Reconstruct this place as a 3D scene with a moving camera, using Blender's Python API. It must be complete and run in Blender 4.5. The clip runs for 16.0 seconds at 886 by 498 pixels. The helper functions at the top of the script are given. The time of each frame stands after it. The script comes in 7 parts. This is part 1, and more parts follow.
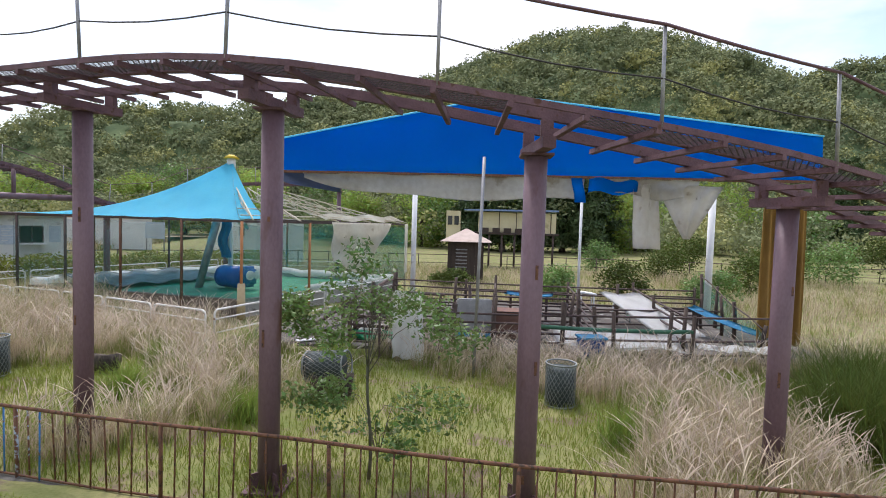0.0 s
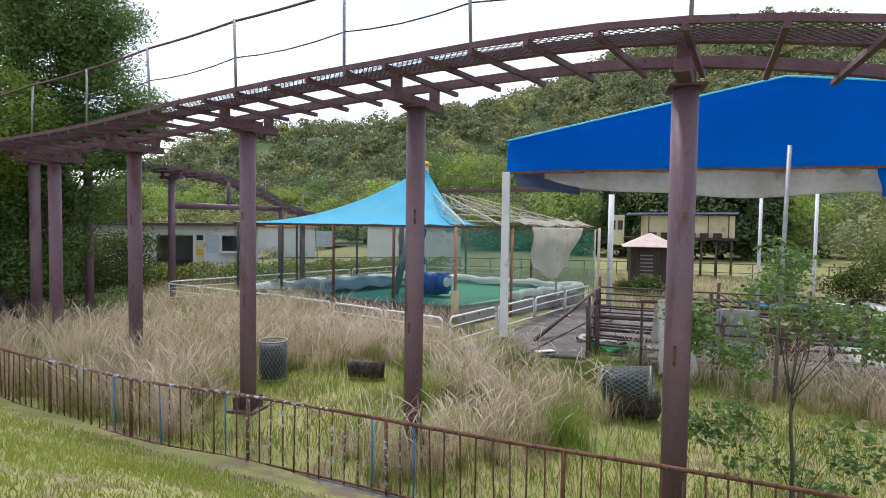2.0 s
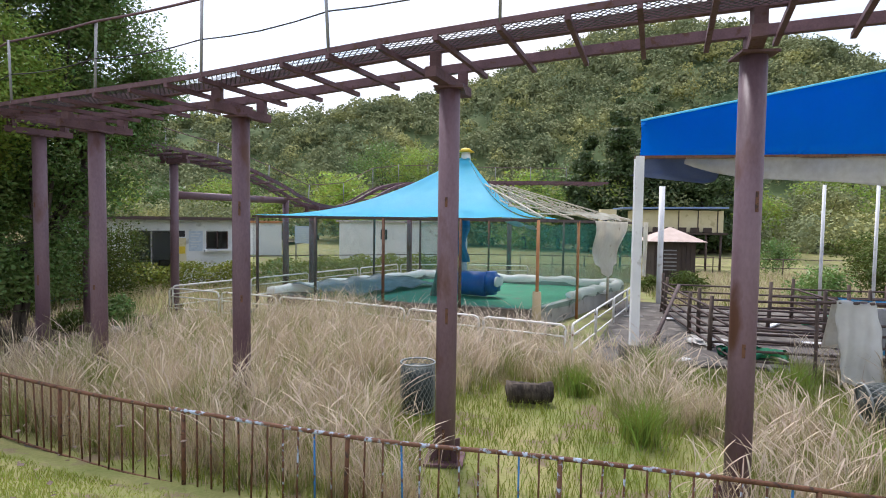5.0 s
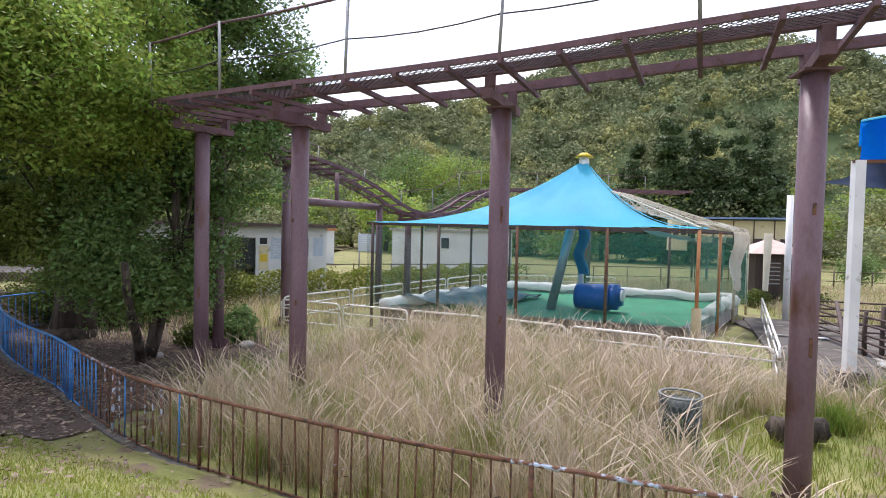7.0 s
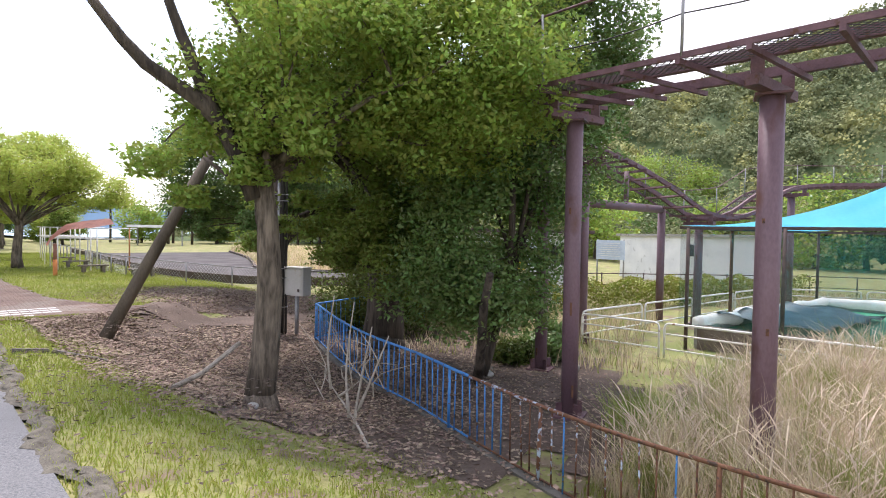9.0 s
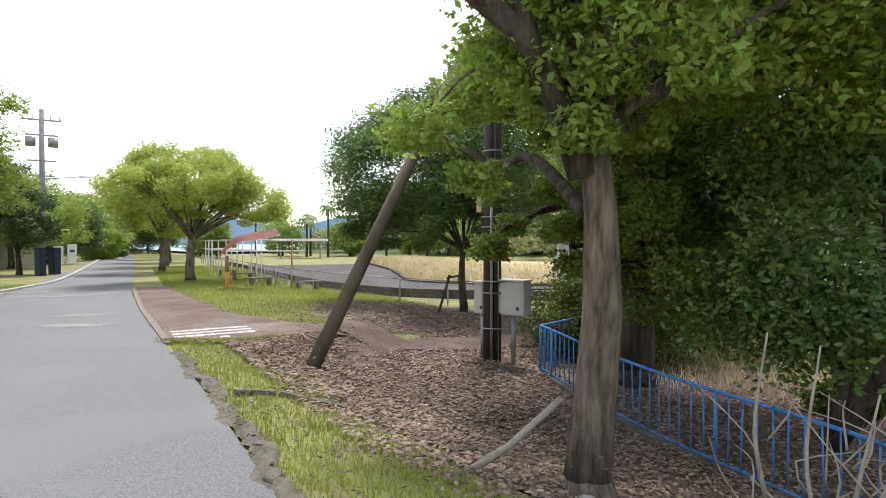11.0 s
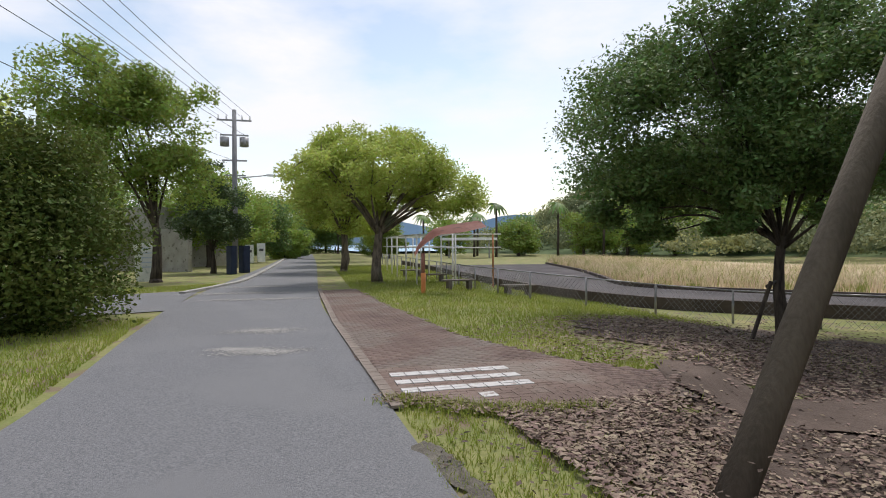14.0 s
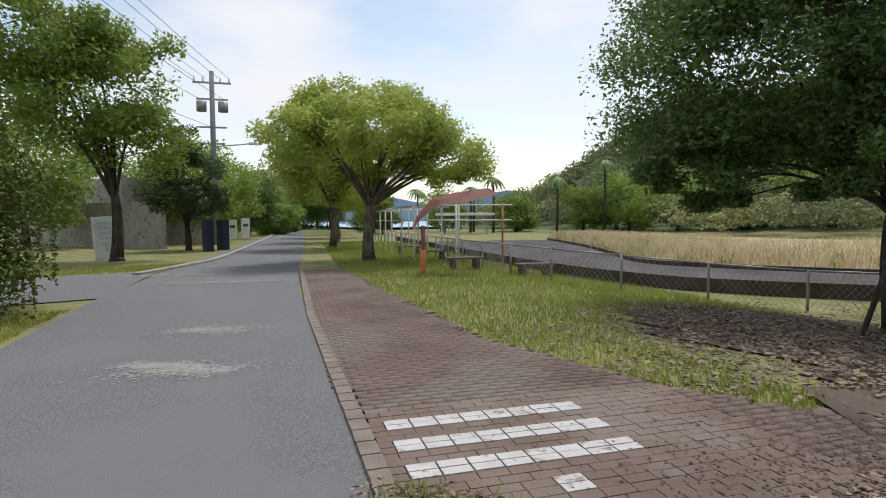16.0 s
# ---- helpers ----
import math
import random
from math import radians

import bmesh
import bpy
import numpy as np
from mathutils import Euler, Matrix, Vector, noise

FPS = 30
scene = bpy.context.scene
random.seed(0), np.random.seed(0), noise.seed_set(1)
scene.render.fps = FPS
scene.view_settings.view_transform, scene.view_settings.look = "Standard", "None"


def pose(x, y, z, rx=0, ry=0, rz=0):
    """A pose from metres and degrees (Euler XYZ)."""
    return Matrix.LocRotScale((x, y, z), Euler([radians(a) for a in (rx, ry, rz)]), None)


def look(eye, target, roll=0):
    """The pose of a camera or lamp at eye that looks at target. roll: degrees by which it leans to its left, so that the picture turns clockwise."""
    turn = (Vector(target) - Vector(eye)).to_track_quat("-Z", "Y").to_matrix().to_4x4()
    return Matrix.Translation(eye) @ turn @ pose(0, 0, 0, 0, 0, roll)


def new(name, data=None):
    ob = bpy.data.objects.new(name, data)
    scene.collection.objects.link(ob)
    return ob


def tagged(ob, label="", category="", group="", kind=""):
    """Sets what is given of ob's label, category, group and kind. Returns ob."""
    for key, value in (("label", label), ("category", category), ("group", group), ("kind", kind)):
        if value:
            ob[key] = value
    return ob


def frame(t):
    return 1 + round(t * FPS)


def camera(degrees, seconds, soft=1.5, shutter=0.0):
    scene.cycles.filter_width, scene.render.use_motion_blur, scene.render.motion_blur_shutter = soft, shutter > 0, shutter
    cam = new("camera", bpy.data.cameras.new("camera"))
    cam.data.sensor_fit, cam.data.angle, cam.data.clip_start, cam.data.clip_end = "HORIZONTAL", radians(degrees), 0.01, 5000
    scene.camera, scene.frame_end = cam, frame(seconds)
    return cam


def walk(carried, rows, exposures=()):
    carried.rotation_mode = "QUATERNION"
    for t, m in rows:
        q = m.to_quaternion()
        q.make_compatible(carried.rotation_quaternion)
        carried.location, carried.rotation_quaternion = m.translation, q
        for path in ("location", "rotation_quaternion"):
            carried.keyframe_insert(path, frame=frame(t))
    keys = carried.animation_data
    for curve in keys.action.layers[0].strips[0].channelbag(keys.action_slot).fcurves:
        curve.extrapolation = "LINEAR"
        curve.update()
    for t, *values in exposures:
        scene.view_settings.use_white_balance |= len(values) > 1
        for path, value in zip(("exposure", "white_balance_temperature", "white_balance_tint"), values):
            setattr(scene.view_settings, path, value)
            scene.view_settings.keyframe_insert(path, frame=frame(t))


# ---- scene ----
cam = camera(77.0, 16.0, soft=1.0)
PATH = [
    (0, (0.258, 0.408, 2.335), (0.139, 2.401, 2.229), 1.7),
    (0.5, (-0.48, 0.53, 2.287), (-0.641, 2.521, 2.189), 1.9),
    (1, (-1.26, 0.514, 2.23), (-1.555, 2.49, 2.128), 1.3),
    (1.5, (-2.057, 0.635, 2.198), (-2.505, 2.581, 2.102), 1.1),
    (2, (-2.879, 0.803, 2.159), (-3.393, 2.733, 2.072), 0.8),
    (2.5, (-3.628, 0.901, 2.143), (-4.14, 2.832, 2.054), 0.7),
    (3, (-4.336, 1.132, 2.105), (-4.833, 3.067, 2.008), 0.5),
    (5.5, (-8.149, 2.151, 2.017), (-8.344, 4.139, 1.922), 1.0),
    (6.5, (-9.88, 2.493, 1.987), (-10.045, 4.484, 1.906), 1.3),
    (7, (-10.833, 2.628, 1.977), (-11.111, 4.607, 1.908), 1.3),
    (7.5, (-11.781, 2.852, 1.945), (-12.273, 4.789, 1.88), 0.7),
    (8, (-12.616, 3.089, 1.928), (-13.289, 4.971, 1.866), 0.8),
    (8.5, (-13.593, 3.222, 1.883), (-14.347, 5.073, 1.827), 1.1),
    (9, (-14.473, 3.391, 1.887), (-15.347, 5.189, 1.83), 0.9),
    (9.5, (-15.34, 3.545, 1.955), (-16.287, 5.304, 1.878), 0.7),
    (10, (-16.165, 3.778, 1.875), (-17.228, 5.472, 1.819), 0.2),
    (12.5, (-20.729, 5.435, 1.626), (-22.08, 6.91, 1.604), 0.3),
    (13, (-21.613, 5.734, 1.579), (-23.026, 7.149, 1.562), 0.1),
    (13.5, (-22.369, 6.084, 1.558), (-23.869, 7.407, 1.542), -0.4),
    (14, (-23.143, 6.395, 1.521), (-24.75, 7.586, 1.503), -0.3),
    (14.5, (-23.793, 6.715, 1.476), (-25.483, 7.785, 1.457), -0.3),
    (15, (-24.381, 7.07, 1.436), (-26.09, 8.109, 1.386), -0.5),
    (15.5, (-24.946, 7.422, 1.408), (-26.624, 8.506, 1.32), -0.4),
    (16, (-25.475, 7.799, 1.392), (-27.066, 9.006, 1.289), -0.4),
]
LIGHT = [(0.0, 0.4, 6150, 16), (3.0, 0.48, 6150, 16), (5.5, 0.58, 6150, 17), (7.5, 0.8, 6200, 20), (9.0, 1.04, 6330, 20), (10.0, 1.0, 6450, 14), (12.5, 0.4, 6450, 13), (14.0, 0.02, 6350, 14), (16.0, -0.08, 6350, 12)]
walk(cam, [(t, look(eye, target, roll)) for t, eye, target, roll in PATH], LIGHT)

# ---- world, sun ----
world = bpy.data.worlds.new("world")
scene.world = world
world.use_nodes = True
wn, wl = world.node_tree.nodes, world.node_tree.links
wn.clear()
w_out = wn.new("ShaderNodeOutputWorld")
w_bg = wn.new("ShaderNodeBackground")
w_sky = wn.new("ShaderNodeTexSky")
w_sky.sky_type = "NISHITA"
w_sky.sun_disc = False
w_sky.sun_elevation, w_sky.sun_rotation = radians(67), radians(-28)
w_co = wn.new("ShaderNodeTexCoord")
w_map = wn.new("ShaderNodeMapping")
w_map.inputs["Scale"].default_value = (1.0, 1.0, 2.6)
w_noise = wn.new("ShaderNodeTexNoise")
w_noise.inputs["Scale"].default_value = 2.3
w_noise.inputs["Detail"].default_value = 6
w_noise.inputs["Roughness"].default_value = 0.55
w_ramp = wn.new("ShaderNodeValToRGB")
w_ramp.color_ramp.elements[0].position, w_ramp.color_ramp.elements[1].position = 0.37, 0.62
w_cloud = wn.new("ShaderNodeMix")
w_cloud.data_type = "RGBA"
w_gain = wn.new("ShaderNodeMix")
w_gain.data_type, w_gain.blend_type = "RGBA", "MULTIPLY"
w_gain.inputs[0].default_value = 1.0
w_gain.inputs[7].default_value = (0.24, 0.21, 0.17, 1)
wl.new(w_sky.outputs[0], w_gain.inputs[6])
wl.new(w_co.outputs["Generated"], w_map.inputs[0])
wl.new(w_map.outputs[0], w_noise.inputs["Vector"])
wl.new(w_noise.outputs[0], w_ramp.inputs[0])
wl.new(w_ramp.outputs[0], w_cloud.inputs[0])
wl.new(w_gain.outputs[2], w_cloud.inputs[6])
w_cloud.inputs[7].default_value = (0.97, 0.975, 1.0, 1)
wl.new(w_cloud.outputs[2], w_bg.inputs[0])
w_bg.inputs[1].default_value = 1.0
wl.new(w_bg.outputs[0], w_out.inputs[0])

sun = new("sun", bpy.data.lights.new("sun", "SUN"))
sun.data.energy, sun.data.angle, sun.data.color = 2.7, radians(14), (1.0, 0.96, 0.9)
sun.matrix_world = look((-8, 15, 40), (0, 0, 0))


# ---- helpers of this scene ----
def mat(name, a, b, scale=6.0, rough=0.8, metal=0.0, bump=0.3, fine=60.0, third=None, third_at=0.62, sheer=0.0, vary=0.0, stretch=(1, 1, 1), soft=0.25, spec=0.4, fine_mix=0.45, third_scale=None):
    m = bpy.data.materials.new(name)
    m.use_nodes = True
    n, l = m.node_tree.nodes, m.node_tree.links
    p = n["Principled BSDF"]
    p.inputs["Roughness"].default_value, p.inputs["Metallic"].default_value = rough, metal
    co = n.new("ShaderNodeTexCoord")
    mp = n.new("ShaderNodeMapping")
    mp.inputs["Scale"].default_value = stretch
    geo = n.new("ShaderNodeNewGeometry")
    l.new(geo.outputs["Position"], mp.inputs[0])
    big = n.new("ShaderNodeTexNoise")
    big.inputs["Scale"].default_value, big.inputs["Detail"].default_value = scale, 5
    small = n.new("ShaderNodeTexNoise")
    small.inputs["Scale"].default_value, small.inputs["Detail"].default_value = fine, 4
    for t in (big, small):
        l.new(mp.outputs[0], t.inputs["Vector"])
    add = n.new("ShaderNodeMath")
    add.operation = "MULTIPLY_ADD"
    l.new(small.outputs[0], add.inputs[0])
    add.inputs[1].default_value = fine_mix
    l.new(big.outputs[0], add.inputs[2])
    ramp = n.new("ShaderNodeValToRGB")
    e = ramp.color_ramp.elements
    mid = 0.5 + fine_mix / 2
    e[0].position, e[0].color = max(mid - soft, 0), (*a, 1)
    e[1].position, e[1].color = min(mid + soft, 1), (*b, 1)
    l.new(add.outputs[0], ramp.inputs[0])
    col = ramp.outputs[0]
    if third:
        spot = n.new("ShaderNodeTexNoise")
        spot.inputs["Scale"].default_value, spot.inputs["Detail"].default_value = third_scale or scale * 2.3, 7
        l.new(mp.outputs[0], spot.inputs["Vector"])
        r2 = n.new("ShaderNodeValToRGB")
        r2.color_ramp.elements[0].position, r2.color_ramp.elements[1].position = third_at - 0.04, third_at + 0.05
        l.new(spot.outputs[0], r2.inputs[0])
        mx = n.new("ShaderNodeMix")
        mx.data_type = "RGBA"
        l.new(r2.outputs[0], mx.inputs[0])
        l.new(col, mx.inputs[6])
        mx.inputs[7].default_value = (*third, 1)
        col = mx.outputs[2]
    if vary:
        info = n.new("ShaderNodeObjectInfo")
        hs = n.new("ShaderNodeHueSaturation")
        rnd = n.new("ShaderNodeMath")
        rnd.operation = "ADD"
        l.new(info.outputs["Random"], rnd.inputs[0])
        l.new(geo.outputs["Random Per Island"], rnd.inputs[1])
        mr = n.new("ShaderNodeMapRange")
        mr.inputs[1].default_value, mr.inputs[2].default_value = 0.0, 2.0
        mr.inputs[3].default_value, mr.inputs[4].default_value = 1 - vary, 1 + vary
        l.new(rnd.outputs[0], mr.inputs[0])
        l.new(mr.outputs[0], hs.inputs["Value"])
        mh = n.new("ShaderNodeMapRange")
        mh.inputs[3].default_value, mh.inputs[4].default_value = 0.5 - vary * 0.06, 0.5 + vary * 0.06
        l.new(geo.outputs["Random Per Island"], mh.inputs[0])
        l.new(mh.outputs[0], hs.inputs["Hue"])
        l.new(col, hs.inputs["Color"])
        col = hs.outputs[0]
    l.new(col, p.inputs["Base Color"])
    p.inputs["Specular IOR Level"].default_value = spec
    if bump:
        bp = n.new("ShaderNodeBump")
        bp.inputs["Strength"].default_value, bp.inputs["Distance"].default_value = bump, 0.02
        l.new(small.outputs[0], bp.inputs["Height"])
        l.new(bp.outputs[0], p.inputs["Normal"])
    if sheer:
        tr = n.new("ShaderNodeBsdfTranslucent")
        l.new(col, tr.inputs[0])
        ms = n.new("ShaderNodeMixShader")
        ms.inputs[0].default_value = sheer
        l.new(p.outputs[0], ms.inputs[1])
        l.new(tr.outputs[0], ms.inputs[2])
        l.new(ms.outputs[0], n["Material Output"].inputs[0])
    return m


ORIGIN = {}


def thing(name, at=(0, 0, 0), label="", category="", group="", kind=""):
    ob = new(name)
    ob.location = at
    ob.empty_display_size = 0.1
    ORIGIN[ob.name] = Vector(at)
    return tagged(ob, label, category, group, kind)


def finish(ob, bm, smooth):
    bmesh.ops.recalc_face_normals(bm, faces=bm.faces)
    for f in bm.faces:
        f.smooth = smooth
    bm.to_mesh(ob.data)
    bm.free()


def part(name, bm, material, parent=None, label="", smooth=False):
    """One mesh object from a bmesh in world places, under a thing or a part."""
    ob = new(name, bpy.data.meshes.new(name))
    ob.data.materials.append(material)
    if parent is not None:
        o = ORIGIN.get(parent.name, Vector((0, 0, 0)))
        bmesh.ops.translate(bm, verts=bm.verts, vec=-o)
        ob.parent = parent
        ORIGIN[ob.name] = o
    finish(ob, bm, smooth)
    return tagged(ob, label)


def solid(name, bm, material, label="", category="", group="", kind="", smooth=False, at=None):
    """A thing that is one mesh."""
    ob = new(name, bpy.data.meshes.new(name))
    ob.data.materials.append(material)
    if at is not None:
        bmesh.ops.translate(bm, verts=bm.verts, vec=-Vector(at))
        ob.location = at
    finish(ob, bm, smooth)
    ORIGIN[ob.name] = Vector(at or (0, 0, 0))
    return tagged(ob, label, category, group, kind)


def shared(name, data, parent, m, label=""):
    """One more object on a mesh that others use, as a part at the pose m in the world."""
    ob = new(name, data)
    ob.parent = parent
    ob.matrix_basis = Matrix.Translation(-ORIGIN.get(parent.name, Vector((0, 0, 0)))) @ m
    return tagged(ob, label)


def data_of(name, bm, material, smooth=False):
    d = bpy.data.meshes.new(name)
    bmesh.ops.recalc_face_normals(bm, faces=bm.faces)
    for f in bm.faces:
        f.smooth = smooth
    bm.to_mesh(d)
    bm.free()
    d.materials.append(material)
    return d


def B():
    return bmesh.new()


def box(bm, c, size, rz=0.0, rx=0.0, ry=0.0):
    m = pose(*c, rx, ry, rz) @ Matrix.Diagonal((*size, 1))
    bmesh.ops.create_cube(bm, size=1.0, matrix=m)
    return bm


def tube(bm, pts, r, seg=8, r_end=None, caps=True, jitter=0.0):
    """A round bar along points, tapered from r to r_end."""
    pts = [Vector(p) for p in pts]
    rings = []
    n = len(pts)
    side = None
    for i, p in enumerate(pts):
        d = (pts[min(i + 1, n - 1)] - pts[max(i - 1, 0)])
        if d.length < 1e-9:
            d = Vector((0, 0, 1))
        d.normalize()
        if side is None:
            ref = Vector((0, 0, 1)) if abs(d.z) < 0.9 else Vector((1, 0, 0))
            side = d.cross(ref).normalized()
        else:
            side = (side - d * side.dot(d)).normalized()
        up = d.cross(side)
        rr = r if r_end is None else r + (r_end - r) * i / max(n - 1, 1)
        ring = []
        for k in range(seg):
            a = 2 * math.pi * k / seg
            q = rr * (1 + jitter * random.uniform(-1, 1))
            ring.append(bm.verts.new(p + side * math.cos(a) * q + up * math.sin(a) * q))
        rings.append(ring)
    for i in range(n - 1):
        for k in range(seg):
            bm.faces.new((rings[i][k], rings[i][(k + 1) % seg], rings[i + 1][(k + 1) % seg], rings[i + 1][k]))
    if caps:
        bm.faces.new(rings[0])
        bm.faces.new(rings[-1][::-1])
    return bm


def beam(bm, p, q, w, h, up=(0, 0, 1)):
    """A square-edged bar from p to q, w wide and h high."""
    p, q, up = Vector(p), Vector(q), Vector(up)
    d = (q - p).normalized()
    s = d.cross(up)
    if s.length < 1e-6:
        s = Vector((1, 0, 0))
    s.normalize()
    u = s.cross(d)
    vs = []
    for c in (p, q):
        for a, b in ((-1, -1), (1, -1), (1, 1), (-1, 1)):
            vs.append(bm.verts.new(c + s * a * w / 2 + u * b * h / 2))
    for f in ((0, 1, 2, 3), (7, 6, 5, 4), (0, 4, 5, 1), (1, 5, 6, 2), (2, 6, 7, 3), (3, 7, 4, 0)):
        bm.faces.new([vs[i] for i in f])
    return bm


def sweep(bm, pts, w, h):
    """One square-edged bar that follows the points."""
    pts = [Vector(p) for p in pts]
    rings = []
    for i, p in enumerate(pts):
        d = (pts[min(i + 1, len(pts) - 1)] - pts[max(i - 1, 0)]).normalized()
        s = d.cross(Vector((0, 0, 1))).normalized()
        u = s.cross(d)
        rings.append([bm.verts.new(p + s * a * w / 2 + u * b * h / 2) for a, b in ((-1, -1), (1, -1), (1, 1), (-1, 1))])
    for a, b in zip(rings, rings[1:]):
        for k in range(4):
            bm.faces.new((a[k], a[(k + 1) % 4], b[(k + 1) % 4], b[k]))
    bm.faces.new(rings[0])
    bm.faces.new(rings[-1][::-1])
    return bm


def sheet(bm, f, nu, nv, thick=0.0):
    """A surface f(u, v) with nu x nv cells."""
    g = [[bm.verts.new(f(i / nu, j / nv)) for j in range(nv + 1)] for i in range(nu + 1)]
    fs = [bm.faces.new((g[i][j], g[i + 1][j], g[i + 1][j + 1], g[i][j + 1])) for i in range(nu) for j in range(nv)]
    if thick:
        bmesh.ops.solidify(bm, geom=fs, thickness=thick)
    return bm


def curve(pts, n):
    """n points along a smooth line through pts."""
    pts = [Vector(p) for p in pts]
    P = [2 * pts[0] - pts[1]] + pts + [2 * pts[-1] - pts[-2]]
    dense = []
    for i in range(1, len(P) - 2):
        for k in range(24):
            t = k / 24
            a, b, c, d = P[i - 1], P[i], P[i + 1], P[i + 2]
            dense.append(0.5 * (2 * b + (c - a) * t + (2 * a - 5 * b + 4 * c - d) * t * t + (3 * b - a - 3 * c + d) * t ** 3))
    dense.append(pts[-1])
    acc = [0.0]
    for a, b in zip(dense, dense[1:]):
        acc.append(acc[-1] + (b - a).length)
    out, j = [], 0
    for i in range(n):
        s = acc[-1] * i / (n - 1)
        while j < len(acc) - 2 and acc[j + 1] < s:
            j += 1
        t = (s - acc[j]) / max(acc[j + 1] - acc[j], 1e-9)
        out.append(dense[j].lerp(dense[j + 1], min(t, 1)))
    return out


def raw(name, verts, faces, material, label="", category="", kind="stuff", parent=None):
    """One mesh from numpy arrays: verts (n, 3) and faces (m, 3 or 4)."""
    d = bpy.data.meshes.new(name)
    k = faces.shape[1]
    d.vertices.add(len(verts))
    d.vertices.foreach_set("co", np.ascontiguousarray(verts, dtype=np.float32).ravel())
    d.loops.add(faces.size)
    d.loops.foreach_set("vertex_index", np.ascontiguousarray(faces, dtype=np.int32).ravel())
    d.polygons.add(len(faces))
    d.polygons.foreach_set("loop_start", np.arange(0, faces.size, k, dtype=np.int32))
    d.polygons.foreach_set("loop_total", np.full(len(faces), k, dtype=np.int32))
    d.update(calc_edges=True)
    d.materials.append(material)
    ob = new(name, d)
    if parent is not None:
        ob.parent = parent
        ob.location = -ORIGIN.get(parent.name, Vector((0, 0, 0)))
        return tagged(ob, label)
    return tagged(ob, label, category, "", kind)


# ---- the lie of the land ----
EDGE = [(60, -12), (12, -0.6), (4, 0.6), (-4, 2.0), (-8, 2.75), (-12, 3.6), (-16, 4.7), (-20, 6.15), (-24, 7.75), (-27.85, 9.18), (-33.1, 11.1), (-40.3, 14.0), (-66.9, 25.6), (-110, 44.0)]
EX = np.array([-p[0] for p in EDGE])
EY = np.array([p[1] for p in EDGE])


def edge_y(x):
    return np.interp(-np.asarray(x, float), EX, EY)


def smooth01(t):
    t = np.clip(t, 0, 1)
    return t * t * (3 - 2 * t)


def road_z(x):
    return 0.94 * np.clip((np.asarray(x, float) + 27.0) / 27.0, 0, 1.15)


def hill(x, y):
    h = 61.4 * np.exp(-(((x - 40.6) / 89.1) ** 2 + ((y - 215) / 69.6) ** 2))
    h = h + 22 * np.exp(-(((x + 110.2) / 76.2) ** 2 + ((y - 136.6) / 27) ** 2))
    h = h + 45.2 * np.exp(-(((x - 154.9) / 47.8) ** 2 + ((y - 206.6) / 30) ** 2))
    h = h + 5.5 * np.exp(-(((x - 50) / 63.8) ** 2 + ((y - 121.1) / 25.5) ** 2))
    h = h + 12 * np.exp(-(((x + 17.3) / 60) ** 2 + ((y - 158.2) / 50) ** 2))
    h = h + 16.1 * np.exp(-(((x - 60) / 45.2) ** 2 + ((y - 147.1) / 41.3) ** 2))
    return h * smooth01((y - 60) / 55) * smooth01((x + 150) / 50)


def land(x, y):
    x, y = np.asarray(x, float), np.asarray(y, float)
    d = (y - edge_y(x)) * 0.93
    zr = road_z(x)
    low = -0.82 + 0.37 * smooth01((-20.5 - x) / 6)
    wide = 4.1 - 0.9 * smooth01((-20 - x) / 3) + 4.4 * smooth01((-25 - x) / 5)
    flat = 4.6 * smooth01((-24.9 - x) / 2.6)
    z = zr + (low - zr) * smooth01((d - 0.15 - flat * 0.85) / (wide - flat * 0.3)) - 0.02
    return z + hill(x, y)


def land_at(x, y):
    return float(land(x, y))

# ---- materials ----
M_ground = mat("meadow_soil", (0.12, 0.155, 0.035), (0.28, 0.255, 0.11), 0.9, 0.95, 0, 0.6, 25, third=(0.17, 0.13, 0.085), third_at=0.58)
M_asphalt = mat("asphalt", (0.11, 0.113, 0.12), (0.215, 0.217, 0.223), 60, 0.88, 0, 0.6, 190, soft=0.18, fine_mix=0.5, third=(0.175, 0.177, 0.182), third_at=0.55, third_scale=0.55)
M_dust = mat("pale_dust", (0.27, 0.262, 0.245), (0.38, 0.37, 0.35), 3, 0.95)
M_dirt = mat("brown_dirt", (0.06, 0.043, 0.033), (0.135, 0.10, 0.08), 1.6, 0.95, 0, 0.7, 30)
M_brick = mat("red_paver", (0.125, 0.086, 0.071), (0.21, 0.15, 0.125), 1.1, 0.92, 0, 0.5, 90, third=(0.195, 0.16, 0.135), third_at=0.53, vary=0.10, third_scale=0.7)
M_white_paver = mat("white_paver", (0.41, 0.40, 0.385), (0.54, 0.53, 0.515), 6, 0.8, 0, 0.3, 90, third=(0.26, 0.22, 0.19), third_at=0.62, vary=0.08)
M_sand = mat("joint_sand", (0.13, 0.105, 0.088), (0.20, 0.165, 0.14), 5, 0.95)
M_concrete = mat("concrete", (0.27, 0.26, 0.24), (0.42, 0.41, 0.38), 1.6, 0.9, 0, 0.4, 60, third=(0.14, 0.13, 0.11), third_at=0.63)
M_kerb = mat("dark_kerb", (0.06, 0.055, 0.05), (0.17, 0.16, 0.14), 3, 0.9, 0, 0.5, 50)
M_purple = mat("mauve_paint", (0.115, 0.068, 0.085), (0.205, 0.13, 0.155), 1.4, 0.5, 0, 0.12, 40, third=(0.10, 0.042, 0.028), third_at=0.62, third_scale=2.2, stretch=(1, 1, 0.45))
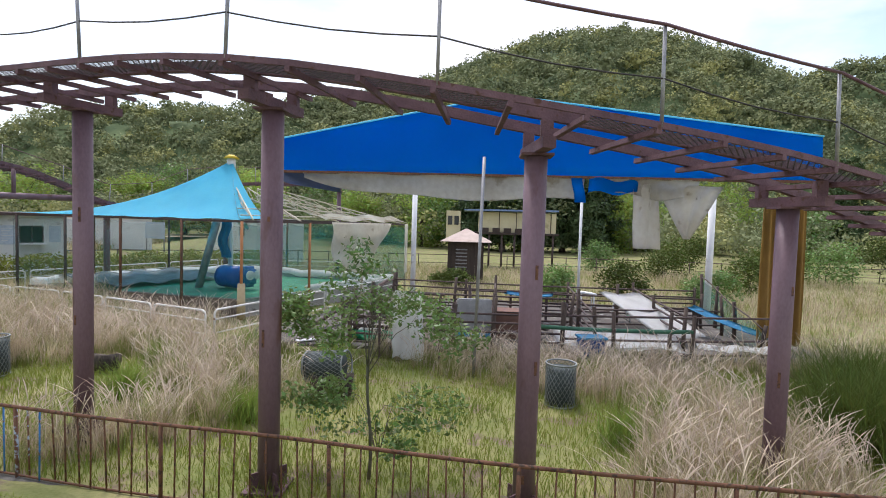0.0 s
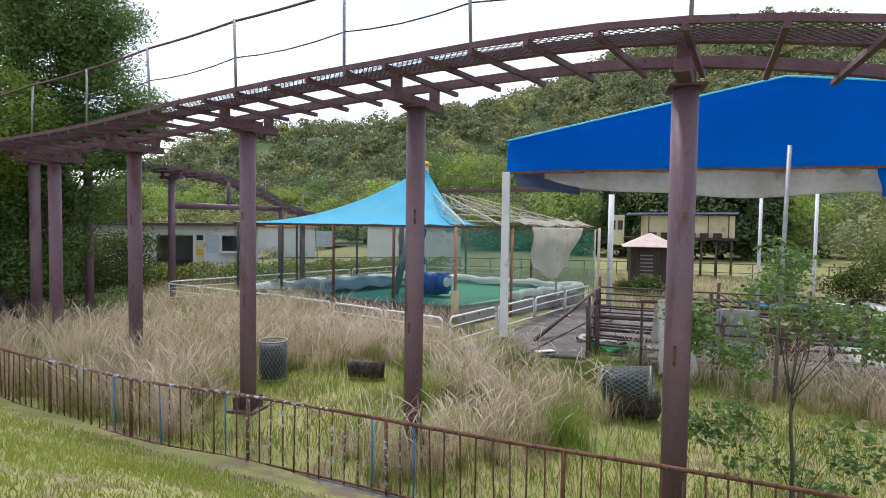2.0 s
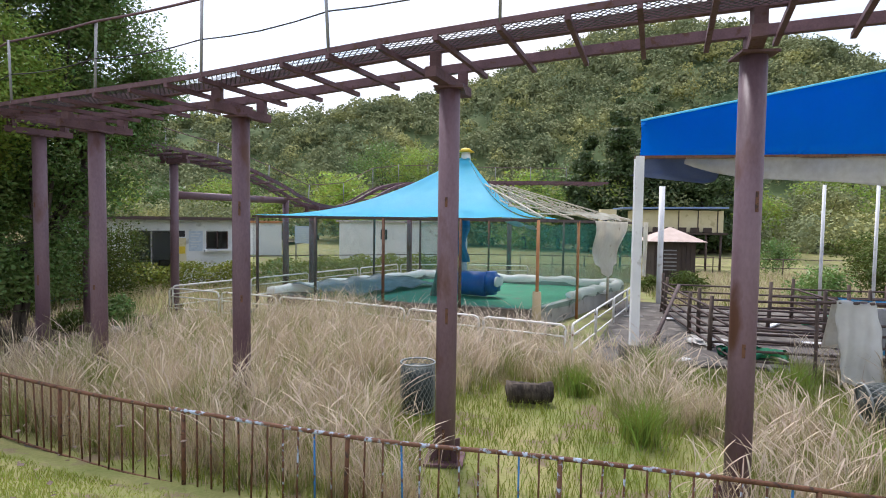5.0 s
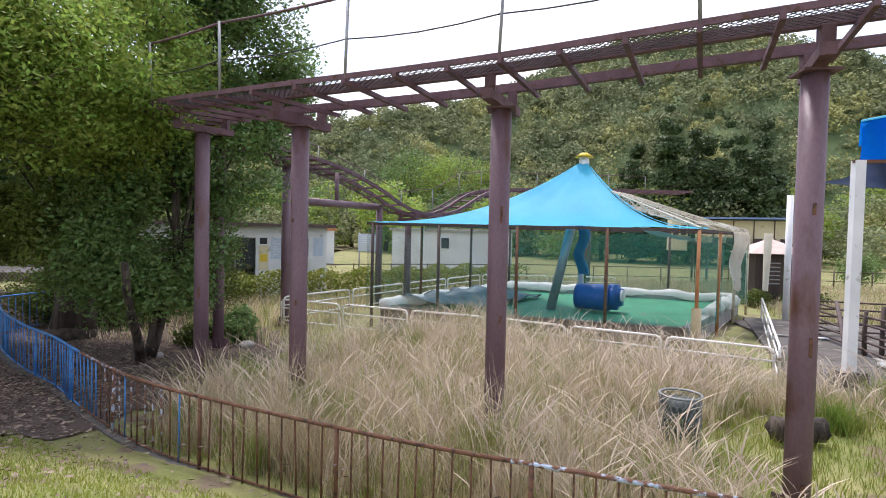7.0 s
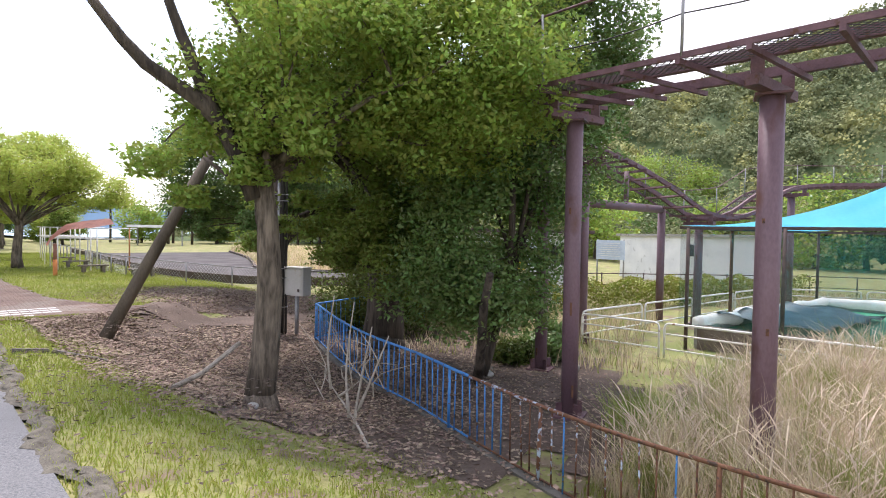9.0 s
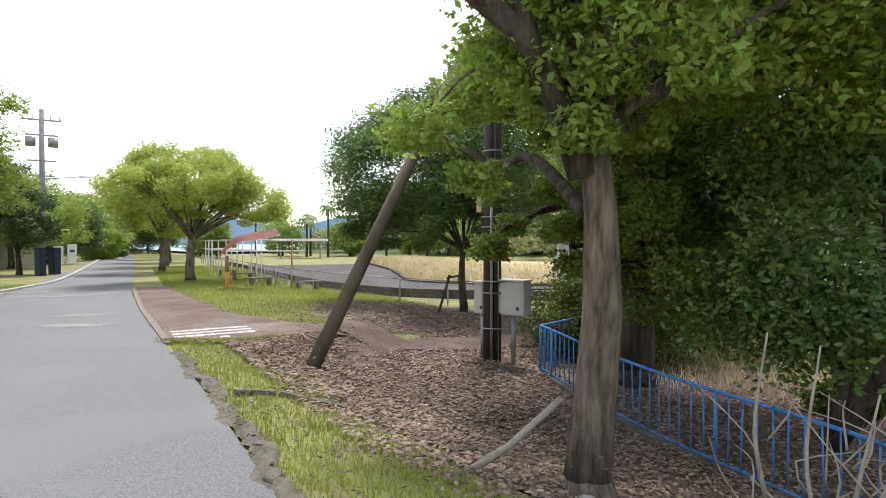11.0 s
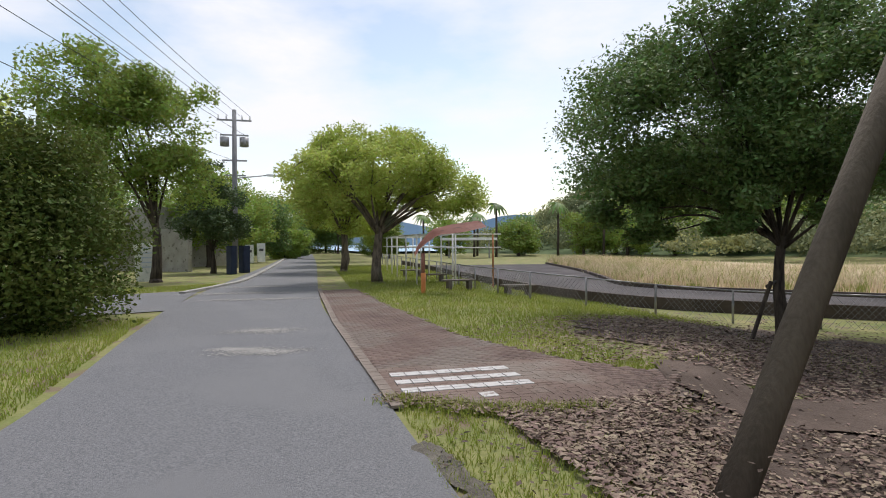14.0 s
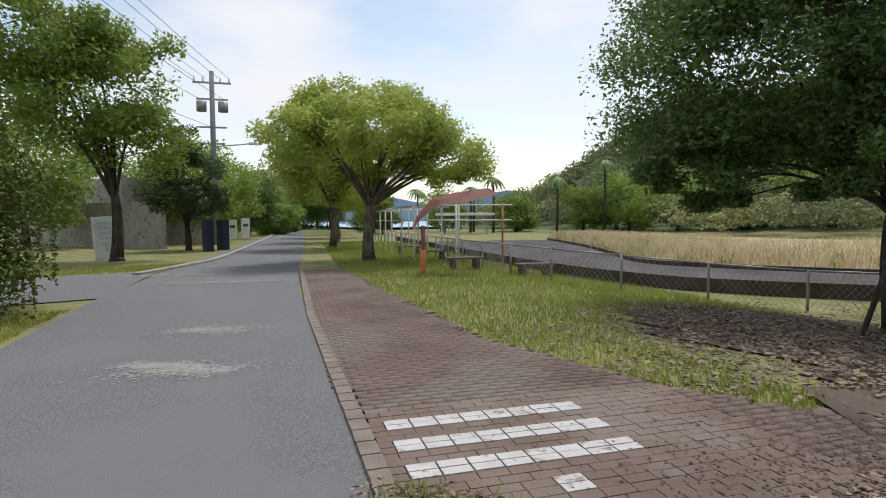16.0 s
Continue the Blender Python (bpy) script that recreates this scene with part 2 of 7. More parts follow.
M_purple_dk = mat("mauve_rusted_steel", (0.085, 0.043, 0.052), (0.165, 0.09, 0.105), 5, 0.65, 0, 0.3, 50, third=(0.085, 0.035, 0.02), third_at=0.63)
M_steel_grey = mat("grey_galvanised", (0.22, 0.22, 0.23), (0.38, 0.38, 0.38), 5, 0.5, 0.6, 0.2, 60)
M_cable = mat("black_cable", (0.02, 0.02, 0.02), (0.05, 0.045, 0.04), 5, 0.6)
M_mesh = mat("rusty_mesh", (0.05, 0.045, 0.05), (0.10, 0.085, 0.09), 9, 0.6, 0.2)
M_rust = mat("rusty_rail", (0.10, 0.042, 0.022), (0.19, 0.09, 0.05), 9, 0.75, 0, 0.4, 70, third=(0.05, 0.03, 0.022), third_at=0.58)
M_rail_blue = mat("flaking_blue_rail", (0.11, 0.045, 0.024), (0.20, 0.10, 0.06), 7, 0.7, 0, 0.4, 70, third=(0.42, 0.50, 0.62), third_at=0.565)
M_blue_bar = mat("blue_bar", (0.03, 0.16, 0.42), (0.06, 0.24, 0.55), 7, 0.55, 0, 0.3, 60, third=(0.12, 0.06, 0.035), third_at=0.62)
M_blue_tarp = mat("blue_tarp", (0.002, 0.235, 0.74), (0.003, 0.265, 0.80), 0.7, 0.7, 0, 0.1, 12, sheer=0.45, spec=0.12)
M_cyan_tarp = mat("cyan_tarp", (0.17, 0.68, 0.88), (0.23, 0.76, 0.93), 0.8, 0.5, 0, 0.1, 15, sheer=0.45)
M_white_tarp = mat("dirty_white_canvas", (0.50, 0.46, 0.38), (0.76, 0.74, 0.68), 0.9, 0.85, 0, 0.4, 9, third=(0.40, 0.34, 0.25), third_at=0.64, sheer=0.4)
M_cream_cloth = mat("cream_canvas", (0.66, 0.61, 0.52), (0.84, 0.81, 0.74), 1.2, 0.85, 0, 0.4, 9, third=(0.5, 0.43, 0.33), third_at=0.68, sheer=0.4)
M_white_bag = mat("white_bag", (0.80, 0.795, 0.77), (0.9, 0.9, 0.88), 3, 0.7, 0, 0.5, 10, sheer=0.48)
M_white_paint = mat("white_paint", (0.66, 0.67, 0.68), (0.82, 0.82, 0.82), 1.6, 0.55, 0, 0.2, 50, third=(0.42, 0.40, 0.37), third_at=0.68)
M_white_pipe = mat("white_pipe", (0.62, 0.61, 0.57), (0.8, 0.79, 0.76), 4, 0.5, 0, 0.2, 60, third=(0.24, 0.13, 0.075), third_at=0.66)
M_dark_pipe = mat("dark_rusty_pipe", (0.045, 0.032, 0.03), (0.12, 0.08, 0.07), 5, 0.7, 0, 0.4, 60)
M_green_pipe = mat("green_pipe", (0.02, 0.09, 0.05), (0.05, 0.16, 0.09), 4, 0.5)
M_orange_pipe = mat("orange_rust_pipe", (0.30, 0.12, 0.04), (0.45, 0.20, 0.08), 4, 0.7)
M_tan = mat("tan_wrap", (0.42, 0.32, 0.17), (0.58, 0.46, 0.28), 3, 0.85)
M_truss = mat("cream_truss", (0.50, 0.44, 0.33), (0.68, 0.62, 0.50), 5, 0.6, 0, 0.2, 60, third=(0.28, 0.17, 0.09), third_at=0.62)
M_green_floor = mat("green_pool_paint", (0.015, 0.16, 0.075), (0.03, 0.25, 0.13), 1.2, 0.6, 0, 0.2, 30, third=(0.08, 0.13, 0.08), third_at=0.62)
M_drum = mat("blue_plastic", (0.008, 0.06, 0.26), (0.012, 0.085, 0.34), 3, 0.4, 0, 0.1)
M_yellow = mat("yellow_cap", (0.60, 0.42, 0.02), (0.72, 0.53, 0.05), 4, 0.5)
M_curtain = mat("ochre_curtain", (0.28, 0.18, 0.055), (0.47, 0.32, 0.11), 1.2, 0.9, 0, 0.3, 14, stretch=(1, 1, 0.25), sheer=0.15)
M_deck = mat("worn_deck", (0.06, 0.052, 0.046), (0.15, 0.135, 0.12), 1.3, 0.9, 0, 0.4, 40, third=(0.20, 0.185, 0.16), third_at=0.60)
M_hut = mat("dark_wood", (0.035, 0.025, 0.022), (0.085, 0.06, 0.05), 4, 0.85, 0, 0.4, 40, stretch=(1, 1, 0.2))
M_hut_roof = mat("pale_pink_roof", (0.42, 0.33, 0.28), (0.55, 0.45, 0.40), 3, 0.8)
M_cream_wall = mat("cream_wall", (0.58, 0.50, 0.30), (0.70, 0.63, 0.42), 1.2, 0.85, third=(0.45, 0.38, 0.22), third_at=0.66)
M_blue_roof = mat("blue_sheet_roof", (0.10, 0.18, 0.38), (0.25, 0.33, 0.5), 2, 0.5)
M_bld = mat("white_panel_wall", (0.58, 0.60, 0.61), (0.74, 0.75, 0.75), 1.2, 0.75, 0, 0.2, 30, third=(0.42, 0.43, 0.42), third_at=0.66)
M_bld_roof = mat("brown_eave", (0.06, 0.04, 0.038), (0.12, 0.08, 0.075), 3, 0.7)
M_dark = mat("dark_inside", (0.012, 0.012, 0.013), (0.03, 0.03, 0.032), 3, 0.6)
M_poster = mat("pale_blue_poster", (0.40, 0.48, 0.58), (0.55, 0.62, 0.70), 9, 0.7)
M_sign = mat("white_sign", (0.62, 0.64, 0.62), (0.76, 0.77, 0.75), 3, 0.6, third=(0.45, 0.5, 0.47), third_at=0.62)
M_ink = mat("dark_ink", (0.05, 0.05, 0.06), (0.1, 0.1, 0.12), 5, 0.7)
M_bark = mat("bark", (0.055, 0.044, 0.033), (0.21, 0.17, 0.13), 11, 0.95, 0, 1.0, 40, stretch=(1, 1, 0.2), soft=0.18, third=(0.09, 0.095, 0.06), third_at=0.6, third_scale=1.5)
M_bark_dk = mat("dark_bark", (0.026, 0.02, 0.016), (0.10, 0.08, 0.062), 8, 0.95, 0, 1.0, 30, stretch=(1, 1, 0.16), soft=0.16)
M_deadwood = mat("bleached_wood", (0.22, 0.19, 0.155), (0.40, 0.36, 0.31), 6, 0.9, 0, 0.5, 40)
M_logpole = mat("weathered_log", (0.075, 0.062, 0.045), (0.15, 0.125, 0.095), 3, 0.95, 0, 0.6, 40, stretch=(1, 1, 0.3))
M_pole = mat("tarred_pole", (0.028, 0.019, 0.018), (0.065, 0.043, 0.038), 3, 0.6, 0, 0.4, 40, stretch=(1, 1, 0.2))
M_cpole = mat("grey_concrete_pole", (0.16, 0.16, 0.17), (0.25, 0.25, 0.26), 2, 0.8)
M_cabinet = mat("grey_cabinet", (0.36, 0.355, 0.325), (0.47, 0.46, 0.43), 1.5, 0.55, 0, 0.15, 40, third=(0.36, 0.33, 0.27), third_at=0.66)
M_canopy = mat("red_brown_canopy", (0.27, 0.115, 0.085), (0.38, 0.18, 0.14), 1.5, 0.6, third=(0.2, 0.1, 0.08), third_at=0.62)
M_orange = mat("orange_post", (0.55, 0.18, 0.045), (0.66, 0.26, 0.08), 4, 0.6)
M_grey_wood = mat("grey_bench_wood", (0.10, 0.085, 0.07), (0.2, 0.17, 0.145), 5, 0.9)
M_leaf_mid = mat("leaf_mid_green", (0.17, 0.245, 0.04), (0.32, 0.41, 0.085), 0.9, 0.5, 0, 0, 20, vary=0.5, sheer=0.54)
M_leaf_yel = mat("leaf_yellow_green", (0.31, 0.385, 0.06), (0.47, 0.53, 0.13), 0.7, 0.5, 0, 0, 20, vary=0.35, sheer=0.5)
M_leaf_dark = mat("leaf_dark_green", (0.09, 0.165, 0.045), (0.20, 0.29, 0.08), 0.9, 0.45, 0, 0, 20, vary=0.5, sheer=0.38)
M_leaf_fir = mat("leaf_fir", (0.035, 0.065, 0.022), (0.085, 0.125, 0.04), 0.9, 0.6, 0, 0, 20, vary=0.4, sheer=0.15)
# hill leaves are paled and greyed, so distance haze sits in their colour
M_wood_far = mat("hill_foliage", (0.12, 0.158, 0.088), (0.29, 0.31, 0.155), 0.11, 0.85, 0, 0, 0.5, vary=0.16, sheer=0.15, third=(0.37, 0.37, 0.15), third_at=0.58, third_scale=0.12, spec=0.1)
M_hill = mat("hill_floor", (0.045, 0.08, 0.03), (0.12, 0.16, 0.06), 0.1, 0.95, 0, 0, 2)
M_far_hill = mat("haze_blue_hill", (0.17, 0.26, 0.36), (0.22, 0.31, 0.4), 0.01, 1.0, 0, 0, 1)
def gauze(name, colour, cover):
    """A fine net seen as cloth that lets most light through."""
    m = mat(name, colour, tuple(c * 1.5 for c in colour), 1.5, 0.8, 0, 0, 40)
    n, l = m.node_tree.nodes, m.node_tree.links
    tr, ms = n.new("ShaderNodeBsdfTransparent"), n.new("ShaderNodeMixShader")
    ms.inputs[0].default_value = cover
    l.new(tr.outputs[0], ms.inputs[1])
    l.new(n["Principled BSDF"].outputs[0], ms.inputs[2])
    l.new(ms.outputs[0], n["Material Output"].inputs[0])
    return m


M_gauze = gauze("fine_green_net", (0.03, 0.17, 0.12), 0.38)
M_gauze_thin = gauze("thin_green_net", (0.03, 0.13, 0.10), 0.16)
M_barrel = mat("weathered_wire", (0.16, 0.18, 0.18), (0.30, 0.32, 0.31), 5, 0.6, 0.3, 0.2, 60)
M_old_post = mat("rotten_timber", (0.05, 0.036, 0.03), (0.13, 0.095, 0.075), 5, 0.9, 0, 0.6, 40, stretch=(1, 1, 0.25))
M_water = mat("distant_water", (0.20, 0.36, 0.50), (0.26, 0.42, 0.55), 0.05, 0.3, 0, 0, 2)
M_grass_green = mat("green_blade", (0.17, 0.22, 0.03), (0.31, 0.345, 0.07), 0.6, 0.7, 0, 0, 30, vary=0.35, sheer=0.4)
M_grass_dry = mat("straw_blade", (0.45, 0.36, 0.22), (0.72, 0.61, 0.45), 0.8, 0.8, 0, 0, 30, vary=0.4, sheer=0.4, third=(0.25, 0.28, 0.075), third_at=0.535)
M_grass_far = mat("pale_straw_field", (0.40, 0.32, 0.19), (0.55, 0.45, 0.31), 0.4, 0.95, 0, 0.6, 20, third=(0.3, 0.3, 0.11), third_at=0.66)
M_litter = mat("dead_leaf", (0.14, 0.096, 0.07), (0.32, 0.24, 0.185), 3, 0.85, 0, 0, 40, vary=0.55)
M_hedge = mat("hedge_leaf", (0.13, 0.17, 0.02), (0.26, 0.27, 0.05), 1.4, 0.6, 0, 0, 20, vary=0.4, sheer=0.3)
M_glass = bpy.data.materials.new("window_glass")
M_glass.use_nodes = True
M_glass.node_tree.nodes["Principled BSDF"].inputs["Base Color"].default_value = (0.03, 0.035, 0.04, 1)
M_glass.node_tree.nodes["Principled BSDF"].inputs["Roughness"].default_value = 0.08
M_track = mat("dark_track_asphalt", (0.06, 0.055, 0.055), (0.13, 0.12, 0.118), 0.6, 0.95, 0, 0.5, 40, spec=0.1)
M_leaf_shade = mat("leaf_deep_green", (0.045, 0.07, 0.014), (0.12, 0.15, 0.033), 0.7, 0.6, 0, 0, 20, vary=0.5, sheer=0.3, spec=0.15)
M_wall_brown = mat("brown_track_wall", (0.05, 0.038, 0.032), (0.11, 0.085, 0.07), 2, 0.9, 0, 0.3, 30)


# ---- ground ----
def axis(lo, hi, step, far, n):
    core = np.arange(lo, hi + 1e-6, step)
    a = lo - np.geomspace(step, lo + far, n)[::-1] if lo > -far else []
    b = hi + np.geomspace(step, far - hi, n)
    return np.concatenate([a, core, b])


def grid_faces(nx, ny):
    i, j = np.meshgrid(np.arange(nx - 1), np.arange(ny - 1), indexing="ij")
    k = i * ny + j
    return np.stack([k, k + ny, k + ny + 1, k + 1], -1).reshape(-1, 4)


gx, gy = axis(-62, 14, 0.5, 1800, 46), axis(-6, 42, 0.5, 1800, 60)
X, Y = np.meshgrid(gx, gy, indexing="ij")
Z = land(X, Y) + (0.005 + 0.018 * smooth01((X + 14) / 2)) * np.sin(X * 1.7 + np.sin(Y * 1.3)) * np.sin(Y * 2.1) * (np.abs(Y - edge_y(X) + 1.6) > 1.9)
ground = raw("ground", np.stack([X, Y, Z], -1).reshape(-1, 3), grid_faces(len(gx), len(gy)), M_ground, "uneven ground of short green grass and soil", "ground", "structure")
for p in ground.data.polygons:
    p.use_smooth = True


def strip(name, left, right, material, lift, label, category="", nx=160, cells=8):
    """A paved strip between two lines of equal count, laid on the land."""
    L, R = curve([(*p, 0) for p in left], nx), curve([(*p, 0) for p in right], nx)
    v = np.array([[(a.lerp(b, j / cells)) for j in range(cells + 1)] for a, b in zip(L, R)]).reshape(-1, 3)
    v[:, 2] = np.array([road_z(q[0]) for q in v]) + lift
    return raw(name, v, grid_faces(nx, cells + 1), material, label, category, "structure")


RIGHT = [(12, -0.6), (4, 0.6), (-4, 2.0), (-8, 2.75), (-12, 3.6), (-16, 4.7), (-20, 6.15), (-24, 7.75), (-27.85, 9.18), (-33.1, 11.1), (-40.3, 14.0), (-66.9, 25.6), (-108, 43.0)]
LEFT = [(11.4, -4.0), (3.4, -2.8), (-4.6, -1.4), (-8.7, -0.6), (-12.9, 0.2), (-17.1, 1.3), (-21.2, 2.75), (-25.2, 4.5), (-29.4, 6.35), (-34.6, 8.0), (-41.6, 10.6), (-68.2, 22.3), (-109.5, 40.0)]
strip("road", LEFT, RIGHT, M_asphalt, 0.006, "worn grey asphalt lane with pale dust patches", "road")
side = B()
sheet(side, lambda u, v: Vector((-37.4 - 5.6 * v, 8.95 + 2.0 * v - (14 * u) * (1 + 0.1 * v), 0.004 + float(road_z(-40)))), 10, 6)
solid("road_side", side, M_asphalt, "grey asphalt side lane joining the road", "road", kind="structure")
dust = np.random.default_rng(6)
for cx, cy, sx, sy in ((-31.0, 9.0, 0.3, 0.12), (-31.4, 8.8, 0.2, 0.07), (-32.9, 9.7, 0.32, 0.16), (-38.6, 11.6, 0.8, 0.13), (-41.0, 11.6, 0.9, 0.18), (-43.2, 13.2, 1.1, 0.12)):
    nd = int(5200 * sx)
    al, ac = dust.normal(size=nd) * sx, dust.normal(size=nd) * sy
    ac = ac + 0.05 * np.sin(al * 6)
    x, y = cx + al * 0.42 + ac * 0.9, cy + al * 0.9 - ac * 0.42
    an, r = dust.uniform(0, 6.28, (nd, 1)) + np.arange(4) * 1.5708, dust.uniform(0.005, 0.022, (nd, 1)) * dust.uniform(0.6, 1.3, (nd, 4))
    v = np.stack([x[:, None] + np.cos(an) * r * 0.7, y[:, None] + np.sin(an) * r * 1.3, np.repeat(0.011 + 0.00004 * (np.arange(nd) % 50)[:, None], 4, 1)], -1).reshape(-1, 3)
    raw("dried_mud", v, np.arange(nd * 4).reshape(-1, 4), M_dust, "pale dried mud smeared on asphalt", "stain")

# pale concrete edge along the far side of the road
bm = B()
pts = curve([(-42.0, 10.2, 0.03), (-44.5, 12.0, 0.03), (-48.5, 14.3, 0.03), (-66, 21.9, 0.03), (-95, 34, 0.03)], 60)
for a, b in zip(pts, pts[1:]):
    beam(bm, a, b, 0.22, 0.08)
solid("kerb", bm, M_concrete, "pale concrete kerb along the road", "kerb", kind="structure")
# sandy bed of the paved apron and the dirt path beside it
APRON = [(-40.3, 14.05), (-33.1, 11.15), (-27.85, 9.23), (-26.9, 9.9), (-26.4, 10.6), (-26.2, 11.5), (-26.7, 12.3), (-28.2, 11.95), (-30.4, 12.05), (-35, 13.45), (-40.1, 15.2)]


def inside(poly, x, y):
    r, j = False, len(poly) - 1
    for i in range(len(poly)):
        (xi, yi), (xj, yj) = poly[i], poly[j]
        if (yi > y) != (yj > y) and x < (xj - xi) * (y - yi) / (yj - yi) + xi:
            r = not r
        j = i
    return r


bm = B()
cells = {}
for gx_ in np.arange(-41, -25, 0.4):
    for gy_ in np.arange(8.8, 16, 0.4):
        if inside(APRON, gx_ + 0.2, gy_ + 0.2) and gy_ > max(float(edge_y(gx_)), float(edge_y(gx_ + 0.4))):
            q = []
            for k in ((0, 0), (1, 0), (1, 1), (0, 1)):
                key = (round(gx_ + 0.4 * k[0], 2), round(gy_ + 0.4 * k[1], 2))
                if key not in cells:
                    cells[key] = bm.verts.new((key[0], key[1], land_at(*key) + 0.035))
                q.append(cells[key])
            bm.faces.new(q)
solid("apron_bed", bm, M_sand, "sandy joints under red brick pavers", "pavement", kind="structure")
DP = curve([(-26.9, 12.35, 0), (-26.5, 12.7, 0), (-26.0, 13.2, 0), (-25.2, 14.3, 0), (-24.5, 15.8, 0), (-23.6, 18.5, 0), (-23.4, 22.0, 0)], 40)
v = []
for i, p in enumerate(DP):
    d = (DP[min(i + 1, 39)] - DP[max(i - 1, 0)]).normalized()
    s = Vector((-d.y, d.x, 0))
    for j in range(7):
        q = p + s * (j / 6 - 0.5) * (1.15 + 0.15 * math.sin(i * 0.9))
        v.append((q.x, q.y, land_at(q.x, q.y) + 0.047))
raw("dirt_path", np.array(v), grid_faces(40, 7), M_dirt, "bare brown dirt path under the trees", "path", "structure")

# broken dark edge of the lane and half-buried edging stones
xe = np.linspace(-13.5, -26.6, 190)
ye = edge_y(xe)
er = np.random.default_rng(19)
cross = np.array([-0.02, 0.02, 0.05, 0.09, 0.13, 0.17])
rise = np.array([0.009, 0.016, 0.026, 0.026, 0.02, -0.02])
X_ = xe[:, None] + 0.38 * cross + er.normal(size=(190, 6)) * 0.015
Y_ = ye[:, None] + 0.92 * cross + 0.05 * np.sin(xe * 3.1)[:, None] + 0.03 * np.sin(xe * 9)[:, None] + er.normal(size=(190, 6)) * 0.02
Z_ = road_z(xe)[:, None] + rise * (0.55 + 0.45 * np.sin(xe * 2.3 + 1)[:, None]) + np.abs(er.normal(size=(190, 6))) * 0.012 * (rise > 0.012)
raw("lane_edge", np.stack([X_, Y_, Z_], -1).reshape(-1, 3), grid_faces(190, 6), mat("crumbled_edge", (0.065, 0.058, 0.046), (0.17, 0.155, 0.125), 9, 0.95, 0, 0.8, 60), "broken dark asphalt edge crumbling along the lane", "kerb", "structure")
for p, q in (((-23.35, 7.75), (-23.12, 8.14)), ((-23.1, 8.16), (-22.55, 8.62))):
    za, zb = land_at(*p), land_at(*q)
    bm = B()
    beam(bm, (p[0], p[1], za - 0.01), (q[0], q[1], zb - 0.01), 0.09, 0.14)
    bmesh.ops.bevel(bm, geom=bm.edges[:], offset=0.015, segments=2, affect="EDGES")
    solid("edging_stone", bm, M_deck, "half-buried mossy edging stone in leaf litter", "stone", "edging stones")

# ---- blue and rusty fence round the enclosure ----
FENCE = [(6.5, 5.2), (3.83, 5.34), (0.63, 5.6), (-1.73, 5.97), (-3.81, 6.22), (-5.45, 6.5), (-7.04, 6.72), (-8.6, 6.85), (-10.5, 7.25), (-12.0, 7.62), (-14.1, 8.32), (-15.5, 8.9), (-17.1, 9.9), (-18.6, 10.95), (-20.0, 11.75), (-21.3, 12.6), (-22.9, 13.9)]
BACK = [(-22.9, 13.9), (-22.75, 15.6), (-22.3, 17.2), (-21.4, 18.6)]


def fence_z(x):
    return 0.03 + 0.14 * float(smooth01((-19 - x) / 4))


def rail_fence(line, name, label, blue_from):
    th = thing(name, (line[0][0], line[0][1], -0.85), label, "fence", kind="structure")
    pts = curve([(x, y, 0) for x, y in line], 400)
    total = sum((b - a).length for a, b in zip(pts, pts[1:]))
    n = int(total / 0.175)
    pts = curve([(x, y, 0) for x, y in line], n + 1)
    for p in pts:
        p.z = fence_z(p.x)
    for k in range(0, n, 10):
        seg = pts[k:k + 11]
        if len(seg) < 2:
            continue
        blue = blue_from(seg[0].x)
        bm = B()
        tube(bm, seg, 0.022, 8)
        part("top_rail", bm, M_blue_bar if blue == 2 else M_rail_blue if blue else M_rust, th, smooth=True)
        bm = B()
        tube(bm, [q + Vector((0, 0, -0.80)) for q in seg], 0.014, 6)
        part("bottom_rail", bm, M_blue_bar if blue == 2 else M_rust, th, smooth=True)
    bars = {}
    for key, m in ((0, M_rust), (1, M_rail_blue), (2, M_blue_bar)):
        bm = B()
        tube(bm, [(0, 0, -0.82), (0, 0, -0.4), (0, 0, 0)], 0.0095, 6)
        bars[key] = data_of("bar", bm, m, True)
        bm = B()
        tube(bm, [(0, 0, -0.95), (0, 0, 0)], 0.022, 8)
        bars[key + 10] = data_of("post", bm, m, True)
    for k, p in enumerate(pts):
        key = blue_from(p.x)
        if key == 1 and random.random() < 0.5:
            key = random.choice((0, 0, 0, 2))
        post = k % 11 == 0
        m = Matrix.Translation(p) @ pose(0, 0, 0, random.gauss(0, 0.8), random.gauss(0, 0.8), 0)
        shared("post" if post else "bar", bars[key + (10 if post else 0)], th, m)
    return pts


def blue_at(x):
    if x < -16.7:
        return 2
    if x < -14.6:
        return 1
    if -9.6 < x < -4.6:
        return 1
    return 0


front = rail_fence(FENCE, "fence_front", "rusty metal railing with flaking blue paint beside the lawn", blue_at)
rail_fence(BACK, "fence_back", "blue metal railing running behind the trees", lambda x: 2)
bm = B()
for a, b in zip(front[::4], front[4::4]):
    beam(bm, a + Vector((0, -0.02, -0.92)), b + Vector((0, -0.02, -0.92)), 0.16, 0.18)
solid("kerb_fence", bm, M_kerb, "dark concrete footing under the railing", "kerb", kind="structure")

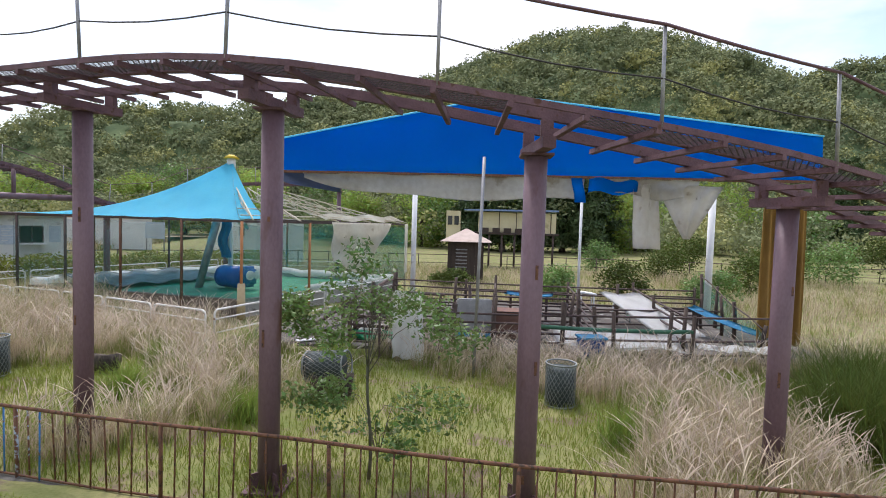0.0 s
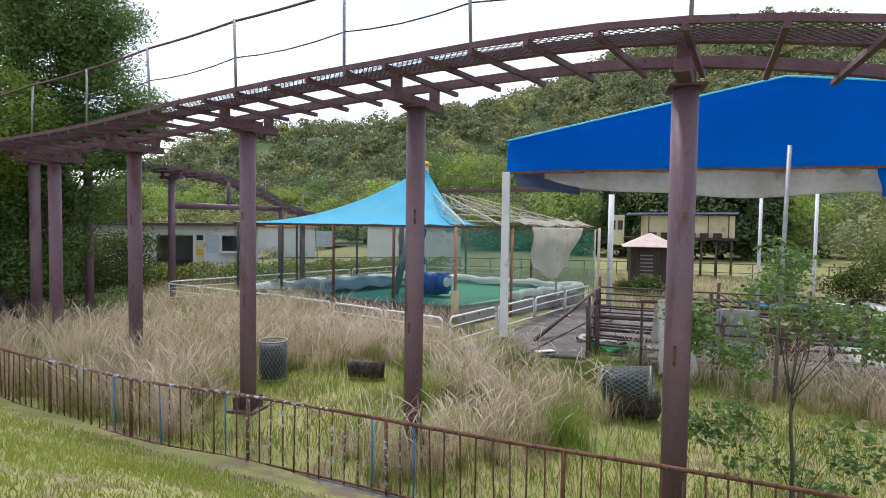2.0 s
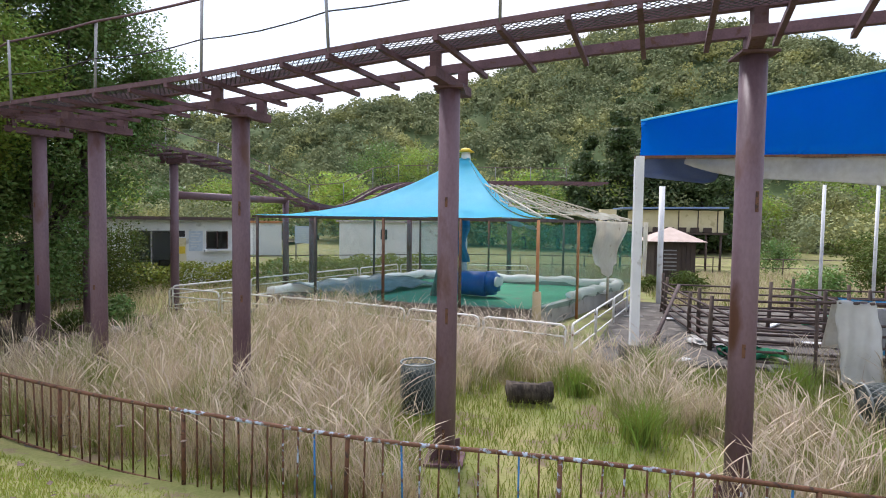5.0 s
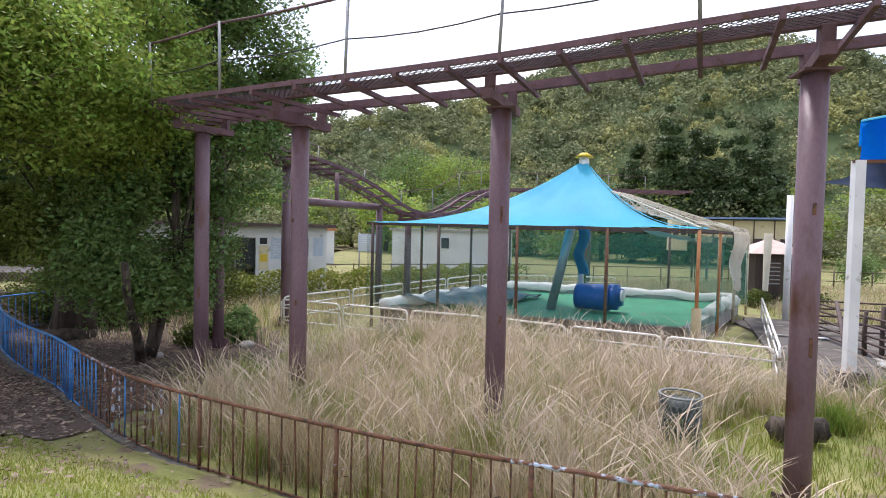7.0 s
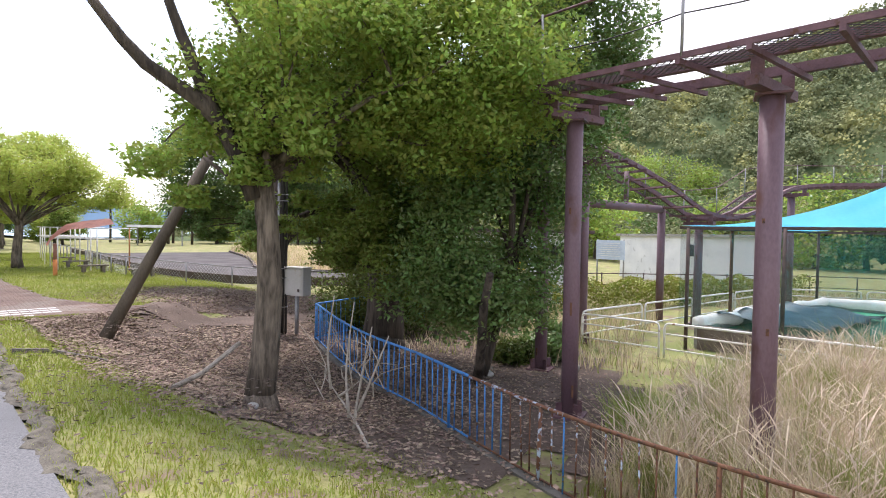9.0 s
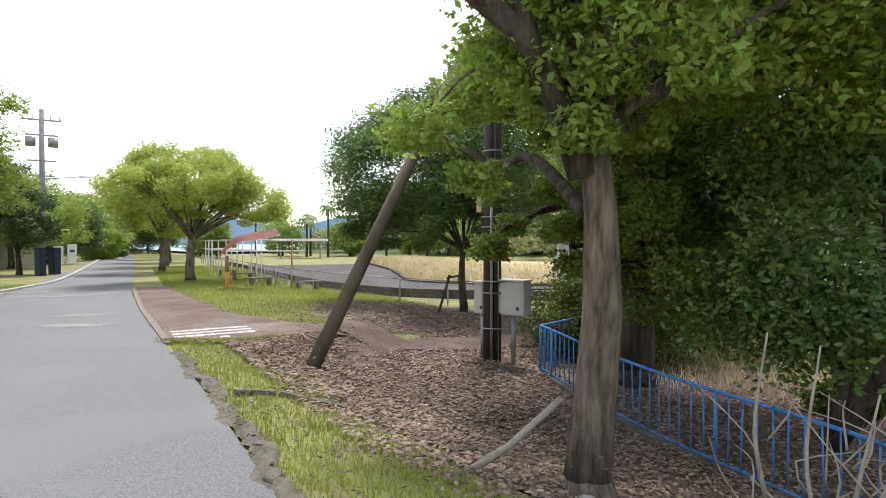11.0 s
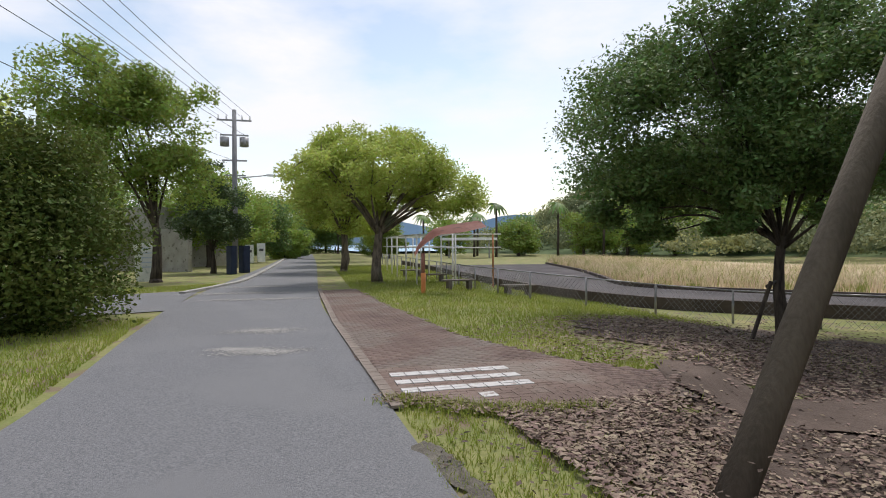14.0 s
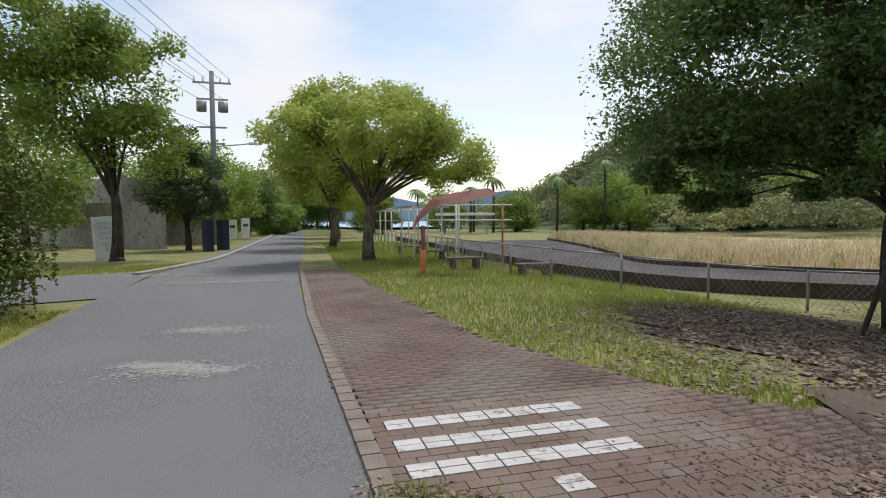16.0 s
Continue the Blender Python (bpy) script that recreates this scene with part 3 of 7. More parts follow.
# ---- roller coaster track ----
COLS = [(3.95, 7.3, 2.60), (0.86, 6.4, 3.05), (-2.05, 6.56, 3.5), (-5.09, 7.68, 3.66), (-8.09, 8.46, 3.57), (-11.11, 9.365, 3.44), (-13.96, 10.18, 3.39), (-16.36, 11.67, 3.57)]
LINE = [(10.5, 10.8, 1.4), (7.2, 9.2, 1.95)] + COLS + [(-17.4, 13.2, 3.62), (-17.75, 15.3, 3.66), (-17.43, 17.6, 3.66), (-16.75, 19.9, 3.45), (-15.9, 21.2, 2.95), (-14.9, 22.4, 2.25), (-13.8, 24.0, 2.3), (-12.6, 25.9, 3.2), (-11.2, 28.4, 3.55), (-9.0, 30.6, 3.7), (-6.0, 31.8, 3.8), (-2.5, 32.4, 3.8)]
track = thing("roller_coaster_track", (-2.05, 6.56, -0.82), "disused mauve steel roller coaster track on pipe columns with rusty walkway", "roller coaster")
spine = curve([(x, y, z + 0.34) for x, y, z in LINE], 700)
length = sum((b - a).length for a, b in zip(spine, spine[1:]))
NT = int(length / 0.62)
spine = curve([(x, y, z + 0.34) for x, y, z in LINE], NT + 1)


def side_at(i):
    d = spine[min(i + 1, NT)] - spine[max(i - 1, 0)]
    d.z = 0
    d.normalize()
    return Vector((-d.y, d.x, 0))


SIDE = [side_at(i) for i in range(NT + 1)]
# the outer side of the loop carries the walkway
cen = Vector((-6, 22, 0))
OUT = []
for i in range(NT + 1):
    o = -SIDE[i]
    OUT.append(o if (spine[i] - cen).dot(o) > 0 else -o)
for k in range(0, NT, 6):
    ids = range(k, min(k + 7, NT + 1))
    for off, h, w in ((0.42, 0.11, 0.08), (-0.42, 0.11, 0.08)):
        bm = B()
        sweep(bm, [spine[a] + OUT[a] * off for a in ids], w, h)
        part("rail", bm, M_purple_dk, track)
    bm = B()
    sweep(bm, [spine[a] + OUT[a] * 0.95 + Vector((0, 0, -0.03)) for a in ids], 0.03, 0.06)
    part("walkway_edge", bm, M_purple_dk, track)
bm = B()
beam(bm, (-0.62, 0, 0), (0.97, 0, 0), 0.05, 0.055)
tie = data_of("tie", bm, M_purple_dk)
bm = B()
tube(bm, [(0, 0, 0), (0, 0, 0.92)], 0.018, 6)
stan = data_of("handrail_post", bm, M_steel_grey, True)


def walkway(i):
    bm = B()
    nu, nv = 8, 6

    def at(u, v):
        return spine[i].lerp(spine[i + 1], u) + OUT[i].lerp(OUT[i + 1], u) * (0.47 + 0.46 * v) + Vector((0, 0, -0.04))
    for k in range(-nv, nu + 1):
        x0, x1 = k / nu, (k + nv) / nu
        a, b = max(x0, 0.0), min(x1, 1.0)
        if b <= a:
            continue
        ya, yb = (a - x0) / (x1 - x0), (b - x0) / (x1 - x0)
        beam(bm, at(a, ya), at(b, yb), 0.011, 0.004)
        beam(bm, at(a, 1 - ya), at(b, 1 - yb), 0.011, 0.004)
    ob = part("walkway_panel", bm, M_mesh, track)
    ob["kind"] = "stuff"


tops, mids = [], []
for i in range(NT):
    o = OUT[i]
    a, b = spine[i], spine[i + 1]
    if o.cross(b - a).z < 0:
        a, b = b, a
    fwd = (b - a).normalized()
    up = o.cross(fwd).normalized()
    rot = Matrix((fwd.cross(up), fwd, up)).transposed().to_4x4()
    shared("tie", tie, track, Matrix.Translation(spine[i] + Vector((0, 0, -0.085))) @ rot)
    if i % 29 != 17:
        walkway(i)
    if i % 3 == 1:
        p = spine[i] + o * 0.95 + Vector((0, 0, -0.04))
        shared("handrail_post", stan, track, Matrix.Translation(p) @ pose(0, 0, 0, random.gauss(0, 1.2), random.gauss(0, 1.2), 0))
        tops.append(p + Vector((0, 0, 0.91)))
        mids.append(p + Vector((0, 0, 0.43)))
for k in range(0, len(tops) - 1, 4):
    for line, r in ((tops, 0.016), (mids, 0.008)):
        bm = B()
        pts = []
        for a, b in zip(line[k:k + 5], line[k + 1:k + 5]):
            for t in (0, 0.25, 0.5, 0.75):
                pts.append(a.lerp(b, t) + Vector((0, 0, -0.05 * math.sin(math.pi * t) * (1 if r < 0.01 else 0.3))))
        pts.append(line[min(k + 4, len(line) - 1)])
        tube(bm, pts, r, 6)
        part("handrail" if r > 0.01 else "handrail_wire", bm, M_cable if r < 0.01 else M_purple_dk, track, smooth=True)


def column(x, y, top, along):
    z0 = land_at(x, y) - 0.1
    bm = B()
    tube(bm, [(x, y, z0), (x, y, (z0 + top) / 2), (x, y, top)], 0.122, 20)
    c = part("column", bm, M_purple, track, smooth=True)
    bm = B()
    box(bm, (x, y, z0 + 0.14), (0.46, 0.46, 0.03))
    for a in range(4):
        box(bm, (x + 0.16 * math.cos(a * 1.5708 + 0.78), y + 0.16 * math.sin(a * 1.5708 + 0.78), z0 + 0.24), (0.13, 0.015, 0.2), rz=45 + 90 * a)
    part("base_plate", bm, M_purple_dk, c)
    s = Vector((-along.y, along.x, 0)).normalized()
    bm = B()
    p = Vector((x, y, top))
    beam(bm, p - s * 0.55 + Vector((0, 0, 0.06)), p + s * 0.55 + Vector((0, 0, 0.06)), 0.13, 0.11)
    box(bm, (x, y, top - 0.01), (0.34, 0.34, 0.025))
    for q in (-0.42, 0.42):
        beam(bm, p + s * q + Vector((0, 0, 0.10)), p + s * q + Vector((0, 0, 0.29)), 0.12, 0.10)
    part("bracket", bm, M_purple_dk, c)
    for k in range(6):
        zz = z0 + 0.5 + k * (top - z0 - 0.5) / 6 + random.uniform(-0.1, 0.1)
        a = random.uniform(-2.2, -0.9)
        if k % 2 == 0:
            bm = B()
            box(bm, (x + 0.122 * math.cos(a), y + 0.122 * math.sin(a), zz), (0.03, 0.012, random.uniform(0.05, 0.2)), rz=math.degrees(a) + 90)
            part("lug", bm, M_rust, c)


for k, (x, y, z) in enumerate(COLS):
    nb = [COLS[min(k + 1, len(COLS) - 1)], COLS[max(k - 1, 0)]]
    column(x, y, z, Vector((nb[0][0] - nb[1][0], nb[0][1] - nb[1][1], 0)))
for (x, y, z), al in (((7.2, 9.2, 1.95), (1, 0.5, 0)), ((-17.55, 14.3, 3.64), (-0.3, 1, 0)), ((-17.43, 17.6, 3.66), (0.2, 1, 0)), ((-14.9, 22.4, 2.25), (1, 1.2, 0)), ((-12.0, 27.0, 3.4), (1, 1.8, 0)), ((-7.5, 31.3, 3.75), (1, 0.4, 0))):
    column(x, y, z, Vector(al))
bm = B()
tube(bm, [(-17.4, 17.7, 2.72), (-16.0, 22.5, 2.75)], 0.12, 14)
portal = solid("pipe_portal", bm, M_purple, "mauve steel pipe beam on a post near the track", "pipe frame", smooth=True)
bm = B()
tube(bm, [(-16.0, 22.5, -0.9), (-16.0, 22.5, 2.85)], 0.12, 14)
part("post", bm, M_purple, portal, smooth=True)
bm = B()
tube(bm, [(-16.75, 19.93, 2.74), (-16.75, 19.93, 3.72)], 0.07, 12)
part("stub_post", bm, M_purple, portal, smooth=True)

# ---- foliage ----
def rand_dirs(rng, n):
    v = rng.normal(size=(n, 3))
    return v / np.linalg.norm(v, axis=1, keepdims=True)


def leaves(rng, centres, size, aspect=0.5, droop=0.3, face=None):
    """Folded diamond leaves at the centres."""
    n = len(centres)
    a = rand_dirs(rng, n)
    a[:, 2] = a[:, 2] * 0.6 - droop
    a /= np.linalg.norm(a, axis=1, keepdims=True)
    b = np.cross(a, rand_dirs(rng, n) if face is None else face)
    b /= np.linalg.norm(b, axis=1, keepdims=True) + 1e-9
    c = np.cross(a, b)
    s = size * rng.uniform(0.6, 1.35, (n, 1))
    w = s * aspect * 0.5
    v = np.stack([centres - a * s * 0.5, centres + b * w + c * w * 0.3, centres + a * s * 0.5, centres - b * w + c * w * 0.3], 1).reshape(-1, 3)
    return v, np.arange(4 * n).reshape(-1, 4)


def tree(name, label, base, fork, trunk_r, blobs, n_leaf, leaf, material, bark, seed, limbs=9, clusters=90, spread=0.42, lean=(0, 0), droop=0.3, category="tree", stems=1, twig=True):
    """blobs: ellipsoids of the crown, centre from the base and three radii."""
    rng = np.random.default_rng(seed)
    x0, y0 = base
    z0 = land_at(x0, y0) - 0.08
    th = thing(name, (x0, y0, z0), label, category)
    o = Vector((x0, y0, z0))
    bm = B()
    tip = o + Vector((lean[0], lean[1], fork))
    random.seed(seed)
    for st in range(stems):
        off = Vector((rng.normal() * 0.25, rng.normal() * 0.25, 0)) if stems > 1 else Vector((0, 0, 0))
        pts = [o + off * 0.3 + (tip - o) * t + off * t * 2 + Vector((math.sin(t * 5 + seed) * 0.06 * fork / 3, math.cos(t * 4 + seed) * 0.06 * fork / 3, 0)) * (t > 0) for t in (0, 0.08, 0.25, 0.5, 0.75, 1.0)]
        rr = trunk_r / math.sqrt(stems)
        tube(bm, pts[:2], rr * 1.35, 12, rr * 1.05, jitter=0.06)
        tube(bm, pts[1:], rr * 1.05, 12, rr * 0.62, jitter=0.05)
    vol = np.array([b[3] * b[4] * b[5] for b in blobs])
    vol = vol / vol.sum()
    cl, per = [], []
    for k in range(clusters):
        b = blobs[rng.choice(len(blobs), p=vol)]
        d = rand_dirs(rng, 1)[0] * rng.uniform(0.35, 1.0) ** 0.5
        cl.append((b[0] + d[0] * b[3], b[1] + d[1] * b[4], b[2] + d[2] * b[5]))
        per.append(min(b[3], b[4], b[5]))
    cl = np.array(cl)
    heads = []
    for k in range(limbs):
        q = cl[rng.integers(len(cl))]
        end = o + Vector(q) * 1.0
        start = pts[-1].lerp(pts[-3], rng.uniform(0, 0.3))
        mid = start.lerp(end, 0.5) + Vector((rng.normal() * 0.2, rng.normal() * 0.2, 0.35))
        line = curve([start, mid, end], 7)
        tube(bm, line, trunk_r * 0.33, 7, trunk_r * 0.07, jitter=0.05)
        heads += line[2:]
    if twig and heads:
        for q in cl[:: 2]:
            e = o + Vector(q)
            h = min(heads, key=lambda p: (p - e).length)
            m = h.lerp(e, 0.5) + Vector((0, 0, 0.08))
            tube(bm, [h, m, e], trunk_r * 0.10, 5, trunk_r * 0.03, caps=False)
    part("trunk", bm, bark, th, smooth=True)
    idx = rng.integers(len(cl), size=n_leaf)
    sig = np.array(per)[idx][:, None] * spread * 0.5 + 0.05
    c = cl[idx] + np.clip(rng.normal(size=(n_leaf, 3)), -1.55, 1.55) * sig * np.array([1.1, 1.1, 0.75]) + np.array([x0, y0, z0])
    out = (c - np.array([x0, y0, z0]) - cl[idx]) / (sig + 0.05) * 0.5 + rand_dirs(rng, n_leaf) * 0.75 + np.array([0, 0, 0.45])
    v, f = leaves(rng, c, leaf, droop=droop, face=out)
    raw("crown", v, f, material, parent=th)
    return th


# wooded hills behind the park
rng = np.random.default_rng(7)
n = 9400
hx, hy = rng.uniform(-150, 230, n), 44 + 215 * rng.uniform(0, 1, n) ** 1.15
keep = (np.abs(hx - 10) < 48 + hy * 0.95) & ((hy > 62) | (rng.uniform(size=n) < 0.55)) & ((hx > -60) | (hy > 75)) & ((hy > 58) | (hx > 14)) & ~((hx > -5) & (hx < 14) & (hy < 70))
hx, hy = hx[keep], hy[keep]
hz = land(hx, hy)
R = rng.uniform(1.3, 3.1, len(hx)) * (0.78 + hy / 300)
# each crown is a dome of leafy clumps
for near in (True, False):
    pick = (hy < 150) == near
    tx, ty, tz, tr = hx[pick], hy[pick], hz[pick], R[pick]
    lobes, per = (11, 13) if near else (8, 8)
    lobe = rand_dirs(rng, len(tx) * lobes)
    lobe[:, 2] = np.abs(lobe[:, 2]) * 1.15 - 0.25
    lr = np.repeat(tr, lobes)[:, None] * rng.uniform(0.36, 0.56, (len(lobe), 1))
    at = np.repeat(np.stack([tx, ty, tz + tr * 0.75], -1), lobes, 0) + lobe * np.repeat(tr, lobes)[:, None] * 0.72 * np.array([1, 1, 1.15])
    d = rand_dirs(rng, len(at) * per)
    d[:, 2] = np.abs(d[:, 2]) * 1.1 - 0.35
    cc = np.repeat(at, per, 0) + d * np.repeat(lr, per, 0) * rng.uniform(0.75, 1.05, (len(d), 1))
    v, f = leaves(rng, cc, 1.0, 0.85, 0.1, d + np.repeat(lobe, per, 0) * 0.5 + rand_dirs(rng, len(cc)) * 0.3)
    mid = np.repeat(cc, 4, 0)
    v = mid + (v - mid) * np.repeat(np.repeat(np.clip(np.repeat(ty, lobes) * 0.0047, 0.3, 0.95), per)[:, None], 4, 0)
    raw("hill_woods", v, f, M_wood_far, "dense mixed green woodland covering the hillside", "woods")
# floor of the woods, coloured dark to paint the shade between crowns
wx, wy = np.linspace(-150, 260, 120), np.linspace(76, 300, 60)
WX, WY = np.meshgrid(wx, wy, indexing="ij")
raw("hill_floor", np.stack([WX, WY, land(WX, WY) - 0.05 + 0.4 * smooth01((WY - 76) / 12)], -1).reshape(-1, 3), grid_faces(120, 60), M_hill, "dark green floor of the wooded hill with shade between crowns painted in", "hill", "structure")
# distant ridges over the water, their haze put into a blue base colour
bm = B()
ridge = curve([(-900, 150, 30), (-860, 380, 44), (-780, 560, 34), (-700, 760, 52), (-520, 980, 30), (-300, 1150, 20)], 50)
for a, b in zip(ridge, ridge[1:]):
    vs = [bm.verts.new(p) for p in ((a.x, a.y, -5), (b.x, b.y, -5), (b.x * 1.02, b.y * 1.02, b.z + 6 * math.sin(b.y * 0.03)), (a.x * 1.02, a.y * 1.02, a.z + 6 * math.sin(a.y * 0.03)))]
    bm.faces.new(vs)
solid("backdrop_ridge", bm, M_far_hill, "mountains across the water with haze painted in as blue", "mountains", kind="structure")
bm = B()
sheet(bm, lambda u, v: Vector((-120 - 700 * u, 60 + 600 * v + 200 * u, 0.05)), 4, 4)
solid("water", bm, M_water, "pale blue lake in the distance", "lake", kind="structure")

# ---- blue canvas shelter ----
LF, RF = Vector((-4.82, 13.7, 0)), Vector((7.65, 13.0, 0))
PEAK = 0.45
shel = thing("canvas_shelter", (-4.82, 13.7, -0.8), "blue tarpaulin gable shelter with torn canvas lining on white posts", "shelter")


def eave(u):
    top_l, top_p, top_r = 4.1, 5.2, 4.35
    return top_l + (top_p - top_l) * u / PEAK if u < PEAK else top_p + (top_r - top_p) * (u - PEAK) / (1 - PEAK)


bm = B()
sheet(bm, lambda u, v: LF.lerp(RF, u) + Vector((0.02 * math.sin(u * 40 + v * 3), 0.035 * math.sin(u * 30) * math.sin(v * 3) - 0.01, 3.4 + (eave(u) - 3.4) * v)), 60, 6, 0.006)
part("front_tarp", bm, M_blue_tarp, shel, smooth=True)
for a, b, nm in ((0.0, PEAK, "roof_tarp"), (PEAK, 1.0, "roof_tarp")):
    bm = B()
    sheet(bm, lambda u, v: LF.lerp(RF, a + (b - a) * u) + Vector((0.9 * v * (1 - a - (b - a) * u), 0.02 + 1.7 * v, eave(a + (b - a) * u) - 0.12 * math.sin(math.pi * v) * math.sin(math.pi * u) + 0.01 - 0.2 * v)), 14, 14, 0.006)
    part(nm, bm, M_blue_tarp, shel, smooth=True)
bm = B()
beam(bm, LF + Vector((-0.1, 0, 3.38)), RF + Vector((0.1, 0, 3.38)), 0.07, 0.06)
part("front_beam", bm, M_rust, shel)
bm = B()
tube(bm, [LF.lerp(RF, t) + Vector((0, -0.015, eave(t) + 0.01)) for t in np.linspace(0, 1, 30)], 0.022, 6)
part("edge_rope", bm, M_cyan_tarp, shel, smooth=True)
for x, y, r in ((-4.82, 13.72, 0.10),):
    bm = B()
    box(bm, (x, y, 1.3), (r * 1.7, r * 1.7, 4.2))
    part("post", bm, M_white_paint, shel)
    bm = B()
    box(bm, (x, y, -0.72), (0.5, 0.42, 0.55), rz=8)
    bmesh.ops.bevel(bm, geom=bm.edges[:], offset=0.03, segments=2, affect="EDGES")
    part("footing", bm, M_deck, shel)
for x, y, r in ((-2.2, 22.2, 0.1), (2.42, 21.0, 0.05), (4.05, 21.1, 0.05), (8.46, 20.5, 0.12)):
    bm = B()
    tube(bm, [(x, y, -0.85), (x, y, 3.35)], r, 12)
    part("back_post", bm, M_white_paint, shel, smooth=True)
for u in (0.2, 0.45, 0.7):
    bm = B()
    p = LF.lerp(RF, u)
    beam(bm, p + Vector((0, 0.05, 3.42)), p + Vector((0, 2.4, 3.45)), 0.05, 0.07)
    part("rafter", bm, M_rust, shel)
# torn lining under the roof
for u0, u1, lo, hi_ in ((0.07, 0.60, 0.5, 0.52), (0.62, 0.80, 0.35, 0.45)):
    bm = B()
    sheet(bm, lambda u, v: LF.lerp(RF, u0 + (u1 - u0) * u) + Vector((0, -0.05 + 0.10 * v + 0.06 * math.sin(v * 3) + 0.03 * math.sin(u * 21), 3.36 - v * (lo * math.sin(math.pi * min(0.5, u * 1.3 + 0.04)) + 0.06 * math.sin(u * 11 + 1) + (hi_ - lo) * u))), 40, 12, 0.004)
    part("torn_lining", bm, M_white_tarp, shel, smooth=True)
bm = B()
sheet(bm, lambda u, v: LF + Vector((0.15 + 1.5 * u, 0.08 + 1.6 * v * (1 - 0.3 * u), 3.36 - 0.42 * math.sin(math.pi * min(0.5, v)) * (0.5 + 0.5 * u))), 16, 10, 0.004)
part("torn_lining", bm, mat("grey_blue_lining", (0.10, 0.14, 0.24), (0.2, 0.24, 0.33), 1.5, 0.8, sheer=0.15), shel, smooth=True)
for x0, w, drop, lean_ in ((3.75, 0.55, 1.45, 0.1), (4.25, 1.5, 1.2, 0.0)):
    bm = B()
    tri = x0 > 4
    sheet(bm, lambda u, v: Vector((x0 + w * (u if not tri else 0.5 + (u - 0.5) * (1 - v * 0.95)) + lean_ * v, 13.25 + 0.12 * math.sin(u * 9 + v * 2) + 0.1 * v, 3.25 - drop * v)), 10, 14, 0.004)
    part("hanging_rag", bm, M_cream_cloth, shel, smooth=True)
bm = B()
sheet(bm, lambda u, v: Vector((2.75 + 1.1 * u, 13.2 + 0.1 * v, 3.34 - 0.3 * v + 0.05 * math.sin(u * 8))), 8, 4, 0.004)
part("torn_tarp", bm, M_blue_tarp, shel, smooth=True)
bm = B()
sheet(bm, lambda u, v: Vector((2.35 + 0.25 * u + 0.1 * v, 13.22 + 0.04 * math.sin(v * 7), 3.36 - 0.55 * v)), 4, 8, 0.004)
part("hanging_tarp", bm, M_blue_tarp, shel, smooth=True)
bm = B()
tube(bm, [(0.28, 11.6, -0.85), (0.36, 11.6, 3.6)], 0.035, 10)
solid("steel_pole", bm, M_steel_grey, "tall bare grey steel pole standing in weeds", "pole", smooth=True)

# ochre curtain hung at the end of the shelter
bm = B()
sheet(bm, lambda u, v: Vector((7.25 + 1.5 * u, 14.5 + 0.8 * u + 0.10 * math.sin(u * 34) + 0.05 * math.sin(v * 3 + u * 9), 2.9 - 3.55 * v)), 60, 12, 0.004)
solid("curtain", bm, M_curtain, "faded ochre curtain hanging in heavy folds", "curtain", smooth=True)

# ---- pool under the cyan tent ----
A, Bc, E, D = Vector((-15.2, 18.1, 2.16)), Vector((-6.68, 16.5, 2.15)), Vector((-2.75, 24.0, 2.12)), Vector((-11.3, 25.8, 2.15))
APEX = Vector((-8.94, 20.75, 4.25))
tent = thing("tent_canopy", (-8.94, 20.75, -0.8), "sagging cyan tent tarpaulin on a bare steel truss frame", "tent")


def slope(p, q, cap=0.25):
    def f(u, v):
        e = p.lerp(q, u)
        top = APEX + (e - APEX).normalized() * 0.12
        w = v
        c = top.lerp(e, w)
        fall = (1 - (1 - w) ** 2.1)
        c.z = top.z + (e.z - top.z) * fall - 0.10 * math.sin(math.pi * u) * math.sin(math.pi * w) + 0.02 * math.sin(u * 30) * w
        return c
    return f


for p, q, nm in ((A, Bc, "front_cloth"), (D, A, "side_cloth")):
    bm = B()
    sheet(bm, slope(p, q), 28, 24, 0.006)
    part(nm, bm, M_cyan_tarp, tent, smooth=True)
bm = B()
sheet(bm, lambda u, v: slope(Bc, E)(u * 0.22 * (1 - 0.3 * v), v) + Vector((0, 0, 0.02)), 6, 20, 0.006)
part("torn_cloth", bm, M_cyan_tarp, tent, smooth=True)
bm = B()
bmesh.ops.create_cone(bm, cap_ends=True, segments=20, radius1=0.30, radius2=0.1, depth=0.14, matrix=Matrix.Translation(APEX + Vector((0, 0, 0.18))))
part("cap", bm, M_yellow, tent, smooth=True)
bm = B()
tube(bm, [APEX + Vector((0, 0, -0.25)), APEX + Vector((0, 0, 0.14))], 0.17, 16, 0.14)
part("collar", bm, M_white_paint, tent, smooth=True)
bm = B()
tube(bm, [(-8.94, 20.75, -0.8), APEX], 0.09, 12)
part("centre_pole", bm, M_white_paint, tent, smooth=True)
bm = B()
tube(bm, [(-9.9, 20.2, -0.5), (-9.2, 20.5, 2.6)], 0.14, 12)
part("slanting_post", bm, M_steel_grey, tent, smooth=True)
bm = B()
sheet(bm, lambda u, v: Vector((-9.15 + 0.35 * u + 0.08 * math.sin(v * 8), 20.3 + 0.1 * math.sin(u * 7), 2.2 - 1.5 * v)), 6, 14, 0.01)
part("hanging_cloth", bm, mat("teal_cloth", (0.02, 0.17, 0.32), (0.04, 0.25, 0.42), 3, 0.7), tent, smooth=True)
for p, q in ((A, Bc), (Bc, E), (E, D), (D, A)):
    bm = B()
    beam(bm, p + Vector((0, 0, -0.05)), q + Vector((0, 0, -0.05)), 0.06, 0.07)
    part("edge_beam", bm, M_dark_pipe, tent)
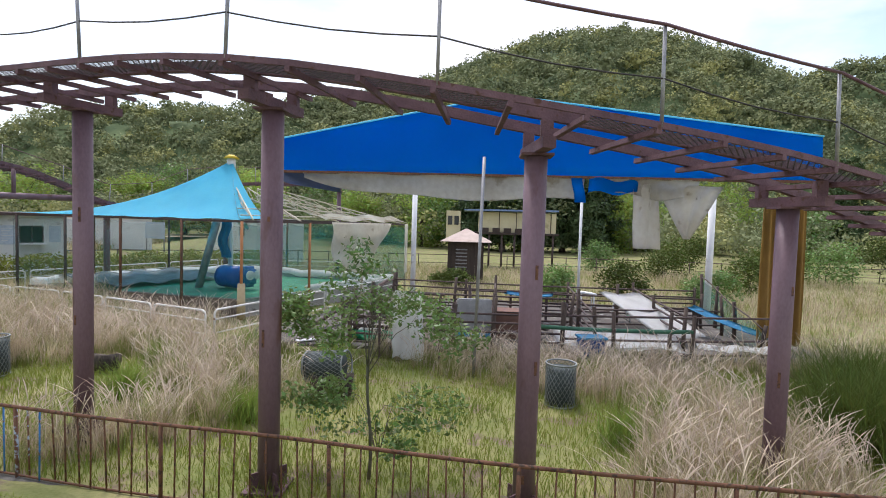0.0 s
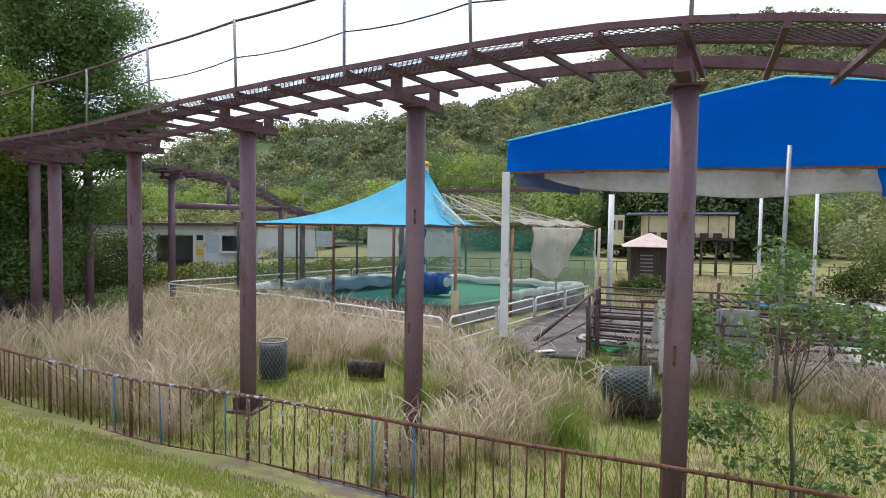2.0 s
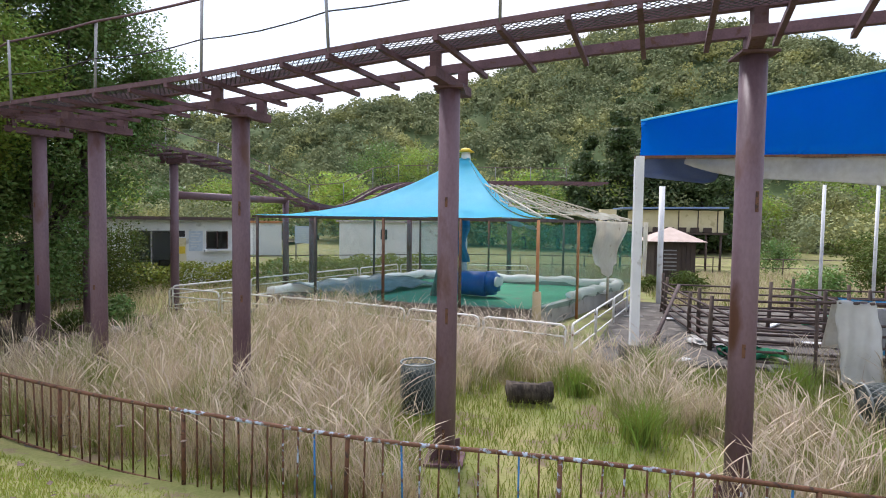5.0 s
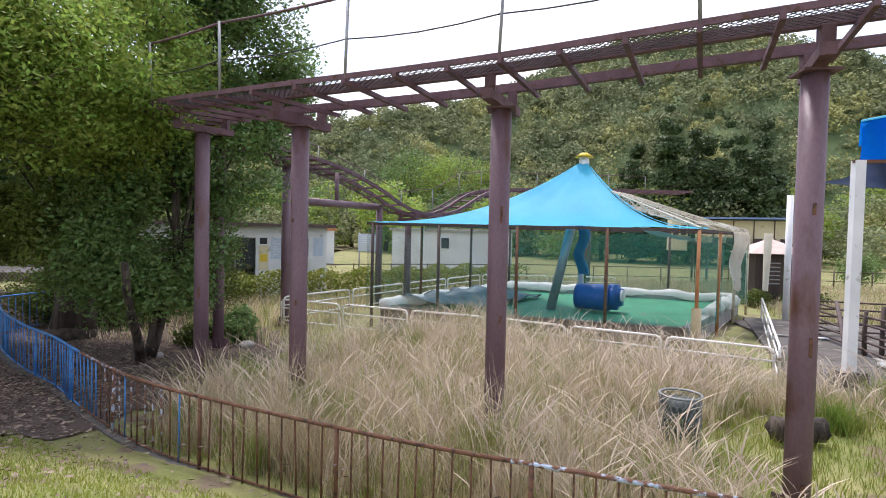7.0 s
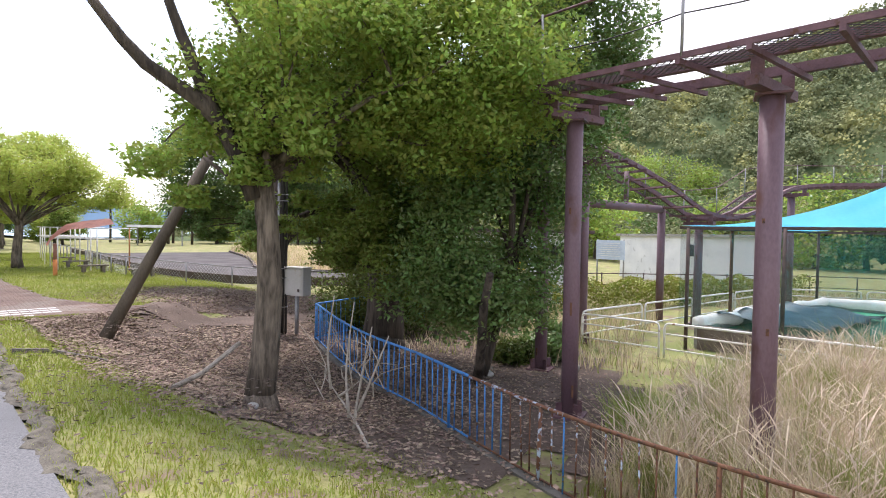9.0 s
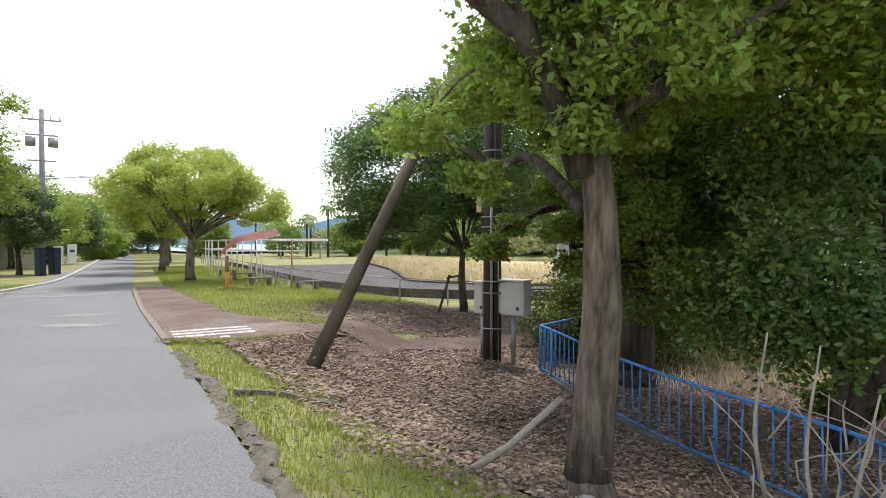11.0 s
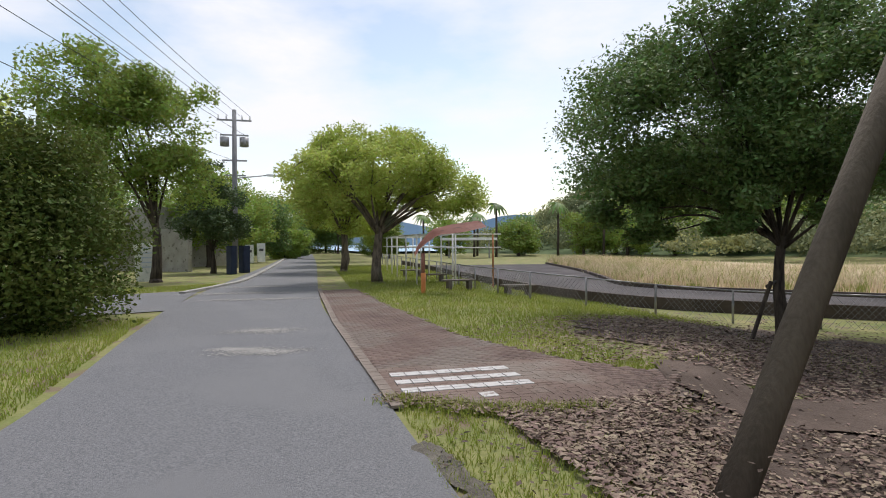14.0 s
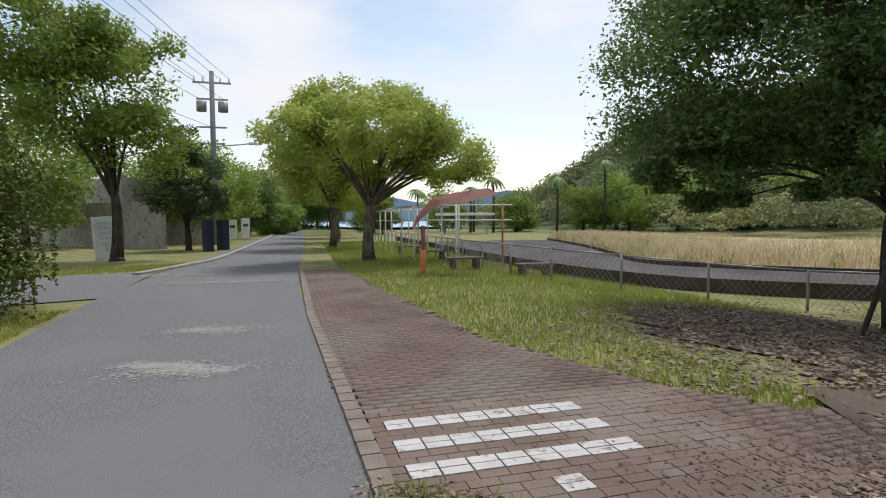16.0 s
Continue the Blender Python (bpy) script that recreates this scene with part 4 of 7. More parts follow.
# bare trusses of the open slope
for t in (0.05, 0.28, 0.5, 0.72, 0.95):
    e = Bc.lerp(E, t)
    s0 = APEX.lerp(e, 0.25)
    s0.z = 3.05
    up_, lo_ = [], []
    for k in range(9):
        c = s0.lerp(e, k / 8)
        up_.append(c + Vector((0, 0, 0.22 * (1 - k / 8))))
        lo_.append(c + Vector((0, 0, -0.12 * (1 - k / 8))))
    bm = B()
    tube(bm, up_, 0.024, 6)
    tube(bm, lo_, 0.024, 6)
    for k in range(8):
        tube(bm, [up_[k], lo_[k + 1]], 0.016, 5)
        tube(bm, [lo_[k], up_[k + 1]] if k % 2 else [up_[k], lo_[k]], 0.016, 5)
    part("truss", bm, M_truss, tent)
for k in (0.35, 0.65, 0.9):
    bm = B()
    a, b = APEX.lerp(Bc, k), APEX.lerp(E, k)
    a.z = b.z = 3.05 + (2.2 - 3.05) * k
    tube(bm, [a, b], 0.022, 6)
    part("purlin", bm, M_truss, tent, smooth=True)
# posts round the pool
for q, m in ((A.lerp(Bc, 0.02), M_dark_pipe), (A.lerp(Bc, 0.25), M_dark_pipe), (A.lerp(Bc, 0.5), M_rust), (A.lerp(Bc, 0.76), M_rust), (Bc, M_orange_pipe), (Bc.lerp(E, 0.33), M_orange_pipe), (Bc.lerp(E, 0.66), M_truss), (E, M_truss), (E.lerp(D, 0.3), M_dark_pipe), (E.lerp(D, 0.65), M_rust), (D, M_dark_pipe), (D.lerp(A, 0.35), M_dark_pipe), (D.lerp(A, 0.7), M_rust)):
    bm = B()
    tube(bm, [(q.x, q.y, -0.85), (q.x, q.y, q.z - 0.05)], 0.044, 10)
    part("post", bm, m, tent, smooth=True)
bm = B()
tube(bm, [(Bc.x, Bc.y, -0.8), (Bc.x, Bc.y, 0.25)], 0.13, 12, 0.11)
part("post_wrap", bm, M_tan, tent, smooth=True)
# canvas curtains and netting on the open side
bm = B()
sheet(bm, lambda u, v: Bc.lerp(E, 0.42 + 0.42 * u * (1 - 0.35 * v)) + Vector((0.22 + 0.07 * math.sin(u * 12) + 0.05 * math.sin(v * 7), 0.12 * math.sin(v * 2), -0.02 - (1.85 - 0.9 * abs(u - 0.55)) * v)), 18, 14, 0.005)
part("canvas_curtain", bm, M_cream_cloth, tent, smooth=True)
bm = B()
sheet(bm, lambda u, v: E + Vector((0.15 + 0.05 * math.sin(u * 9), -1.6 + 0.75 * u * (1 - 0.4 * v) + 0.25 * v, -0.02 - 1.95 * v)), 6, 12, 0.005)
part("canvas_strip", bm, M_cream_cloth, tent, smooth=True)
bm = B()
sheet(bm, lambda u, v: Bc.lerp(E, 0.42 + 0.6 * u) + Vector((-0.75 * v - 0.1 * math.sin(u * 7) * v, 0.15 * v, 0.06 + 0.20 * v + 0.05 * math.sin(u * 17 + v * 3))), 26, 6, 0.006)
part("eave_cloth", bm, M_white_tarp, tent, smooth=True)
bm = B()
sheet(bm, lambda u, v: APEX.lerp(Bc, 0.12 + 0.8 * v) + Vector((0.05 + 0.20 * u + 0.05 * math.sin(v * 19), 0.1 * u, -0.25 - 0.75 * math.sin(math.pi * (0.12 + 0.8 * v)) * 0.9 - 0.06 * math.sin(u * 5 + v * 11))), 5, 22, 0.006)
part("hanging_shred", bm, M_white_tarp, tent, smooth=True)


def net(p, q, low, top, material):
    """A sagging curtain of fine net between two corners."""
    bm = B()
    d = (q - p).normalized()
    out = Vector((d.y, -d.x, 0))
    sheet(bm, lambda u, v: p.lerp(q, u) + out * (0.05 * math.sin(u * 37) * v + 0.12 * v * math.sin(u * 9)) + Vector((0, 0, top - p.z + (low - top) * v - 0.10 * (1 - v) * abs(math.sin(u * 14)))), 48, 8)
    ob = part("netting", bm, material, tent, "sagging fine green net", smooth=True)
    ob.visible_shadow = False


net(A, Bc, -0.25, 2.05, M_gauze_thin)
net(Bc, E, -0.3, 2.05, M_gauze)
net(E, D, -0.25, 2.05, M_gauze)
net(D, A, -0.25, 2.05, M_gauze_thin)

pool = thing("pool", (-9, 21, -0.8), "shallow drained pool with green painted floor and white liner", "pool")
pc = [A, Bc, E, D]
bm = B()
cen = sum(pc, Vector()) / 4
inner = [cen + (p - cen) * 0.93 for p in pc]
bm.faces.new([bm.verts.new((p.x, p.y, -0.42)) for p in inner])
part("floor", bm, M_green_floor, pool)
for k in range(4):
    p, q = inner[k], inner[(k + 1) % 4]
    bm = B()
    beam(bm, (p.x, p.y, -0.55), (q.x, q.y, -0.55), 0.2, 0.55)
    part("wall", bm, mat("pool_wall", (0.10, 0.075, 0.06), (0.2, 0.16, 0.13), 3, 0.9) if k == 0 else M_concrete, pool)
for p, q in ((inner[1].lerp(inner[2], 0.35), inner[2]), (inner[2], inner[3]), (inner[3], inner[0])):
    bm = B()
    pts = [p.lerp(q, t) + Vector((0.1 * math.sin(t * 25), 0.1 * math.cos(t * 19), -2.36 + 0.03 * math.sin(t * 31))) for t in np.linspace(0, 1, 40)]
    tube(bm, pts, 0.16, 9, jitter=0.16)
    part("liner_roll", bm, M_white_bag, pool, smooth=True)
bm = B()
sheet(bm, lambda u, v: inner[0].lerp(inner[3], 0.1 + 0.6 * u) + Vector((2.2 * v, -0.3 * v, -2.45 + 0.25 * (1 - v) + 0.06 * math.sin(u * 23 + v * 9))), 24, 10, 0.006)
part("crumpled_liner", bm, mat("grey_liner", (0.22, 0.25, 0.26), (0.40, 0.44, 0.45), 2, 0.7), pool, smooth=True)
dr = thing("plastic_drum", (-8.5, 20.0, -0.42), "blue plastic drum lying in the pool with white discs", "drum")
bm = B()
tube(bm, [(-9.05, 20.4, 0.02), (-8.9, 20.33, 0.02), (-8.6, 20.2, 0.02), (-8.15, 20.0, 0.02)], 0.40, 20)
part("body", bm, M_drum, dr, smooth=True)
for c in ((-7.80, 19.86, 0.12), (-7.70, 20.2, 0.12)):
    bm = B()
    bmesh.ops.create_cone(bm, cap_ends=True, segments=20, radius1=0.17, radius2=0.17, depth=0.05, matrix=Matrix.Translation(c) @ pose(0, 0, 0, 90, 0, 65))
    part("disc", bm, M_white_bag, dr)
bm = B()
box(bm, (-8.0, 20.1, 0.05), (0.5, 0.6, 0.75), rz=-25)
bmesh.ops.bevel(bm, geom=bm.edges[:], offset=0.12, segments=3, affect="EDGES")
part("side_tank", bm, M_drum, dr, smooth=True)

# ---- white pipe barriers round the pool ----
def barrier(p, q, z, h=0.62):
    p, q = Vector((*p, z)), Vector((*q, z))
    th = thing("pipe_barrier", (p.x, p.y, land_at(p.x, p.y)), "low white painted pipe barrier with rust spots in dry grass", "barrier", "barriers round the pool")
    up = Vector((0, 0, h))
    d = (q - p).normalized()
    bm = B()
    k = 0.10
    lo = Vector((0, 0, -0.15))
    line = [p + lo, p + up - Vector((0, 0, k)), p + up - Vector((0, 0, k * 0.3)) + d * k * 0.3, p + up + d * k, q + up - d * k, q + up - Vector((0, 0, k * 0.3)) - d * k * 0.3, q + up - Vector((0, 0, k)), q + lo]
    tube(bm, line, 0.026, 8)
    part("hoop", bm, M_white_pipe, th, smooth=True)
    bm = B()
    tube(bm, [p + up * 0.62, q + up * 0.62], 0.02, 6)
    part("mid_rail", bm, M_white_pipe, th, smooth=True)
    bm = B()
    tube(bm, [p + up * 0.08, q + up * 0.08], 0.02, 6)
    part("low_rail", bm, M_white_pipe, th, smooth=True)


def barrier_run(a, b, n, z=-0.66, h=0.62):
    a, b = Vector((*a, 0)), Vector((*b, 0))
    for i in range(n):
        p, q = a.lerp(b, (i + 0.03) / n), a.lerp(b, (i + 0.97) / n)
        barrier((p.x, p.y), (q.x, q.y), z, h)


barrier_run((-17.4, 17.2), (-11.6, 15.6), 3)
barrier_run((-11.6, 15.6), (-6.18, 13.4), 3)
barrier_run((-6.1, 13.5), (-2.9, 22.3), 4)
barrier_run((-17.4, 17.3), (-12.6, 27.6), 4, -0.62)
barrier_run((-12.6, 27.6), (-6.5, 28.5), 2, -0.62)

# ---- concrete yard and pipe pens under the shelter ----
bm = B()
for ix in range(7):
    for iy in range(4):
        box(bm, (-4.0 + 1.85 * ix + 0.9, 13.6 + 2.1 * iy + 1.0, -0.80), (1.82, 2.07, 0.06), rz=random.gauss(0, 0.2))
solid("yard_floor", bm, M_deck, "worn grey concrete yard slabs under the shelter", "floor", kind="structure")


bm = B()
for k in range(6):
    p, q = Vector((-5.15, 13.0, -0.79)).lerp(Vector((-2.6, 22.5, -0.79)), (k + 0.01) / 6), Vector((-5.15, 13.0, -0.79)).lerp(Vector((-2.6, 22.5, -0.79)), (k + 0.99) / 6)
    beam(bm, p, q, 1.5, 0.1)
solid("pool_path", bm, M_deck, "cracked dark concrete path between pool and pens", "path", kind="structure")


def pen(p, q, heights=(0.14, 0.34, 0.55, 0.76, 0.97), material=None, posts=None):
    p, q = Vector((*p, -0.78)), Vector((*q, -0.78))
    th = thing("pipe_pen_fence", p, "dark rusty pipe railing of a disused animal pen", "fence", "pen railings")
    n = posts or max(2, int((q - p).length / 2.5) + 1)
    for i in range(n):
        a = p.lerp(q, i / (n - 1))
        bm = B()
        tube(bm, [a, a + Vector((random.gauss(0, 0.02), random.gauss(0, 0.02), 0.5)), a + Vector((random.gauss(0, 0.04), random.gauss(0, 0.03), random.uniform(1.06, 1.32)))], 0.055, 8, 0.045, jitter=0.08)
        part("post", bm, M_old_post, th, smooth=True)
    for k, h in enumerate(heights):
        bm = B()
        sag = random.uniform(0.0, 0.05)
        tube(bm, [p.lerp(q, t) + Vector((0, 0, h - sag * math.sin(math.pi * t))) for t in (0, 0.25, 0.5, 0.75, 1)], 0.028 if len(heights) > 1 else 0.05, 6)
        part("rail", bm, material or M_dark_pipe, th, smooth=True)


pen((-2.7, 13.5), (2.3, 13.3))
pen((2.3, 13.3), (7.4, 14.0), (0.12, 0.45, 0.98))
pen((-2.9, 13.6), (-2.6, 20.3))
pen((-2.7, 16.4), (3.0, 16.2))
pen((-2.6, 19.8), (7.6, 19.4))
pen((0.75, 13.6), (0.95, 19.6))
pen((3.1, 13.5), (3.4, 19.4))
pen((5.3, 14.0), (5.6, 19.4))
pen((3.2, 16.3), (7.4, 16.8), (0.3, 0.7))
pen((1.7, 13.15), (5.2, 13.2), (0.74,), M_green_pipe, 3)
pen((-2.9, 15.0), (0.8, 14.9), (0.2, 0.45, 0.7))
pen((-0.4, 18.0), (7.2, 17.8), (0.3, 0.6, 0.9))
bm = B()
tube(bm, [(-4.2, 14.8, -0.7), (-2.6, 18.5, 0.3)], 0.05, 8)
solid("fallen_pipe", bm, M_dark_pipe, "dark rusty pipe leaning across the pen", "pipe", smooth=True)


def crumpled(name, label, f, nu=14, nv=10, m=None, cat="tarpaulin"):
    bm = B()
    sheet(bm, f, nu, nv, 0.008)
    return solid(name, bm, m or M_white_bag, label, cat, smooth=True)


crumpled("plastic_sheet", "white plastic panel propped in the pen", lambda u, v: Vector((4.1 + 1.25 * u + 0.95 * v, 17.9 - 3.0 * v, 0.22 - 0.72 * v + 0.03 * math.sin(u * 9))))
crumpled("plastic_sheet", "crumpled white tarpaulin lying over the yard edge", lambda u, v: Vector((2.2 + 3.0 * u, 14.3 - 1.2 * v, -0.34 - 0.12 * v - 0.18 * math.sin(math.pi * v) + 0.10 * (1 - u) + 0.04 * math.sin(u * 13 + v * 5))))
crumpled("plastic_sheet", "scrap of white sheet on the yard floor", lambda u, v: Vector((-3.2 + 1.0 * u, 15.2 + 0.7 * v, -0.70 + 0.05 * math.sin(u * 9 + v * 7))), 8, 6)
crumpled("plastic_sheet", "pale wind-blown sheet lying by the pen", lambda u, v: Vector((5.6 + 1.9 * u, 13.5 + 0.5 * v, -0.50 + 0.06 * math.sin(u * 15 + v * 7))), 10, 5)
crumpled("green_netting", "bundle of green netting on the yard", lambda u, v: Vector((-2.9 + 1.3 * u, 14.1 + 0.5 * v, -0.66 + 0.10 * math.sin(u * 11 + v * 7))), 14, 6, mat("bright_green_net", (0.02, 0.20, 0.10), (0.05, 0.33, 0.18), 9, 0.8), "netting")


def slide(name, label, a, b, w, m):
    bm = B()
    a, b = Vector(a), Vector(b)
    d = (b - a).normalized()
    s = Vector((-d.y, d.x, 0))
    sheet(bm, lambda u, v: a.lerp(b, u) + s * (v - 0.5) * w + Vector((0, 0, 0.05 * abs(2 * v - 1) ** 4 - 0.06 * math.sin(math.pi * u))), 10, 6, 0.03)
    th = solid(name, bm, m, label, "bench", smooth=True)
    for t in (0.12, 0.88):
        bm = B()
        c = a.lerp(b, t)
        beam(bm, (c.x, c.y, c.z - 0.02), (c.x, c.y, -0.8), 0.07, 0.07)
        part("leg", bm, M_dark_pipe, th)


M_blue_board = mat("sky_blue_board", (0.03, 0.22, 0.42), (0.06, 0.33, 0.55), 3, 0.6, third=(0.3, 0.42, 0.5), third_at=0.66)
slide("blue_bench", "long sky-blue bench sagging towards one end", (6.5, 17.0, 0.0), (7.7, 14.6, -0.42), 0.5, M_blue_board)
slide("blue_bench", "blue topped bench board standing in the pen", (1.2, 17.6, 0.12), (2.6, 17.3, 0.12), 0.6, M_blue_board)
bx = thing("feed_trough", (0.9, 15.3, -0.8), "brown trough with blue rim and wire netting", "trough")
bm = B()
sheet(bm, lambda u, v: Vector((0.15 + 1.9 * u, 15.0 + 0.8 * v, -0.05)), 1, 1, 0.05)
part("rim", bm, M_blue_board, bx)
bm = B()
box(bm, (1.1, 15.4, -0.4), (1.7, 0.7, 0.72))
part("body", bm, mat("brown_board", (0.14, 0.07, 0.05), (0.22, 0.12, 0.09), 3, 0.8), bx)
gt = thing("grey_tank", (0.25, 14.3, -0.8), "grey galvanised tank leaning on a blue plastic tray", "tank")
bm = B()
box(bm, (0.25, 14.3, -0.02), (0.85, 0.5, 0.78), rz=4, rx=-6)
bmesh.ops.bevel(bm, geom=bm.edges[:], offset=0.03, segments=2, affect="EDGES")
part("body", bm, M_steel_grey, gt)
bm = B()
box(bm, (0.25, 14.3, -0.47), (1.05, 0.66, 0.1), rz=4)
bmesh.ops.bevel(bm, geom=bm.edges[:], offset=0.02, segments=2, affect="EDGES")
part("tray", bm, M_blue_board, gt)
for dx in (-0.4, 0.4):
    bm = B()
    box(bm, (0.25 + dx, 14.3, -0.65), (0.08, 0.5, 0.3), rz=4)
    part("leg", bm, M_old_post, gt)
bn = thing("blue_bin", (2.9, 13.0, -0.8), "small blue plastic crate among dry grass", "crate")
bm = B()
box(bm, (2.9, 13.0, -0.5), (0.55, 0.4, 0.6), rz=8)
bmesh.ops.bevel(bm, geom=bm.edges[:], offset=0.03, segments=2, affect="EDGES")
part("body", bm, M_drum, bn)
bm = B()
box(bm, (2.9, 12.97, -0.2), (0.6, 0.45, 0.04), rz=8)
part("rim", bm, M_blue_board, bn)


# green net panel on rotten posts at the end of the pens
nf = thing("net_fence", (7.3, 14.3, -0.8), "torn green net fence on rotten timber posts", "fence")
fa, fb = Vector((7.9, 19.6, -0.8)), Vector((7.25, 14.2, -0.8))
for t in (0.0, 0.3, 0.62, 1.0):
    p = fa.lerp(fb, t)
    bm = B()
    tube(bm, [p, p + Vector((0.02, 0.02, 0.6)), p + Vector((random.gauss(0, 0.05), 0.03, 1.55 - 0.75 * t))], 0.06, 8, 0.05, jitter=0.08)
    part("post", bm, M_old_post, nf, smooth=True)
bm = B()
sheet(bm, lambda u, v: fa.lerp(fb, u) + Vector((0.05 * math.sin(u * 21 + v * 3), 0, 0.05 + (1.4 - 0.78 * u - 0.08 * abs(math.sin(u * 10))) * v)), 40, 8)
part("net", bm, M_gauze, nf, smooth=True)
bm = B()
tube(bm, [fa.lerp(fb, t) + Vector((-0.03, 0, 1.45 - 0.75 * t + 0.04 * math.sin(t * 9))) for t in np.linspace(0, 1, 12)], 0.02, 6)
part("top_rail", bm, M_old_post, nf, smooth=True)

# small broken white tables and loose boards
for x, y, z, rz in ((3.95, 19.0, 0.05, 12), (5.0, 18.6, -0.1, -20)):
    tb = thing("small_table", (x, y, -0.8), "small broken white plastic table in the pen", "table", "white tables")
    bm = B()
    box(bm, (x, y, z), (0.55, 0.5, 0.05), rz=rz, ry=7)
    bmesh.ops.bevel(bm, geom=bm.edges[:], offset=0.015, segments=2, affect="EDGES")
    part("top", bm, M_white_paint, tb)
    for ax_, ay_ in ((-0.2, -0.18), (0.2, -0.18), (0.2, 0.18), (-0.2, 0.18)):
        bm = B()
        tube(bm, [(x + ax_ * 1.15, y + ay_ * 1.15, -0.78), (x + ax_, y + ay_, z)], 0.025, 6)
        part("leg", bm, M_white_paint, tb, smooth=True)
random.seed(31)
M_scrap = (M_white_paint, M_old_post, M_deadwood, M_concrete, M_green_floor)
for k in range(46):
    x, y = random.uniform(-4.0, 7.6), random.uniform(12.9, 20.5)
    l_, w_ = random.uniform(0.2, 0.95), random.uniform(0.06, 0.2)
    bm = B()
    box(bm, (x, y, -0.73 + random.uniform(0, 0.04)), (l_, w_, random.uniform(0.02, 0.05)), rz=random.uniform(0, 180), ry=random.uniform(-4, 4))
    bmesh.ops.bevel(bm, geom=bm.edges[:], offset=0.006, segments=1, affect="EDGES")
    solid("loose_board", bm, M_scrap[k % 5], ("scrap of white board on the yard", "rotten dark board on the yard", "bleached loose board on the yard", "broken grey slab on the yard", "strip of green board on the yard")[k % 5], "board", "scattered boards")


def mesh_barrel(x, y, tilt=(0, 0), lift=0.0, label="wire mesh litter barrel with dark rim rusting in grass"):
    z = land_at(x, y)
    th = thing("mesh_barrel", (x, y, z), label, "barrel", "mesh barrels")
    m = pose(x, y, z + lift, tilt[0], tilt[1], 0)
    r, h = 0.26, 0.74
    bm = B()
    n = 22
    for k in range(n):
        for sg in (1, -1):
            pts = []
            for j in range(7):
                a = 2 * math.pi * (k / n + sg * j / 6 * 0.28)
                pts.append(m @ Vector((r * math.cos(a), r * math.sin(a), h * j / 6)))
            for a, b in zip(pts, pts[1:]):
                beam(bm, a, b, 0.007, 0.007)
    ob = part("wire_mesh", bm, M_barrel, th)
    ob["kind"] = "stuff"
    for zz in (0.02, h):
        bm = B()
        tube(bm, [m @ Vector((r * math.cos(a), r * math.sin(a), zz)) for a in np.linspace(0, 2 * math.pi, 25)], 0.016, 6)
        part("rim", bm, M_barrel, th, smooth=True)
    bm = B()
    tube(bm, [m @ Vector((0, 0, 0.02)), m @ Vector((0, 0, h * 0.9))], r * 0.9, 18)
    part("liner", bm, mat("dark_green_liner", (0.03, 0.045, 0.045), (0.07, 0.085, 0.085), 5, 0.7), th, smooth=True)


mesh_barrel(-8.72, 10.2)
mesh_barrel(1.8, 10.1)
mesh_barrel(-13.6, 14.3)
mesh_barrel(-2.65, 9.95, (8, 84), 0.52, "fallen wire mesh barrel on a dark stump in weeds")
for x, y, r, h, lab in ((-7.05, 10.75, 0.33, 0.34, "short dark decayed log lying in the grass"), (-2.2, 9.85, 0.4, 0.42, "dark rotten stump under weeds")):
    z = land_at(x, y)
    bm = B()
    random.seed(3)
    tube(bm, [(x - 0.32, y - 0.05, z + h * 0.55), (x - 0.1, y, z + h * 0.6), (x + 0.15, y + 0.02, z + h * 0.58), (x + 0.36, y + 0.08, z + h * 0.52)], h * 0.47, 14, jitter=0.22)
    solid("log", bm, M_bark_dk, lab, "log", smooth=True)

bg = thing("draped_sack", (-1.2, 12.7, -0.8), "tattered white woven sack draped over a rail", "sack")
bm = B()
sheet(bm, lambda u, v: Vector((-1.57 + (0.66 + 0.06 * v) * u + 0.05 * v + 0.012 * math.sin(v * 23), 12.66 + 0.03 * math.sin(u * 15 + v * 5) + 0.03 * math.sin(v * 8 + u * 2) - 0.16 * v, 0.70 + 0.03 * math.sin(u * 7) - 1.48 * v + 0.03 * v * math.sin(u * 13))), 22, 30, 0.010)
part("front_flap", bm, M_white_bag, bg, smooth=True)
bm = B()
sheet(bm, lambda u, v: Vector((-1.6 + 0.6 * u - 0.05 * v, 12.74 + 0.2 * v + 0.04 * math.sin(u * 9), 0.70 - 0.9 * v)), 10, 12, 0.012)
part("back_flap", bm, M_white_tarp, bg, smooth=True)
bm = B()
tube(bm, [(-1.9, 12.72, 0.67), (-0.4, 12.72, 0.66)], 0.03, 6)
for x in (-1.85, -0.5):
    tube(bm, [(x, 12.7, -0.82), (x, 12.72, 0.68)], 0.03, 6)
part("stand", bm, M_dark_pipe, bg)

# ---- small dark hut ----
hut = thing("hut", (-0.25, 28.3, -0.82), "small dark timber hut with pale pyramid roof", "hut")
for k in range(9):
    for s_ in (-1, 1):
        bm = B()
        box(bm, (-0.25 + (k - 4) * 0.19, 28.3 + s_ * 0.85, 0.25), (0.18, 0.04, 2.1))
        part("board", bm, M_hut, hut)
        bm = B()
        box(bm, (-0.25 + s_ * 0.85, 28.3 + (k - 4) * 0.19, 0.25), (0.04, 0.18, 2.1))
        part("board", bm, M_hut, hut)
bm = B()
bmesh.ops.create_cone(bm, cap_ends=True, segments=4, radius1=1.75, radius2=0.06, depth=0.62, matrix=Matrix.Translation((-0.25, 28.3, 1.6)) @ pose(0, 0, 0, 0, 0, 45))
part("roof", bm, M_hut_roof, hut)
bm = B()
